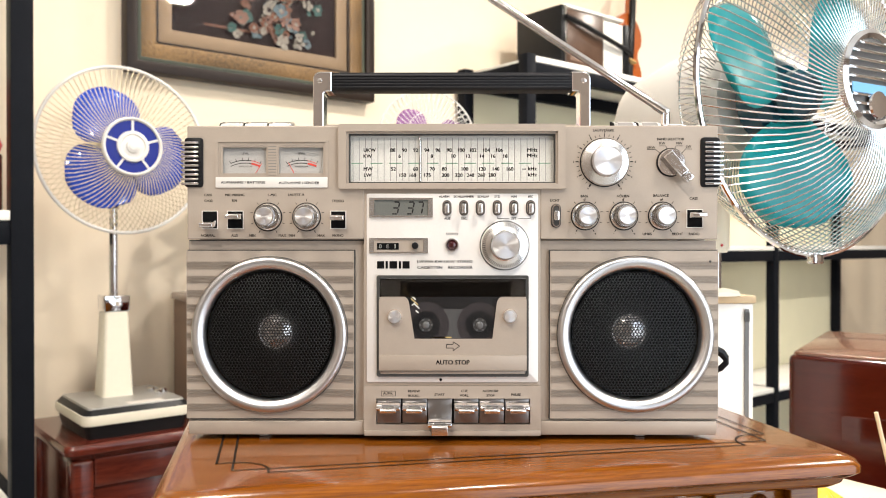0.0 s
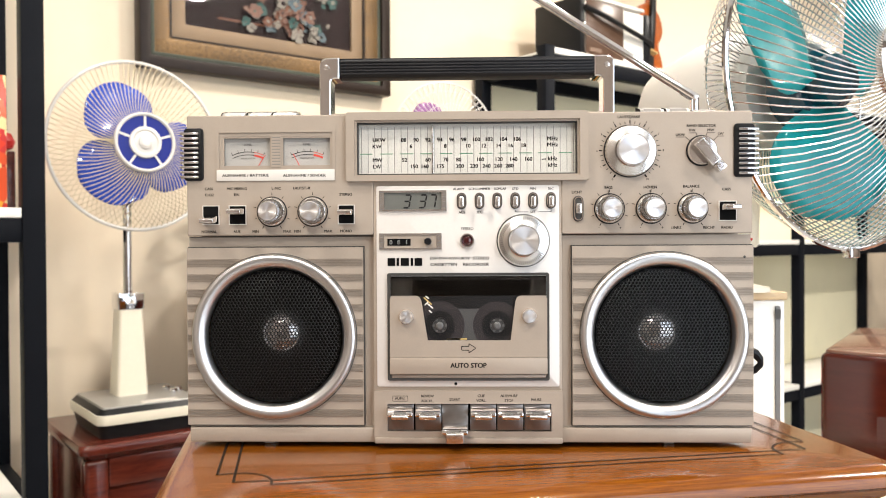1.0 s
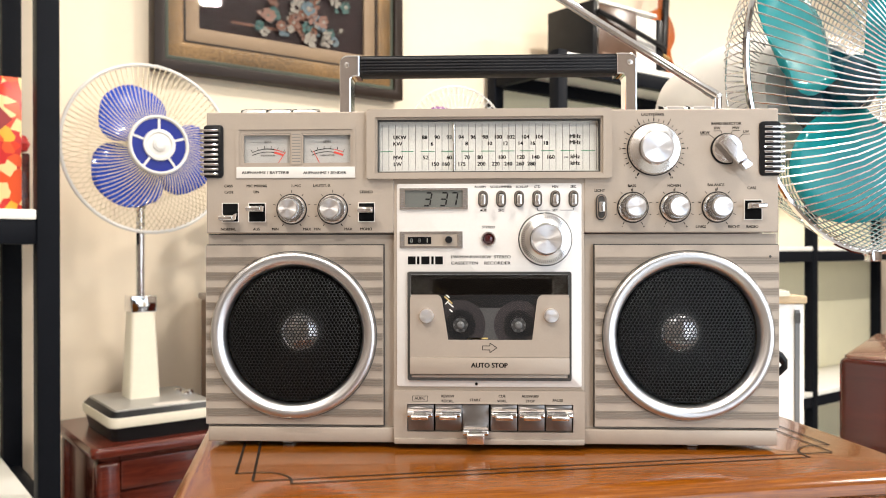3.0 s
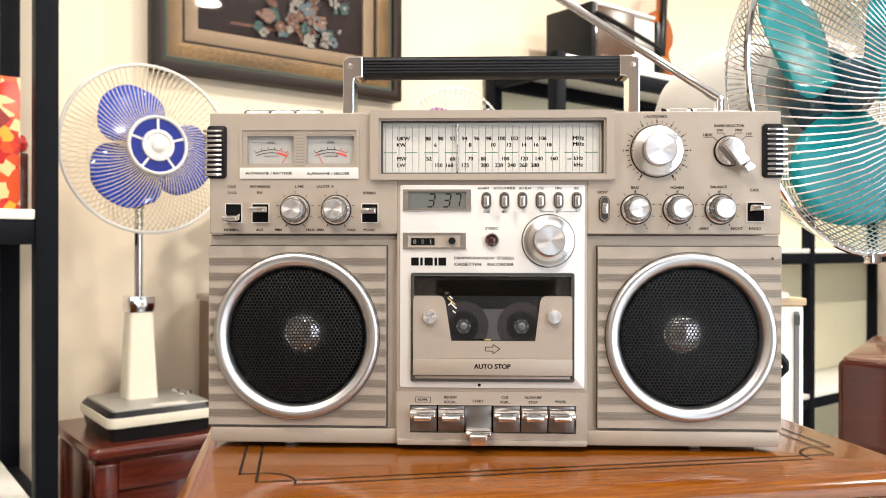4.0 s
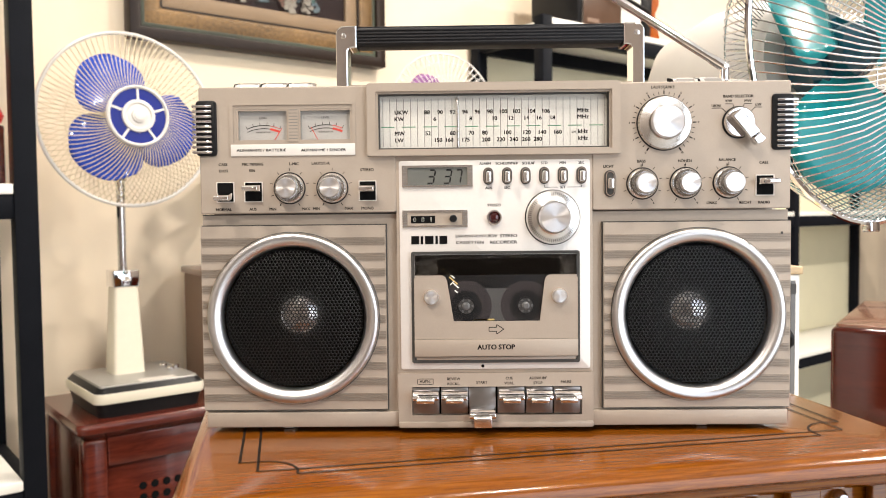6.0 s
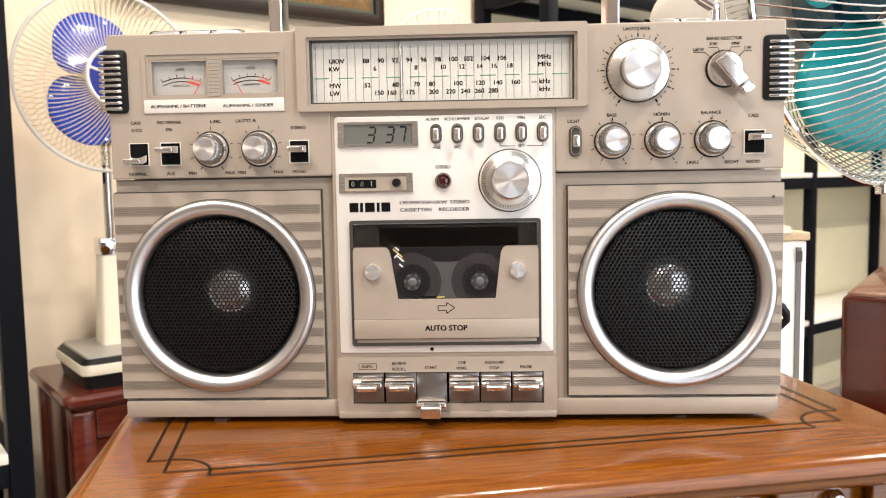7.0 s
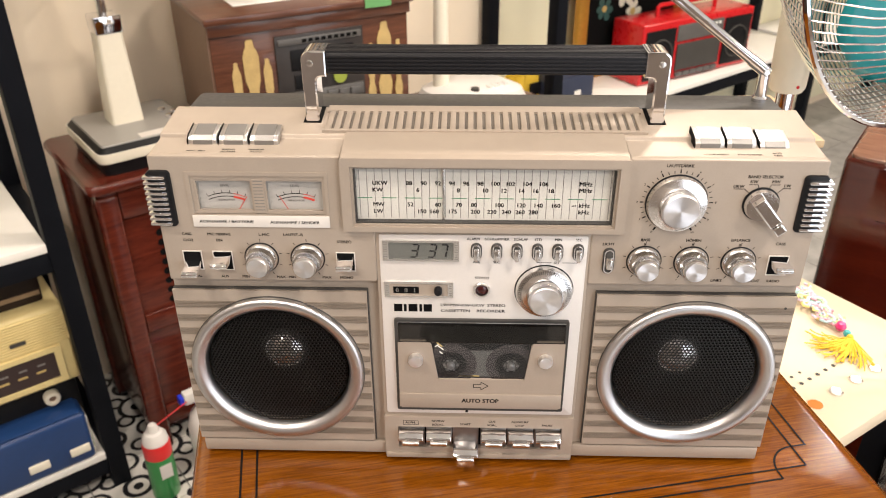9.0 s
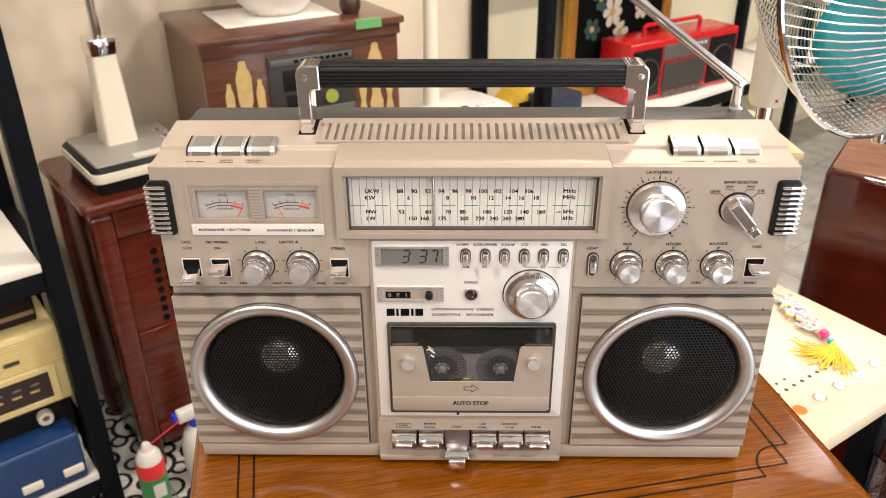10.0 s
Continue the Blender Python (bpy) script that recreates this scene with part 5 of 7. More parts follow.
def fan_blade(r0, r1, a_mid, a_half, twist, sweep, material, parent, thick=0.0016, name="blade", skew=0.0):
    """A broad curved blade in the head's frame (axis along y)."""
    bmx = bmesh.new()
    nr, na = 9, 9
    grid = []
    for i in range(nr + 1):
        t = i / nr
        r = r0 + (r1 - r0) * t
        half = a_half * (0.55 + 0.75 * math.sin(math.pi * min(1.0, 0.12 + t * 0.80)) ** 0.8) * (1.0 if t < 0.9 else 0.80)
        row = []
        for k in range(na + 1):
            u_ = k / na * 2 - 1
            rr_ = r - (0.10 * (r1 - r0) * (u_ ** 4) * t) - (0.05 * (r1 - r0) * t * (u_ + skew) ** 2)
            a = radians(a_mid + half * u_ + sweep * t)
            y = twist * u_ * (0.35 + 0.65 * t)
            row.append(bmx.verts.new((rr_ * math.cos(a), y, rr_ * math.sin(a))))
        grid.append(row)
    for i in range(nr):
        for k in range(na):
            bmx.faces.new((grid[i][k], grid[i][k + 1], grid[i + 1][k + 1], grid[i + 1][k]))
    o = part(name, bmx, material, parent, "", 60)
    so = o.modifiers.new("thickness", "SOLIDIFY")
    so.thickness = thick
    return o


def cage_half(parent, profile, n, wire_r, swirl, material, name="cage_wire", segs=5):
    """n alike wires that follow (radius, y) points, turned about the axis; swirl in degrees over the radius."""
    rmax = max(r for r, _ in profile)
    pts = []
    for r, y in profile:
        a = radians(swirl) * (1 - r / rmax)
        pts.append((r * math.cos(a), y, r * math.sin(a)))
    me = finish(tube(bmesh.new(), pts, wire_r, segs), name, material)
    for k in range(n):
        o = new(name, me)
        o.parent = parent
        o.matrix_local = pose(0, 0, 0, 0, 360.0 * k / n, 0)


def ring_at(parent, r, y, wire, material, name="cage_ring", segs=64):
    return part(name, tube(bmesh.new(), [(r * math.cos(2 * math.pi * k / segs), y, r * math.sin(2 * math.pi * k / segs)) for k in range(segs)], wire, 8, True), material, parent)


# blue table fan
fan = thing("table_fan", wall_pose(0.125, 0.285, CAB_Z), "cream table fan with three blue blades and a wire cage", "fan", "table fans")
bmx = bmesh.new()


def taper_slab(bmx, levels, r=0.02):
    rings = []
    for x0, x1, y0, y1, z in levels:
        rings.append([bmx.verts.new((x, y, z)) for x, y in rrect(x0, x1, y0, y1, r)])
    for A, B in zip(rings, rings[1:]):
        for i in range(len(A)):
            j = (i + 1) % len(A)
            bmx.faces.new((A[i], A[j], B[j], B[i]))
    bmx.faces.new(rings[0])
    bmx.faces.new(rings[-1][::-1])
    bmesh.ops.recalc_face_normals(bmx, faces=bmx.faces)
    return bmx


bw, bd = 0.122, 0.130
part("base_foot", taper_slab(bmesh.new(), [(-bw + 0.012, bw - 0.012, -bd + 0.012, bd - 0.012, 0.0), (-bw + 0.006, bw - 0.006, -bd + 0.006, bd - 0.006, 0.032)]), M_BLACK, fan)
part("base_band", taper_slab(bmesh.new(), [(-bw + 0.002, bw - 0.002, -bd + 0.002, bd - 0.002, 0.032), (-bw, bw, -bd, bd, 0.040), (-bw + 0.001, bw - 0.001, -bd + 0.001, bd - 0.001, 0.054)]), M_CREAM, fan)
part("base_rim", taper_slab(bmesh.new(), [(-bw + 0.003, bw - 0.003, -bd + 0.003, bd - 0.003, 0.054), (-bw + 0.012, bw - 0.012, -bd + 0.012, bd - 0.012, 0.066)]), M_BLACK, fan)
bt = part("base_top", taper_slab(bmesh.new(), [(-bw + 0.013, bw - 0.013, -bd + 0.013, bd - 0.013, 0.064), (-bw + 0.016, bw - 0.016, -bd + 0.016, bd - 0.016, 0.069)], 0.012), M_FANTOP, fan)
part("label_plate", boxed(-0.02, 0.06, -0.112, -0.085, 0.069, 0.0698), M_STRIP, bt, smooth=0)
for i in range(3):
    part("speed_knob", lathe(bmesh.new(), [(0.009, 0.069), (0.009, 0.076), (0.006, 0.079), (0, 0.079)], (0.075 + 0.02 * (i % 2), -0.03 + 0.025 * i, 0), "Z", 16), M_CHROME, fan)
COLX, COLY = -0.010, 0.030
part("column", taper_slab(bmesh.new(), [(COLX - 0.036, COLX + 0.036, COLY - 0.036, COLY + 0.036, 0.066), (COLX - 0.027, COLX + 0.027, COLY - 0.027, COLY + 0.027, 0.272)], 0.008), M_CREAM, fan)
part("collar", boxed(COLX - 0.029, COLX + 0.029, COLY - 0.029, COLY + 0.029, 0.270, 0.308, 0.002), M_CHROME, fan)
part("pole", lathe(bmesh.new(), [(0.010, 0.306), (0.010, 0.52)], (COLX, COLY, 0), "Z", 20), M_CHROME, fan)
part("pole_joint", lathe(bmesh.new(), [(0.0, 0.515), (0.014, 0.515), (0.014, 0.565), (0.0, 0.58)], (COLX, COLY, 0), "Z", 16), M_BACK, fan)
HEADZ = 0.655


def fan_head(parent, m, r, blade_m, hub_m, wire_m, ring_m, n, swirl, cap, wire=0.0009, blades=(), fd=0.055, bdp=0.075, motor_m=None, motor_len=0.14, motor_r=0.055, cap_r=0.05, ring_w=0.0035, hoops=(0.5, 0.8)):
    """Head with cage, blades and motor; the head's front looks along -y."""
    head = new("fan_head")
    head.parent = parent
    head.matrix_local = m
    head.empty_display_size = 0.03
    part("motor_housing", lathe(bmesh.new(), [(0, motor_len), (motor_r * 0.45, motor_len * 0.97), (motor_r * 0.8, motor_len * 0.85), (motor_r, motor_len * 0.6), (motor_r * 0.98, motor_len * 0.35), (motor_r * 0.8, bdp * 0.9), (0.0, bdp * 0.9)], (0, 0, 0), "Y", 40), motor_m or M_CREAM, head)
    front = [(cap_r * 0.9, -fd)] + [(cap_r + (r - cap_r) * t, -fd * (1 - t ** 2.6) ** 0.9) for t in (0.12, 0.28, 0.45, 0.62, 0.78, 0.9, 0.97, 1.0)]
    back = [(motor_r * 0.9, bdp)] + [(motor_r + (r - motor_r) * t, bdp * (1 - t ** 2.6) ** 0.9) for t in (0.15, 0.32, 0.5, 0.66, 0.8, 0.91, 0.97, 1.0)]
    cage_half(head, front, n, wire, swirl, wire_m)
    cage_half(head, back, n, wire, -swirl * 0.6, wire_m)
    ring_at(head, r + 0.001, 0.0, ring_w, ring_m)
    for t in hoops:
        ring_at(head, cap_r + (r - cap_r) * t, -fd * (1 - t ** 2.6) ** 0.9 + wire * 1.6, wire, wire_m, "cage_hoop")
    ring_at(head, motor_r + (r - motor_r) * 0.5, bdp * (1 - 0.5 ** 2.6) ** 0.9 - wire * 1.6, wire, wire_m, "cage_hoop")
    cap(head, -fd, cap_r)
    part("blade_hub", lathe(bmesh.new(), [(0.0, -0.030), (0.020, -0.028), (0.032, -0.015), (0.034, 0.02), (0.0, 0.03)], (0, 0, 0), "Y", 28), hub_m, head)
    for b in blades:
        fan_blade(parent=head, material=blade_m, **b)
    return head


def blue_cap(head, y, r):
    part("cap_ring", lathe(bmesh.new(), [(r * 1.42, y + 0.004), (r * 1.41, y - 0.004), (r * 1.34, y - 0.006), (r * 1.27, y - 0.004), (r * 1.25, y + 0.003)], (0, 0, 0), "Y", 48), M_WHITEPL, head)
    part("cap_plate", lathe(bmesh.new(), [(r * 1.27, y - 0.0012), (0, y - 0.0012)], (0, 0, 0), "Y", 32), M_BLUE_DEEP, head)
    part("cap_button", lathe(bmesh.new(), [(r * 0.76, y + 0.001), (r * 0.74, y - 0.006), (r * 0.60, y - 0.007), (r * 0.54, y - 0.004), (r * 0.34, y - 0.005), (r * 0.31, y - 0.009), (r * 0.22, y - 0.010), (r * 0.2, y - 0.011), (0, y - 0.012)], (0, 0, 0), "Y", 32), M_WHITEPL, head)
    for k in range(5):
        a = 90 + 72 * k + 36
        sp = part("cap_spoke", boxed(r * 0.58, r * 1.28, y - 0.003, y + 0.001, -0.0024, 0.0024), M_WHITEPL, head, smooth=0)
        sp.matrix_local = pose(0, 0, 0, 0, a, 0)


BLUE_BLADES = [dict(r0=0.028, r1=0.150, a_mid=a, a_half=43, twist=-0.018, sweep=6) for a in (114, 226, -20)]
fan_head(fan, pose(-0.020, -0.080, HEADZ - 0.010, -2, 0, 0), 0.188, M_BLUE, M_BLUE_DEEP, M_WIRE_CREAM, M_WHITEPL, 92, 30, blue_cap, 0.0009, BLUE_BLADES, 0.06, 0.07, M_CREAM, 0.20, 0.05, 0.0465, 0.0042, ())

# old wooden table radio on the cabinet
RAD_M = pose(-0.584, 1.284, CAB_Z, 0, 0, 31.0)
rad = thing("wooden_radio", RAD_M, "brown wooden table radio with yellow cloth speaker openings and dark panel", "radio")
RW, RD, RH = 0.500, 0.350, 0.297
part("case", boxed(0.004, RW - 0.004, 0.008, RD, 0, RH - 0.018, 0.003), M_WALNUT, rad)
part("side_board", boxed(0.0, 0.0038, 0.012, RD - 0.004, 0.002, RH - 0.02), M_WALNUT_SIDE, rad, smooth=0)
part("top_board", boxed(-0.008, RW + 0.008, -0.012, RD + 0.002, RH - 0.018, RH, 0.005), M_WALNUT, rad)
part("front_moulding", boxed(0.0, RW, -0.002, 0.0076, RH - 0.045, RH - 0.0185, 0.003), M_WALNUT, rad)
CLOTH = ((0.0, 0.45), (0.10, 0.62), (0.22, 0.95), (0.30, 1.0), (0.40, 0.62), (0.46, 0.60), (0.56, 0.92), (0.82, 1.0), (0.90, 0.70), (0.92, 0.52), (0.985, 0.45), (1.0, 0.30))
for cx in (0.092, 0.430):
    for dx, w, z0, z1 in ((0.0, 0.019, 0.02, 0.236), (-0.037, 0.0105, 0.02, 0.188), (0.037, 0.0105, 0.02, 0.188)):
        pts = [(cx + dx + w * f, z0 + (z1 - z0) * t) for t, f in CLOTH] + [(cx + dx - w * f, z0 + (z1 - z0) * t) for t, f in reversed(CLOTH)]
        part("speaker_cloth", prism(bmesh.new(), pts, 0.0055, 0.0079), M_CANE, rad, "yellow grille cloth in a vase-shaped opening", 0)
pan = part("front_panel", boxed(0.150, 0.372, 0.002, 0.0079, 0.015, 0.235, 0.002), M_DARKPANEL, rad, "dark control panel with cassette slots")
part("cassette_slot", boxed(0.185, 0.345, -0.001, 0.0018, 0.15, 0.20, 0.002), M_BLACK, pan)
part("display", boxed(0.19, 0.255, -0.0015, 0.0018, 0.105, 0.14, 0.001), M_BLACK, pan)
part("round_dial", lathe(bmesh.new(), [(0.017, 0.001), (0.017, -0.004), (0, -0.005)], (0.305, 0, 0.122), "Y", 20), mat("lime_dial", (0.30, 0.36, 0.06), 0.4), pan)
part("upper_trim", boxed(0.156, 0.366, -0.003, 0.0018, 0.212, 0.228, 0.002), M_SILVERGREY, pan)
for k in range(9):
    part("trim_slot", boxed(0.215 + 0.016 * k, 0.226 + 0.016 * k, -0.0036, -0.0031, 0.216, 0.224), M_MATT, pan, smooth=0)
kb = part("key_bar", boxed(0.158, 0.364, -0.010, 0.0016, 0.072, 0.100, 0.003), M_SILVERGREY, pan, "silver key bar")
for k in range(6):
    part("key", boxed(0.176 + 0.03 * k, 0.202 + 0.03 * k, -0.016, -0.0102, 0.075, 0.094, 0.002), M_SILVERGREY, kb)
for k in range(4):
    part("small_knob", lathe(bmesh.new(), [(0.010, 0.001), (0.009, -0.012), (0, -0.013)], (0.195 + 0.045 * k, 0, 0.034), "Y", 16), M_BACK, pan)
nt_ = thing("sticky_note", RAD_M @ pose(0.375, -0.0135, RH + 0.0005), "small green sticky note on the radio's top edge", "note")
part("note_sheet", side_profile(0.0, 0.068, [(0.0, -0.020), (-0.0008, -0.020), (-0.0008, 0.0012), (0.012, 0.0014), (0.012, 0.0004), (0.0, 0.0004)]), M_NOTE, nt_, smooth=0)
paper = thing("paper_sheet", RAD_M @ pose(0.085, 0.075, RH + 0.0004), "sheet of white paper under the flower pot", "paper")
sheet = boxed(0, 0.285, 0, 0.21, 0, 0.0015)
part("sheet", sheet, M_PAPER, paper, smooth=0)
POT_M = RAD_M @ pose(0.248, 0.190, RH + 0.0022)
pot = thing("potted_plant", POT_M, "white round glazed pot with a broad-leaved green plant", "plant")
part("pot", lathe(bmesh.new(), [(0, 0), (0.062, 0), (0.068, 0.004), (0.092, 0.03), (0.114, 0.075), (0.121, 0.12), (0.115, 0.165), (0.104, 0.185), (0.098, 0.186), (0.100, 0.165), (0.0, 0.16)], (0, 0, 0), "Z", 48), M_POT, pot)
part("soil", lathe(bmesh.new(), [(0.095, 0.166), (0.05, 0.172), (0, 0.170)], (0, 0, 0), "Z", 24), M_SOIL, pot)


def leaf(parent, a, reach, lift, length, width, droop, seed):
    q = random.Random(seed)
    base = Vector((0.02 * math.cos(a), 0.02 * math.sin(a), 0.168))
    d = Vector((math.cos(a), math.sin(a), 0))
    tipstem = base + d * reach + Vector((0, 0, lift))
    mid = base + d * reach * 0.35 + Vector((0, 0, lift * 0.75))
    part("stem", tube(bmesh.new(), [base, mid, tipstem], 0.003, 6, r_end=0.002), M_STEM, parent)
    side = Vector((-d.y, d.x, 0))
    bmx = bmesh.new()
    rows = []
    n = 9
    for i in range(n + 1):
        t = i / n
        w = width * math.sin(math.pi * min(1, 0.06 + t ** 0.8 * 0.94)) * (1 if t < 0.98 else 0.1)
        c = tipstem + d * length * t * math.cos(droop * t) + Vector((0, 0, -length * droop * 0.5 * t * t + 0.02 * t))
        row = []
        for u_ in (-1, -0.5, 0, 0.5, 1):
            row.append(bmx.verts.new(c + side * w * u_ + Vector((0, 0, 0.22 * w * abs(u_) + 0.004 * math.sin(7 * t + u_ + seed)))))
        rows.append(row)
    for A, B in zip(rows, rows[1:]):
        for k in range(4):
            bmx.faces.new((A[k], A[k + 1], B[k + 1], B[k]))
    o = part("leaf", bmx, M_LEAF, parent, "", 60)
    so = o.modifiers.new("thickness", "SOLIDIFY")
    so.thickness = 0.0008
    return o


rng = random.Random(11)
for i in range(18):
    a = 2 * math.pi * i / 18 * 5 + rng.uniform(-0.3, 0.3)
    leaf(pot, a, rng.uniform(0.03, 0.12), rng.uniform(0.05, 0.24), rng.uniform(0.15, 0.23), rng.uniform(0.046, 0.062), rng.uniform(0.7, 1.9), i)
bird = thing("carved_figure", RAD_M @ pose(0.405, 0.085, RH), "small brown carved wooden ornament on the radio", "ornament")
part("figure", lathe(bmesh.new(), [(0, 0), (0.020, 0), (0.026, 0.012), (0.027, 0.026), (0.022, 0.040), (0.014, 0.050), (0.008, 0.056), (0, 0.058)], (0, 0, 0), "Z", 14), M_BRONZE, bird)
part("beak", tube(bmesh.new(), [(0.016, 0, 0.036), (0.030, 0, 0.040), (0.044, 0, 0.046)], 0.007, 8, r_end=0.001), M_BRONZE, bird)

# wooden chest with a second fan
chest = thing("wooden_chest", wall_pose(0.985, 0.50, FLOOR_Z), "red-brown wooden chest behind the recorder", "chest")
part("body", boxed(-0.15, 0.15, -0.15, 0.16, 0, CAB_Z - FLOOR_Z - 0.035, 0.004), M_REDWOOD, chest)
part("lid", boxed(-0.16, 0.16, -0.16, 0.17, CAB_Z - FLOOR_Z - 0.0345, CAB_Z - FLOOR_Z - 0.010, 0.006), M_REDWOOD, chest)
fan2 = thing("table_fan", wall_pose(0.965, 0.50, CAB_Z - 0.010), "white table fan with purple blades in a clear wire cage", "fan", "table fans")
part("base_foot", taper_slab(bmesh.new(), [(-0.125, 0.125, -0.095, 0.115, 0), (-0.13, 0.13, -0.10, 0.12, 0.012), (-0.12, 0.12, -0.088, 0.11, 0.04), (-0.09, 0.09, -0.06, 0.09, 0.055)], 0.05), M_WHITEPL, fan2)
part("speed_knob", lathe(bmesh.new(), [(0.012, 0.046), (0.011, 0.062), (0, 0.064)], (-0.04, -0.05, 0), "Z", 14), M_BACK, fan2)
for k in range(4):
    part("speed_button", boxed(0.0 + 0.018 * k, 0.014 + 0.018 * k, -0.062, -0.045, 0.045, 0.060, 0.002), M_WHITEPL, fan2)
part("pole", lathe(bmesh.new(), [(0.022, 0.05), (0.019, 0.25), (0.019, 0.55), (0.026, 0.57), (0.026, 0.66), (0, 0.67)], (-0.075, 0.05, 0), "Z", 20), M_CREAM, fan2)


def plain_cap(head, y, r):
    part("cap_ring", lathe(bmesh.new(), [(r, y + 0.003), (r, y - 0.003), (r * 0.8, y - 0.006), (0, y - 0.008)], (0, 0, 0), "Y", 32), M_WHITEPL, head)


fan_head(fan2, pose(-0.098, -0.02, 0.713, 0, 0, -14), 0.147, M_PURPLE, M_PURPLE, M_WIRE_WHITE, M_WHITEPL, 56, 20, plain_cap, 0.0009, [dict(r0=0.02, r1=0.115, a_mid=a, a_half=34, twist=-0.014, sweep=8) for a in (130, 250, 10)], 0.045, 0.05, M_CREAM, 0.14, 0.04, 0.026, 0.0025)

# ---- black steel racks along the wall ----
def rack(name, s0, s1, off0, off1, levels, top, posts, label):
    """Square steel posts and rails with white shelves; levels are the heights of the shelf tops."""
    r = thing(name, wall_pose(0, 0, FLOOR_Z), label, "shelf rack", "shelf racks")
    w = 0.042
    for s in posts:
        for o in (off0, off1 - w):
            part("post", boxed(s - w / 2, s + w / 2, -o - w, -o, 0, top - FLOOR_Z, 0.002), M_STEEL, r)
    for z in levels:
        zz = z - FLOOR_Z
        for o in (off0 + 0.004, off1 - w + 0.004):
            for a, b in zip(posts, posts[1:]):
                part("rail", boxed(a + w / 2, b - w / 2, -o - 0.034, -o, zz - 0.068, zz - 0.021, 0.002), M_STEEL, r)
        for s in posts:
            part("side_rail", boxed(s - 0.017, s + 0.017, -off1 + w, -off0 - w, zz - 0.068, zz - 0.021, 0.002), M_STEEL, r)
        for a, b in zip(posts, posts[1:]):
            part("shelf_board", boxed(a + w / 2 + 0.001, b - w / 2 - 0.001, -off1 + 0.001, -off0 - 0.002, zz - 0.02, zz, 0.002), M_SHELF, r)
    for a, b in zip(posts, posts[1:]):
        part("back_panel", boxed(a + w / 2, b - w / 2, -off0 + 0.003, -off0 + 0.009, 0.05, top - FLOOR_Z - 0.02), M_PANEL, r, "pale yellow back panel", 0)
    return r


LS = (0.225, -0.352, -0.925)
rack("shelf_rack", -1.5, -0.105, 0.02, 0.47, LS, 1.25, (-1.45, -0.126), "black steel shelf rack with white boards")
RS = (0.785, 0.150, -0.495)
rack("shelf_rack", 1.39, 4.3, 0.02, 0.375, RS, 0.79, (1.415, 3.0, 4.3), "black steel shelf rack with white boards")

# on the left rack
album = thing("picture_album", wall_pose(-0.147, 0.30, LS[0]), "upright album with a colourful red and yellow cover", "album")
m_alb = bpy.data.materials.new("painted_cover")
m_alb.use_nodes = True
an = m_alb.node_tree
vo = an.nodes.new("ShaderNodeTexVoronoi")
vo.inputs["Scale"].default_value = 48
rp = an.nodes.new("ShaderNodeValToRGB")
rp.color_ramp.interpolation = "CONSTANT"
cols = ((0.70, 0.05, 0.02), (0.85, 0.42, 0.05), (0.75, 0.10, 0.03), (0.80, 0.62, 0.30), (0.55, 0.03, 0.03), (0.10, 0.16, 0.14))
rp.color_ramp.elements[0].color = (*cols[0], 1)
rp.color_ramp.elements[1].position = 0.9
rp.color_ramp.elements[1].color = (*cols[5], 1)
for i in range(1, 5):
    e_ = rp.color_ramp.elements.new(0.18 * i)
    e_.color = (*cols[i], 1)
tcx = an.nodes.new("ShaderNodeTexCoord")
an.links.new(tcx.outputs["Object"], vo.inputs["Vector"])
an.links.new(vo.outputs["Color"], rp.inputs[0])
an.links.new(rp.outputs[0], an.nodes["Principled BSDF"].inputs["Base Color"])
an.nodes["Principled BSDF"].inputs["Roughness"].default_value = 0.3
part("cover", boxed(-0.28, 0.0, -0.012, 0.012, 0.0, 0.285, 0.002), m_alb, album)
lz = part("painted_lozenge", boxed(-0.030, 0.030, -0.0135, -0.0122, -0.030, 0.030), mat("dark_red_cover_shape", (0.30, 0.02, 0.015), 0.3), album, smooth=0)
lz.matrix_local = pose(-0.06, 0, 0.195, 0, 45, 0)
orn = thing("red_ornament", wall_pose(-0.128, 0.16, LS[0]), "small red hanging ornament on a stand", "ornament")
part("stand", boxed(-0.02, 0.02, -0.02, 0.02, 0, 0.14, 0.004), M_REDWOOD, orn)
part("ball", lathe(bmesh.new(), [(0, 0.139), (0.018, 0.146), (0.024, 0.162), (0.016, 0.180), (0, 0.186)], (0, 0, 0), "Z", 16), M_RED, orn)

blackbox = thing("black_radio", wall_pose(-0.30, 0.24, LS[2]), "black radio with two cream knobs", "radio")
part("case", boxed(-0.20, 0.145, -0.16, 0.14, 0, 0.205, 0.004), M_BLACK, blackbox)
for x in (-0.06, 0.085):
    kn = part("knob", lathe(bmesh.new(), [(0.018, 0), (0.018, -0.014), (0.016, -0.018), (0.009, -0.018), (0.008, -0.012), (0, -0.012)], (x, -0.1602, 0.165), "Y", 24), M_CREAM, blackbox)
    part("knob_face", lathe(bmesh.new(), [(0.008, -0.0125), (0, -0.0128)], (x, -0.1602, 0.165), "Y", 14), M_WALNUT_SIDE, kn)
creamr = thing("cream_radio", wall_pose(-0.30, 0.265, LS[2] + 0.2055), "cream yellow table radio with dark dial and ribbed case", "radio")
part("case", boxed(-0.22, 0.155, -0.165, 0.10, 0, 0.20, 0.010, segs=3), M_YELLOW, creamr)
for k in range(12):
    part("case_rib", boxed(-0.218, 0.1565, -0.1675, -0.160, 0.112 + 0.0066 * k, 0.1155 + 0.0066 * k, 0.0008), M_YELLOW, creamr)
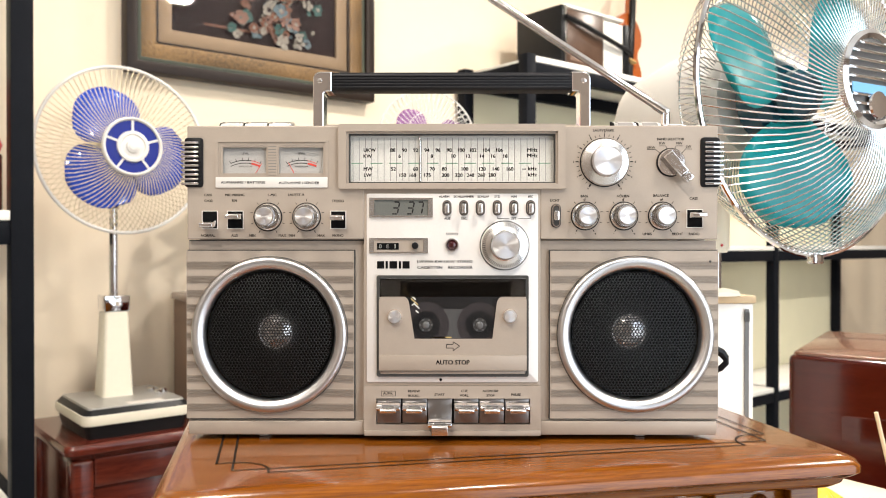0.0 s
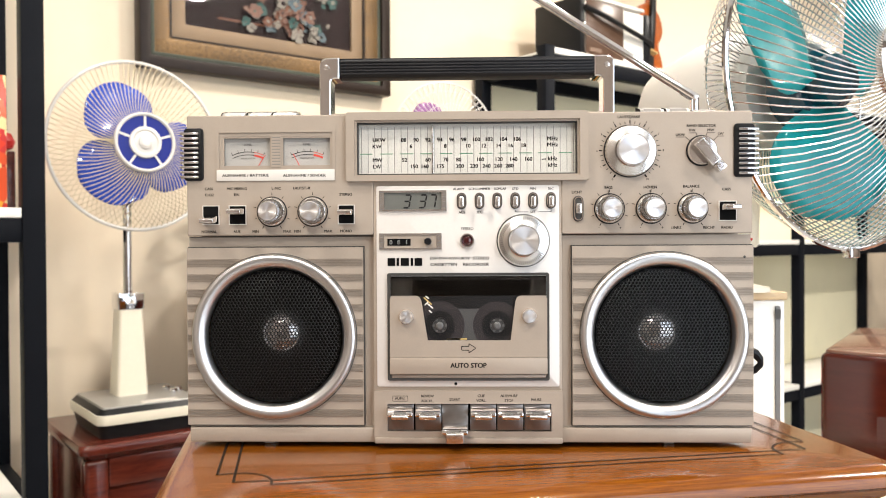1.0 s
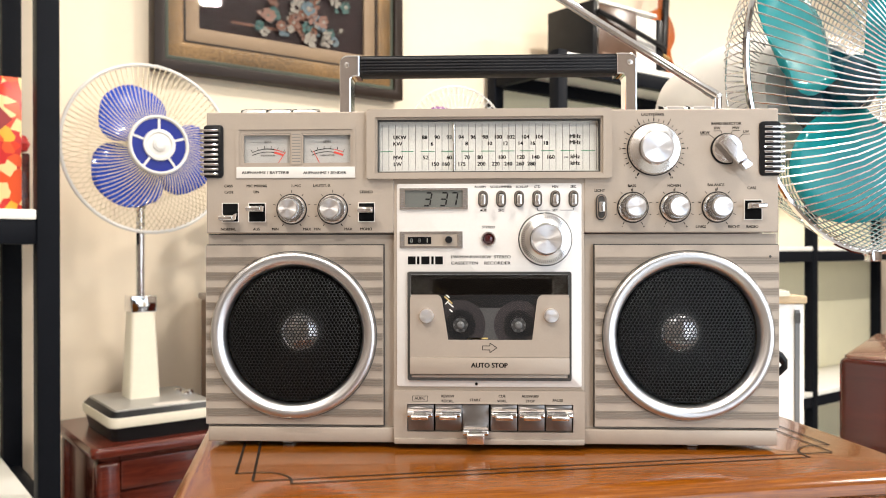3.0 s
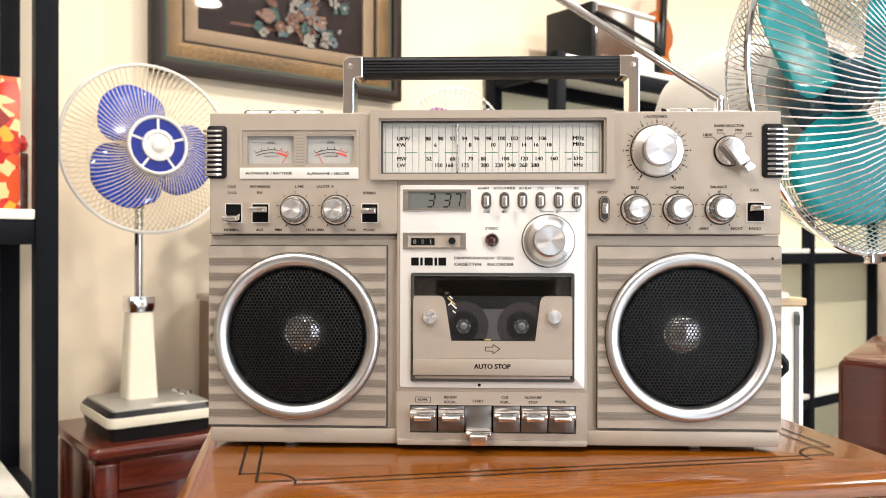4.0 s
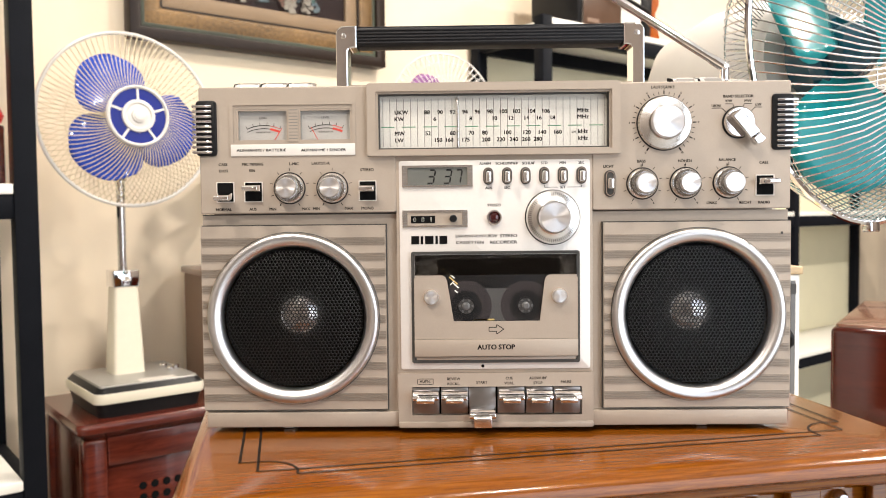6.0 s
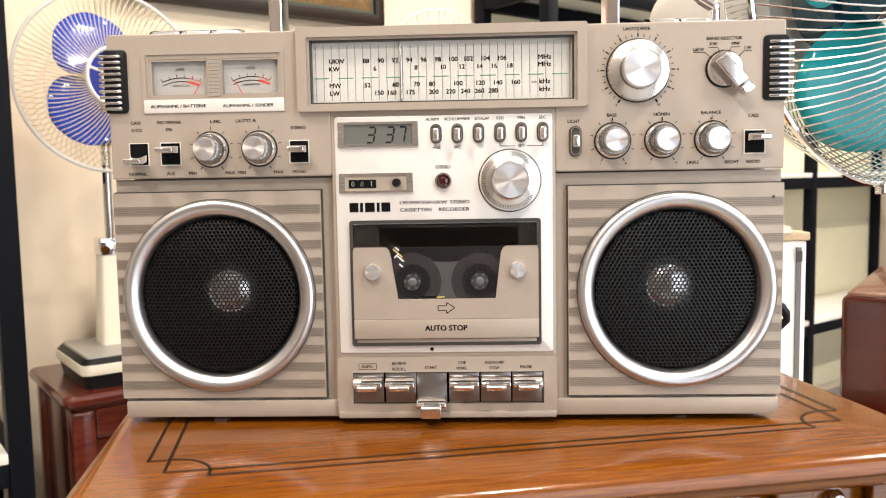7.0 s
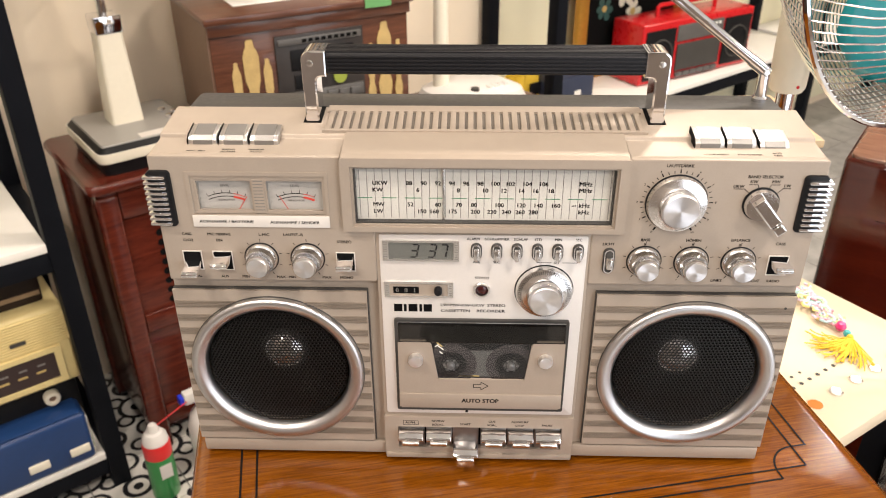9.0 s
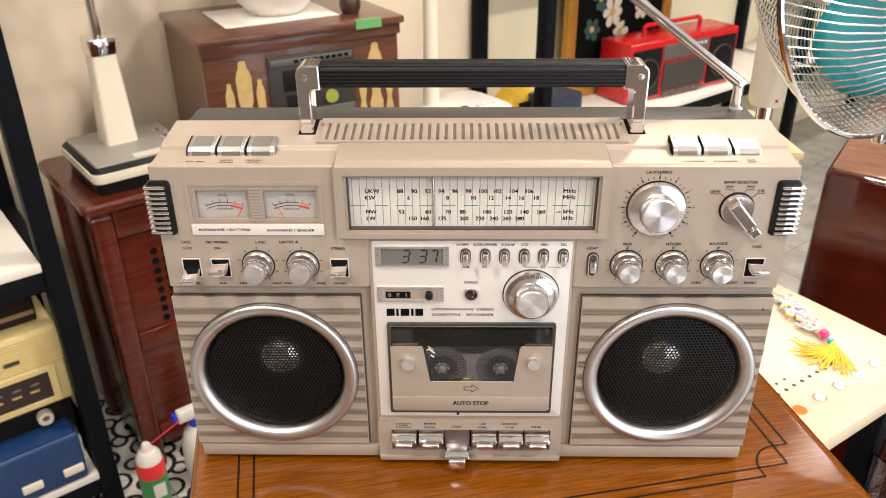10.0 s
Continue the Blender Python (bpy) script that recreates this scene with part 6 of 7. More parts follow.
for k in range(16):
    part("side_rib", boxed(0.152, 0.1575, -0.155, 0.09, 0.02 + 0.0105 * k, 0.025 + 0.0105 * k, 0.0008), M_YELLOW, creamr)
fr_ = part("dial_frame", frame_prism(bmesh.new(), [(-0.21, 0.012), (0.128, 0.012), (0.128, 0.106), (-0.21, 0.106)], [(-0.195, 0.024), (0.113, 0.024), (0.113, 0.094), (-0.195, 0.094)], -0.172, -0.160), M_YELLOW, creamr, smooth=0)
part("dial", boxed(-0.196, 0.114, -0.1675, -0.164, 0.023, 0.095), mat("dark_brown_dial", (0.035, 0.02, 0.02), 0.25), fr_, smooth=0)
for k in range(7):
    part("dial_mark", boxed(-0.16 + 0.038 * k, -0.14 + 0.038 * k, -0.1682, -0.1676, 0.05, 0.055), M_GOLD_PRINT, fr_, smooth=0)
    part("dial_mark", boxed(-0.155 + 0.038 * k, -0.138 + 0.038 * k, -0.1682, -0.1676, 0.068, 0.072), M_GREY_PRINT, fr_, smooth=0)
for x in (-0.05, 0.05):
    part("maker_mark", boxed(x - 0.016, x + 0.016, -0.1690, -0.1665, 0.135, 0.143), M_BACK, creamr, smooth=0)
# dark box that stands in for the shaded area under the shelf
shade_box = thing("shelf_shade_box", wall_pose(-0.32, 0.25, LS[2] + 0.406), "dark brown box added for the shaded area above the cream radio", "radio")
part("case", boxed(-0.2, 0.15, -0.14, 0.10, 0, 0.105, 0.006), M_FRAME_DARK, shade_box)
part("trim", boxed(-0.195, 0.145, -0.1425, -0.139, 0.02, 0.03), M_GOLD_LIGHT, shade_box, smooth=0)
bluep = thing("blue_cassette_player", wall_pose(-0.29, 0.435, LS[2]), "dark blue portable cassette player with silver keys", "cassette player")
part("case", boxed(-0.22, 0.125, -0.035, 0.045, 0, 0.135, 0.012, segs=3), M_NAVY, bluep)
part("top_plate", boxed(-0.21, 0.115, -0.028, 0.038, 0.1352, 0.139, 0.002), M_NAVY, bluep)
for x in (-0.14, -0.02, 0.07):
    part("silver_key", boxed(x, x + 0.045, -0.042, -0.0352, 0.03, 0.052, 0.003), M_CREAM, bluep)
part("chrome_corner", boxed(0.1205, 0.1275, -0.030, 0.040, 0.01, 0.125, 0.002), M_ALU, bluep)

# on the right rack
RZ0, RZ1, RZ2 = RS
acc = thing("accordion", wall_pose(1.765, 0.24, RZ0), "brown accordion with white bellows and black strap", "accordion")
part("treble_case", boxed(-0.17, 0.05, -0.11, 0.10, 0.003, 0.20, 0.008), mat("brown_pearl_case", (0.09, 0.05, 0.032), 0.3, 0, 30, 0.2), acc)
part("case_end", boxed(-0.185, -0.165, -0.115, 0.105, 0.0, 0.205, 0.006), M_BLACK, acc)
part("metal_edge", boxed(-0.164, -0.155, -0.114, -0.108, 0.0, 0.205, 0.001), M_CHROME, acc)
for k in range(9):
    part("bellows_fold", side_profile(0.052 + 0.0125 * k, 0.0625 + 0.0125 * k, [(-0.105, 0.004), (-0.105, 0.19), (0.095, 0.19), (0.095, 0.004)], 0.003), M_SHELF, acc)
part("bass_case", boxed(0.166, 0.20, -0.11, 0.10, 0.003, 0.195, 0.006), M_BLACK, acc)
part("top_trim", boxed(-0.16, 0.165, -0.108, 0.098, 0.2005, 0.212, 0.003), M_SHELF, acc)
part("strap", tube(bmesh.new(), [(-0.165, -0.118, 0.165), (-0.08, -0.128, 0.145), (0.05, -0.130, 0.115), (0.17, -0.120, 0.095), (0.20, -0.112, 0.09)], 0.009, 8), M_BLACK, acc)
part("maker_plate", boxed(-0.135, -0.075, -0.1125, -0.1105, 0.018, 0.032), M_WALNUT_SIDE, acc, smooth=0)
vio = thing("violin", wall_pose(2.09, 0.11, RZ0), "orange varnished violin leaning against the wall", "violin")
bmx = bmesh.new()
out = []
for k in range(48):
    t = k / 48 * 2 * math.pi
    z = 0.178 - 0.178 * math.cos(t)
    u_ = z / 0.356
    wv = 0.103 * math.sqrt(max(0.0, 1 - (2 * u_ - 1) ** 4)) * (1 - 0.16 * u_) * (1 - 0.36 * math.exp(-((u_ - 0.53) / 0.13) ** 2))
    out.append((wv if k <= 24 else -wv, z))
vb = part("body", prism(bmx, out, -0.035, 0.0, 0.004), M_VIOLIN, vio)
part("fingerboard", boxed(-0.014, 0.014, -0.052, -0.0352, 0.15, 0.45, 0.003), M_BLACK, vio)
part("tailpiece", boxed(-0.018, 0.018, -0.048, -0.0352, 0.02, 0.12, 0.003), M_BLACK, vio)
part("bridge", boxed(-0.022, 0.022, -0.062, -0.0352, 0.128, 0.134), M_CANE, vio)
part("neck", boxed(-0.012, 0.012, -0.034, -0.010, 0.352, 0.50, 0.004), M_VIOLIN, vio)
oriented(vb, pose(0, 0, 0))
vio.matrix_world = wall_pose(2.205, 0.115, RZ0 + 0.004) @ pose(0, 0, 0, -8, 14, 0)

deck = thing("tape_deck", wall_pose(1.70, 0.20, RZ1), "black and silver tape deck on a shelf", "tape deck")
part("case", boxed(-0.17, 0.20, -0.14, 0.13, 0.0, 0.21, 0.005), M_BLACK, deck)
part("front_panel", boxed(-0.165, 0.195, -0.146, -0.1402, 0.004, 0.085, 0.002), M_SILVERGREY, deck)
for k in range(5):
    part("knob", lathe(bmesh.new(), [(0.012, 0), (0.011, -0.012), (0, -0.013)], (-0.12 + 0.06 * k, -0.1462, 0.045), "Y", 16), M_BLACK, deck)
part("reel_window", boxed(-0.14, 0.02, -0.1445, -0.1402, 0.11, 0.19, 0.003), M_BACK, deck)
part("meter", boxed(0.05, 0.17, -0.1445, -0.1402, 0.12, 0.17, 0.003), M_METER, deck)
deck2 = thing("silver_radio", wall_pose(2.12, 0.20, RZ1), "silver grey radio on a shelf", "radio")
part("case", boxed(-0.15, 0.18, -0.12, 0.12, 0.0, 0.16, 0.006), M_SILVERGREY, deck2)
part("speaker_grille", boxed(-0.14, 0.02, -0.124, -0.1202, 0.02, 0.14, 0.003), M_BACK, deck2)
part("dial", boxed(0.03, 0.17, -0.124, -0.1202, 0.08, 0.14, 0.003), M_DIAL, deck2)

redb = thing("red_radio_recorder", wall_pose(2.22, 0.235, RZ2, -6), "red and black portable radio cassette recorder on a white shelf", "radio")
RBW = 0.29
part("body", boxed(-RBW, RBW, -0.08, 0.08, 0.004, 0.225, 0.008, segs=3), M_RED, redb)
for sx in (-1, 1):
    sp_ = part("speaker", boxed(min(sx * 0.275, sx * 0.13), max(sx * 0.275, sx * 0.13), -0.086, -0.0802, 0.02, 0.20, 0.004), M_BLACK, redb)
    part("speaker_ring", lathe(bmesh.new(), [(0.062, 0), (0.061, -0.004), (0.056, -0.004), (0.055, 0)], (sx * 0.2025, -0.0862, 0.105), "Y", 32), M_BACK, sp_)
part("tuner_panel", boxed(-0.12, 0.12, -0.086, -0.0802, 0.145, 0.205, 0.003), M_SILVERGREY, redb)
part("cassette_door", boxed(-0.115, 0.115, -0.087, -0.0802, 0.035, 0.135, 0.004), M_BACK, redb)
for k in range(6):
    part("key", boxed(-0.11 + 0.037 * k, -0.078 + 0.037 * k, -0.092, -0.0802, 0.012, 0.030, 0.002), M_SILVERGREY, redb)
for k in range(3):
    part("maker_mark", boxed(0.05 + 0.02 * k, 0.062 + 0.02 * k, -0.0872, -0.0862, 0.185, 0.195), M_WHITE_PRINT, redb, smooth=0)
part("handle", tube(bmesh.new(), [(-0.15, 0, 0.222), (-0.15, 0, 0.258), (-0.14, 0, 0.264), (0.14, 0, 0.264), (0.15, 0, 0.258), (0.15, 0, 0.222)], 0.008, 10), M_RED, redb)

gpic = thing("framed_picture", wall_pose(2.08, 0.075, RZ2 + 0.001), "gold-framed black picture with white flowers leaning on a shelf", "picture")
rect_frame(gpic, "gold_frame", -0.30, 0.30, 0, 0.56, 0.05, -0.03, -0.002, mat("orange_gold_frame", (0.52, 0.26, 0.04), 0.35, 0.4, 120, 0.2), 0.006)
part("canvas", boxed(-0.255, 0.255, -0.016, -0.006, 0.045, 0.515), M_MATT, gpic, smooth=0)
M_PETALW = mat("white_shell_petal", (0.72, 0.70, 0.58), 0.5)
for i, (x, z, r) in enumerate(((-0.12, 0.36, 0.05), (-0.05, 0.30, 0.06), (0.05, 0.38, 0.055), (-0.16, 0.25, 0.045), (0.0, 0.22, 0.05), (0.12, 0.30, 0.05))):
    blossom(gpic, x, -0.0165, z, r, 6, M_PETALW if i % 3 else PETALS[2], 40 + i, M_GOLD_PRINT)

navy = thing("dark_blue_box", wall_pose(1.55, 0.27, RZ2), "dark blue box on a white shelf", "box")
part("carton", boxed(-0.07, 0.08, -0.06, 0.05, 0.0, 0.125, 0.002), mat("dark_blue_card", (0.03, 0.04, 0.075), 0.5, 0, 40, 0.1), navy)
part("label", boxed(-0.01, 0.02, -0.0615, -0.0602, 0.03, 0.08), M_SHELF, navy, smooth=0)
ytray = thing("yellow_toy", wall_pose(1.475, 0.17, RZ2), "bright yellow plastic toy on a white shelf", "toy")
part("toy_body", taper_slab(bmesh.new(), [(-0.07, 0.06, -0.05, 0.05, 0), (-0.08, 0.07, -0.055, 0.055, 0.09), (-0.05, 0.04, -0.035, 0.035, 0.135)], 0.02), M_BRIGHTYELLOW, ytray)
part("toy_window", boxed(-0.04, 0.03, -0.062, -0.052, 0.06, 0.10, 0.003), M_BLACK, ytray)

# ---- right foreground: big fan on a white stand, board, glossy radio ----
BOARD_Z = -0.161
BOARD = pose(0.422, 0.282, BOARD_Z, 0, 0, 35.0)
board = thing("cream_board_table", BOARD, "cream board table top with punched holes and chrome studs", "table")
part("board_top", boxed(-0.18, 0.19, -0.049, 0.452, -0.022, 0.0, 0.003), M_BOARD, board)
for x in (-0.15, 0.14):
    for y in (-0.02, 0.40):
        part("leg", boxed(x, x + 0.035, y, y + 0.035, FLOOR_Z - BOARD_Z, -0.0225, 0.003), M_STEEL, board)
for i in range(4):
    part("chrome_stud", lathe(bmesh.new(), [(0.0080, 0.0), (0.0078, 0.0022), (0.0068, 0.0030), (0.0060, 0.0024), (0, 0.0024)], (0.039 * i, 0, 0), "Z", 20), M_ALU, board)
for i in range(9):
    part("peg_hole", lathe(bmesh.new(), [(0.0028, 0.0006), (0, 0.0006)], (-0.035 + 0.0155 * i, 0.032, 0), "Z", 8), M_BACK, board, smooth=0)
for i in range(4):
    part("peg_hole", lathe(bmesh.new(), [(0.0022, 0.0006), (0, 0.0006)], (-0.050 + 0.0155 * i, 0.046, 0), "Z", 8), M_BACK, board, smooth=0)
part("orange_spot", lathe(bmesh.new(), [(0.0085, 0.0006), (0, 0.0006)], (-0.039, 0, 0), "Z", 18), M_ORANGE, board, smooth=0)

tass = thing("tassel_charm", pose(0.474, 0.404, BOARD_Z + 0.001), "yellow tassel charm with beads and pastel woven band", "charm")
rng = random.Random(3)
for i in range(64):
    # the threads leave the knot towards the front and fall apart in curves
    a = radians(rng.uniform(200, 290))
    bend = rng.uniform(-1.7, 0.2)
    L_ = rng.uniform(0.034, 0.062)
    p = Vector((0.003, -0.024, 0.006))
    pts = [p.copy()]
    for k in range(6):
        a += bend / 6
        p = p + Vector((math.cos(a), math.sin(a), 0)) * L_ / 6
        p.z = max(0.0012, 0.006 - 0.001 * k) + rng.uniform(0.0, 0.0022)
        pts.append(p.copy())
    part("thread", tube(bmesh.new(), pts, 0.0008, 5), M_BRIGHTYELLOW, tass)
for p, q, m_ in (((0.0, 0.0, 0.008), 0.0072, M_PINK), ((0.003, -0.013, 0.006), 0.0052, M_CYAN), ((0.003, -0.022, 0.006), 0.0045, M_BRIGHTYELLOW)):
    part("bead", lathe(bmesh.new(), [(0, -q), (q * 0.7, -q * 0.7), (q, 0), (q * 0.7, q * 0.7), (0, q)], p, "Z", 14), m_, tass)
PASTELS = (M_LILAC, M_PALEPINK, M_PALEGREEN, M_PALEYELLOW, M_LILAC, M_PALEBLUE)
for i in range(44):
    t = i / 43
    c = Vector((-0.003 - 0.019 * t, 0.012 + 0.090 * t, 0.004)) + Vector((rng.uniform(-0.011, 0.011), rng.uniform(-0.004, 0.004), 0))
    a = rng.uniform(0, 6.28)
    part("woven_thread", tube(bmesh.new(), [c + Vector((0.008 * math.cos(a + k), 0.008 * math.sin(a + k), 0.001 * k)) for k in range(5)], 0.0019, 5), PASTELS[i % 6], tass)

stand = thing("white_stand", pose(0.412, 0.447, BOARD_Z + 0.0005, 0, 0, 4), "white box stand with a pale wooden top edge", "stand")
SH = 0.087 - BOARD_Z
part("box", boxed(-0.15, 0.0, 0.0, 0.16, 0.0, SH - 0.0105, 0.002), M_SHELF, stand)
part("wooden_top", boxed(-0.153, 0.003, -0.003, 0.163, SH - 0.010, SH, 0.002), mat("pale_wood_edge", (0.62, 0.46, 0.27), 0.5, 0, 60, 0.1), stand)
part("side_strip", boxed(-0.013, -0.007, -0.0022, -0.0004, 0.02, SH - 0.018), M_SILVERGREY, stand, smooth=0)
part("strip_clip", boxed(-0.0135, -0.0065, -0.0032, -0.0023, SH - 0.035, SH - 0.022), M_BACK, stand, smooth=0)

bfan = thing("table_fan", pose(0.360, 0.455, BOARD_Z + SH + 0.001), "large chrome-caged fan with teal blades and cream housing", "fan", "table fans")
part("foot", lathe(bmesh.new(), [(0, 0), (0.035, 0), (0.034, 0.006), (0.014, 0.010)], (0, 0, 0), "Z", 28), M_CREAM, bfan)
part("pole", lathe(bmesh.new(), [(0.0105, 0.009), (0.0105, 0.075)], (0, 0, 0), "Z", 20), M_CHROME, bfan)
part("neck", lathe(bmesh.new(), [(0, 0.058), (0.018, 0.058), (0.021, 0.064), (0.022, 0.15), (0.026, 0.19), (0, 0.20)], (0, 0, 0), "Z", 24), M_CREAM, bfan)
part("red_dot", lathe(bmesh.new(), [(0.002, -0.0225), (0, -0.024)], (0.004, 0, 0.068), "Y", 8), M_RED, bfan)
FAN_DIR = math.degrees(math.atan2(0.5, 0.866))


def chrome_cap(head, y, r):
    part("cap_ring", lathe(bmesh.new(), [(r * 1.05, y + 0.004), (r * 1.04, y - 0.003), (r * 0.95, y - 0.006), (r * 0.86, y - 0.003)], (0, 0, 0), "Y", 48), M_CHROME, head)
    cp = part("cap_plate", lathe(bmesh.new(), [(r * 0.88, y + 0.001), (r * 0.86, y - 0.002), (0, y - 0.003)], (0, 0, 0), "Y", 32), M_SILVERGREY, head)
    for k in range(9):
        z = r * (-0.72 + 0.18 * k)
        w = math.sqrt(max(0.0, (0.86 * r) ** 2 - z * z))
        part("cap_louvre", boxed(-w, w, y - 0.006, y - 0.0025, z - 0.0018, z + 0.0018, 0.0006), M_CHROME, cp)
    part("blue_band", boxed(-r * 0.85, r * 0.85, y - 0.0075, y - 0.0062, -r * 0.34, -r * 0.14), mat("sky_blue_band", (0.18, 0.42, 0.70), 0.3), cp, smooth=0)
    part("badge", lathe(bmesh.new(), [(r * 0.3, y - 0.0062), (r * 0.28, y - 0.009), (0, y - 0.0095)], (0, 0, -r * 0.55), "Y", 20), M_CHROME, cp)


TEAL_BLADES = [dict(r0=0.03, r1=0.168, a_mid=a, a_half=34, twist=-0.030, sweep=8) for a in (148, 264, 36)]
bh = fan_head(bfan, pose(0.092, -0.093, 0.259, -1.5, 0, FAN_DIR), 0.202, M_TEAL, M_TEAL_DEEP, M_WIRE_CHROME, M_CHROME, 116, 36, chrome_cap, 0.0009, TEAL_BLADES, 0.078, 0.098, M_WHITEPL, 0.33, 0.088, 0.056, 0.0036, ())
for ch in bh.children:
    if ch.name.startswith("blade"):
        ch.matrix_local = pose(0, 0.026, 0) @ ch.matrix_local
part("shaft_cover", lathe(bmesh.new(), [(0.0, 0.03), (0.042, 0.034), (0.052, 0.045), (0.052, 0.074), (0.0, 0.0755)], (0, 0, 0), "Y", 32), M_TEAL_DEEP, bh, "dark blue cover round the fan shaft")
clp = part("cage_clip", boxed(-0.009, 0.009, -0.006, 0.006, -0.214, -0.202, 0.002), M_CHROME, bh)

gr = thing("glossy_radio", pose(0.543, 0.645, FLOOR_Z, 0, 0, -33), "glossy dark red-brown wooden radio gramophone case", "radio")
gh = -0.015 - FLOOR_Z
bmx = bmesh.new()
GR_OUT = [(0.0, 0.012), (0.004, 0.004), (0.012, 0.0)] + [(0.05 + 0.45 * k / 10, -0.020 * math.sin(math.pi * k / 10)) for k in range(11)] + [(0.52, 0.01), (0.52, 0.38), (0.0, 0.38)]


def upright_block(outline, z0, z1, bevel):
    bmx = bmesh.new()
    A = [bmx.verts.new((x, y, z0)) for x, y in outline]
    B = [bmx.verts.new((x, y, z1)) for x, y in outline]
    n = len(outline)
    bmx.faces.new(A[::-1])
    tp = bmx.faces.new(B)
    for i in range(n):
        j = (i + 1) % n
        bmx.faces.new((A[i], A[j], B[j], B[i]))
    bmesh.ops.recalc_face_normals(bmx, faces=bmx.faces)
    if bevel:
        bmesh.ops.bevel(bmx, geom=list(tp.edges), offset=bevel, segments=4, affect="EDGES", profile=0.5)
    return bmx


M_GLOSSRED = wood("glossy_rosewood", (0.050, 0.006, 0.003), (0.070, 0.009, 0.004), 1.4, 0.10, 0.0, 0, 5)
M_GLOSSTOP = wood("paler_rosewood_top", (0.15, 0.062, 0.036), (0.22, 0.10, 0.06), 1.4, 0.22, 0.5, 0, 8)
part("case", upright_block(GR_OUT, 0.0, gh - 0.004, 0.010), M_GLOSSRED, gr)
part("top_board", upright_block([(x + (0.006 if x < 0.2 else -0.004), y + (0.006 if y < 0.2 else -0.004)) for x, y in GR_OUT], gh - 0.0045, gh, 0.002), M_GLOSSTOP, gr)
part("front_arch", upright_block([(0.06 + 0.40 * k / 10, -0.024 * math.sin(math.pi * k / 10) - 0.0005) for k in range(11)] + [(0.46, 0.0), (0.06, 0.0)], gh - 0.50, gh - 0.09, 0.004), M_GLOSSRED, gr)
stick = thing("wooden_stick", pose(0.500, 0.30, BOARD_Z), "thin pale wooden stick standing up from the board", "stick")
part("rod", tube(bmesh.new(), [(0.0285, 0, 0.0), (0.0, 0, 0.121)], 0.0024, 8), mat("pale_bamboo", (0.72, 0.56, 0.36), 0.6, 0, 60, 0.1), stick)
stool = thing("low_stool", wall_pose(0.49, 1.96, FLOOR_Z), "dark red wooden stool beside the table", "stool")
part("seat", boxed(-0.12, 0.28, -0.14, 0.09, 0.60, 0.64, 0.006), M_REDWOOD, stool)
for x in (-0.10, 0.24):
    for y in (-0.12, 0.05):
        part("leg", boxed(x, x + 0.03, y, y + 0.03, 0, 0.5995, 0.003), M_REDWOOD, stool)
gl_ = thing("glass_tumbler", wall_pose(0.575, 1.865, FLOOR_Z + 0.6405), "clear glass block tumbler on a stool", "glass")
M_GLASSB = mat("clear_glass", (0.95, 0.96, 0.95), 0.03)
M_GLASSB.node_tree.nodes["Principled BSDF"].inputs["Transmission Weight"].default_value = 1.0
part("glass_body", lathe(bmesh.new(), [(0, 0), (0.034, 0), (0.037, 0.11), (0.034, 0.11), (0.031, 0.012), (0, 0.012)], (0, 0, 0), "Z", 8), M_GLASSB, gl_, smooth=0)

# ---- floor: spray can, spray bottle, patterned tiles ----
can = thing("spray_can", wall_pose(-0.050, 0.560, FLOOR_Z), "green spray can with red band, white cap and red tube", "spray can")
part("can_body", lathe(bmesh.new(), [(0, 0), (0.031, 0), (0.0325, 0.004), (0.0325, 0.125)], (0, 0, 0), "Z", 28), M_CANGREEN, can)
part("can_band", lathe(bmesh.new(), [(0.0325, 0.1252), (0.0325, 0.160), (0.030, 0.165)], (0, 0, 0), "Z", 28), M_CANRED, can)
part("label", boxed(-0.012, 0.016, -0.0335, -0.0322, 0.07, 0.11), M_WHITEPL, can, smooth=0)
part("shoulder", lathe(bmesh.new(), [(0.030, 0.1648), (0.0285, 0.180), (0.020, 0.192), (0.0125, 0.194)], (0, 0, 0), "Z", 28), M_WHITEPL, can)
part("cap", lathe(bmesh.new(), [(0.0125, 0.1935), (0.0115, 0.208), (0.008, 0.214), (0, 0.2145)], (0, 0, 0), "Z", 20), M_WHITEPL, can)
part("straw", tube(bmesh.new(), [(0.008, 0, 0.205), (0.10, 0.02, 0.222)], 0.0015, 6), M_CANRED, can)
bot = thing("spray_bottle", wall_pose(0.085, 0.53, FLOOR_Z), "white spray bottle with a blue trigger on the floor", "bottle")
part("bottle_body", lathe(bmesh.new(), [(0, 0), (0.042, 0), (0.045, 0.006), (0.045, 0.13), (0.034, 0.165), (0.016, 0.185), (0.015, 0.20)], (0, 0, 0), "Z", 28), M_WHITEPL, bot)
part("collar", lathe(bmesh.new(), [(0.0185, 0.185), (0.0185, 0.207), (0, 0.208)], (0, 0, 0), "Z", 20), M_BOTTLEBLUE, bot)
part("spray_head", boxed(-0.045, 0.026, -0.012, 0.012, 0.207, 0.240, 0.005), M_WHITEPL, bot)
part("trigger", side_profile(-0.006, 0.006, [(-0.02, 0.205), (-0.03, 0.16), (-0.024, 0.16), (-0.012, 0.207)]), M_BOTTLEBLUE, bot, smooth=0)
part("nozzle", boxed(-0.056, -0.0452, -0.010, 0.010, 0.212, 0.234, 0.002), M_BOTTLEBLUE, bot)

m_tile = bpy.data.materials.new("patterned_tile")
m_tile.use_nodes = True
tn = m_tile.node_tree
tb = tn.nodes["Principled BSDF"]
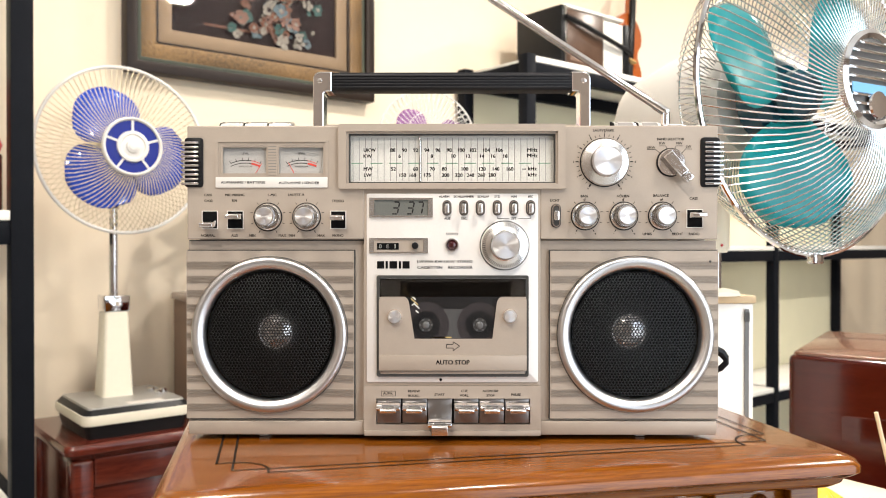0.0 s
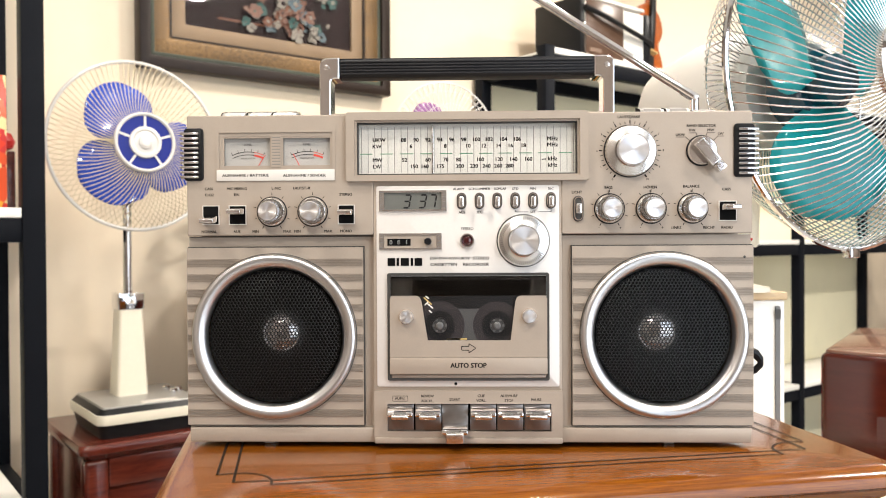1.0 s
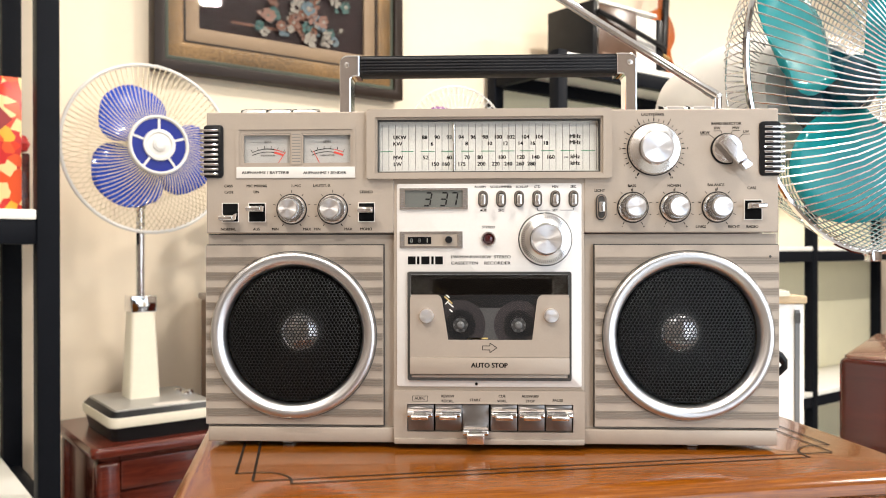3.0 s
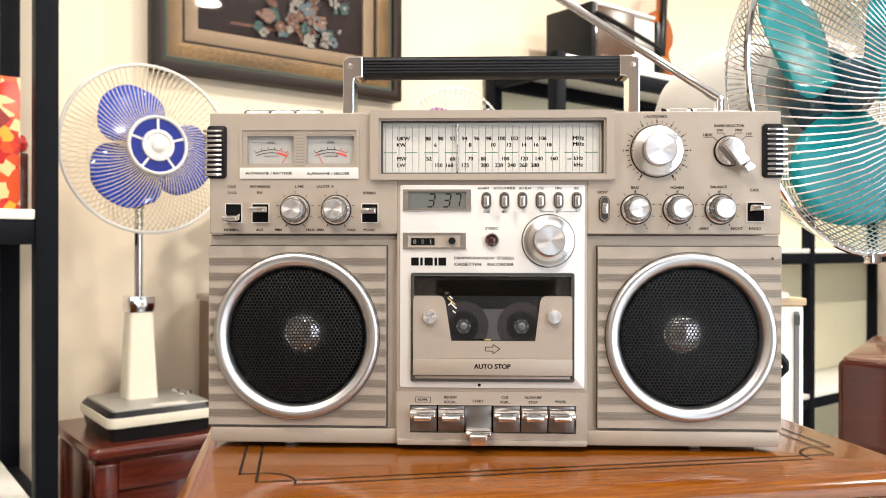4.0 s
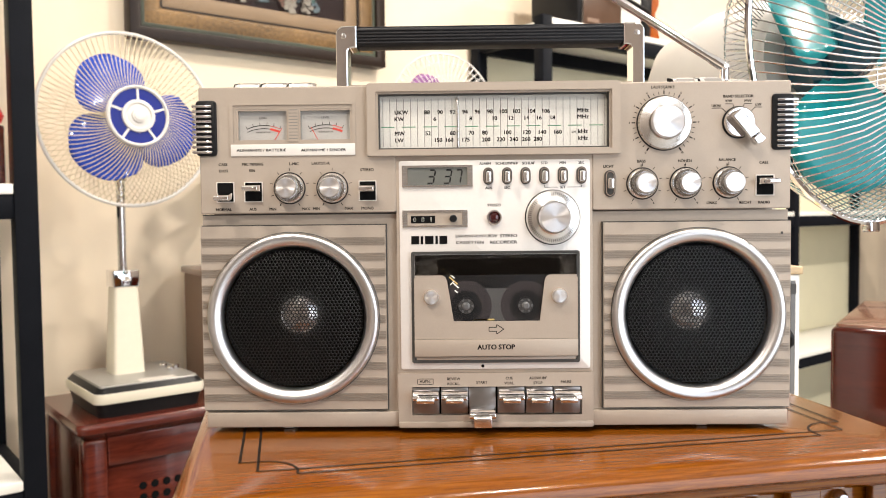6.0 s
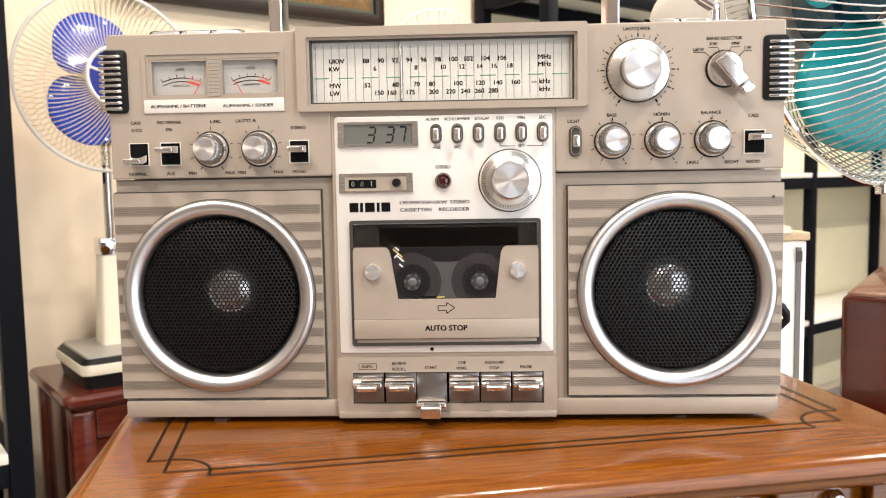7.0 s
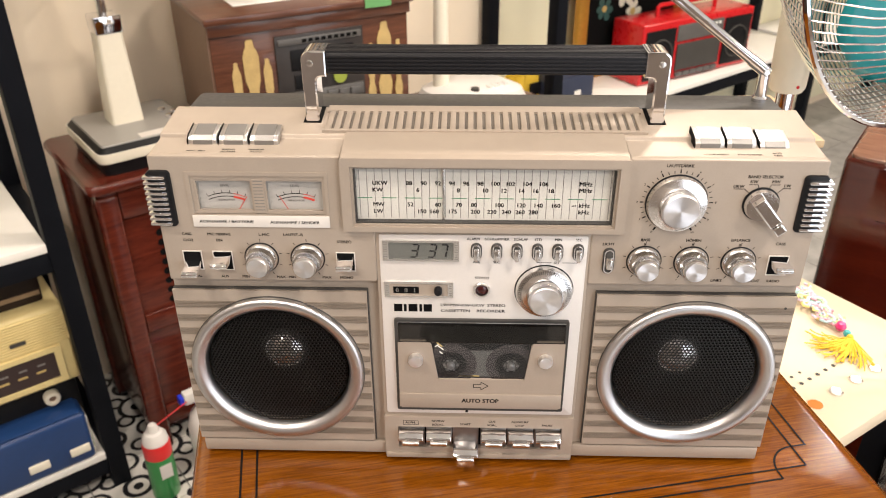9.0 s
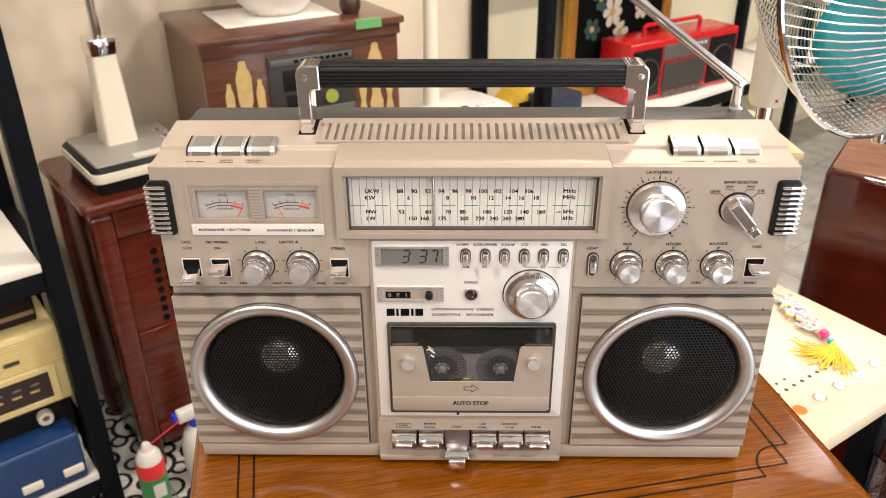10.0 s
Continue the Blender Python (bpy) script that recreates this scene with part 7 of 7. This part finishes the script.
tb.inputs["Roughness"].default_value = 0.25
ttc = tn.nodes.new("ShaderNodeTexCoord")


def tmath(op, a, b=None):
    n = tn.nodes.new("ShaderNodeMath")
    n.operation = op
    for i, v in enumerate((a, b)):
        if v is None:
            continue
        if isinstance(v, (int, float)):
            n.inputs[i].default_value = v
        else:
            tn.links.new(v, n.inputs[i])
    return n.outputs[0]


sx = tn.nodes.new("ShaderNodeSeparateXYZ")
tn.links.new(ttc.outputs["Object"], sx.inputs[0])
X_, Y_ = sx.outputs[0], sx.outputs[1]
ax, ay = tmath("ABSOLUTE", X_), tmath("ABSOLUTE", Y_)


def ring_mask(cx, cy, r, w):
    dx, dy = tmath("SUBTRACT", ax, cx), tmath("SUBTRACT", ay, cy)
    d = tmath("SQRT", tmath("ADD", tmath("MULTIPLY", dx, dx), tmath("MULTIPLY", dy, dy)))
    return tmath("LESS_THAN", tmath("ABSOLUTE", tmath("SUBTRACT", d, r)), w)


mask = ring_mask(0.0, 0.0, 0.032, 0.006)
for args in ((0.10, 0.10, 0.045, 0.006), (0.10, 0.0, 0.030, 0.005), (0.0, 0.10, 0.030, 0.005), (0.055, 0.055, 0.020, 0.005), (0.10, 0.10, 0.008, 0.008), (0.0, 0.0, 0.004, 0.008)):
    mask = tmath("MAXIMUM", mask, ring_mask(*args))
tmx = tn.nodes.new("ShaderNodeMix")
tmx.data_type = "RGBA"
tn.links.new(mask, tmx.inputs["Factor"])
tmx.inputs["A"].default_value = (0.62, 0.60, 0.56, 1)
tmx.inputs["B"].default_value = (0.02, 0.02, 0.022, 1)
tn.links.new(tmx.outputs["Result"], tb.inputs["Base Color"])
tile_me = finish(boxed(-0.0985, 0.0985, -0.0985, 0.0985, 0, 0.006, 0.0012, segs=1), "tile", m_tile)
floor_ob = bpy.data.objects["floor"]
for i in range(-4, 4):
    for j in range(0, 12):
        o = new("tile", tile_me)
        o.parent = floor_ob
        o.matrix_local = pose(-0.2 + 0.2 * i + 0.1, -0.1 - 0.2 * j, FLOOR_Z - 0.0062)
restv, restf = [], []
for i in range(-11, 26):
    for j in range(0, 23):
        if -4 <= i < 4 and j < 12:
            continue
        x, y = -0.1 + 0.2 * i, -0.1 - 0.2 * j
        k = len(restv)
        for z in (FLOOR_Z - 0.0062, FLOOR_Z - 0.0002):
            restv += [(x - 0.0985, y - 0.0985, z), (x + 0.0985, y - 0.0985, z), (x + 0.0985, y + 0.0985, z), (x - 0.0985, y + 0.0985, z)]
        restf += [(k + 4, k + 5, k + 6, k + 7), (k, k + 1, k + 5, k + 4), (k + 1, k + 2, k + 6, k + 5), (k + 2, k + 3, k + 7, k + 6), (k + 3, k, k + 4, k + 7)]
rest = bpy.data.meshes.new("floor_tiles")
rest.from_pydata(restv, [], restf)
rest.materials.append(mat("plain_far_tile", (0.34, 0.33, 0.31), 0.3, 0, 14, 0.5))
ro = new("floor_tiles", rest)
ro.parent = floor_ob
tagged(ro, "black and white patterned floor tiles", kind="stuff")
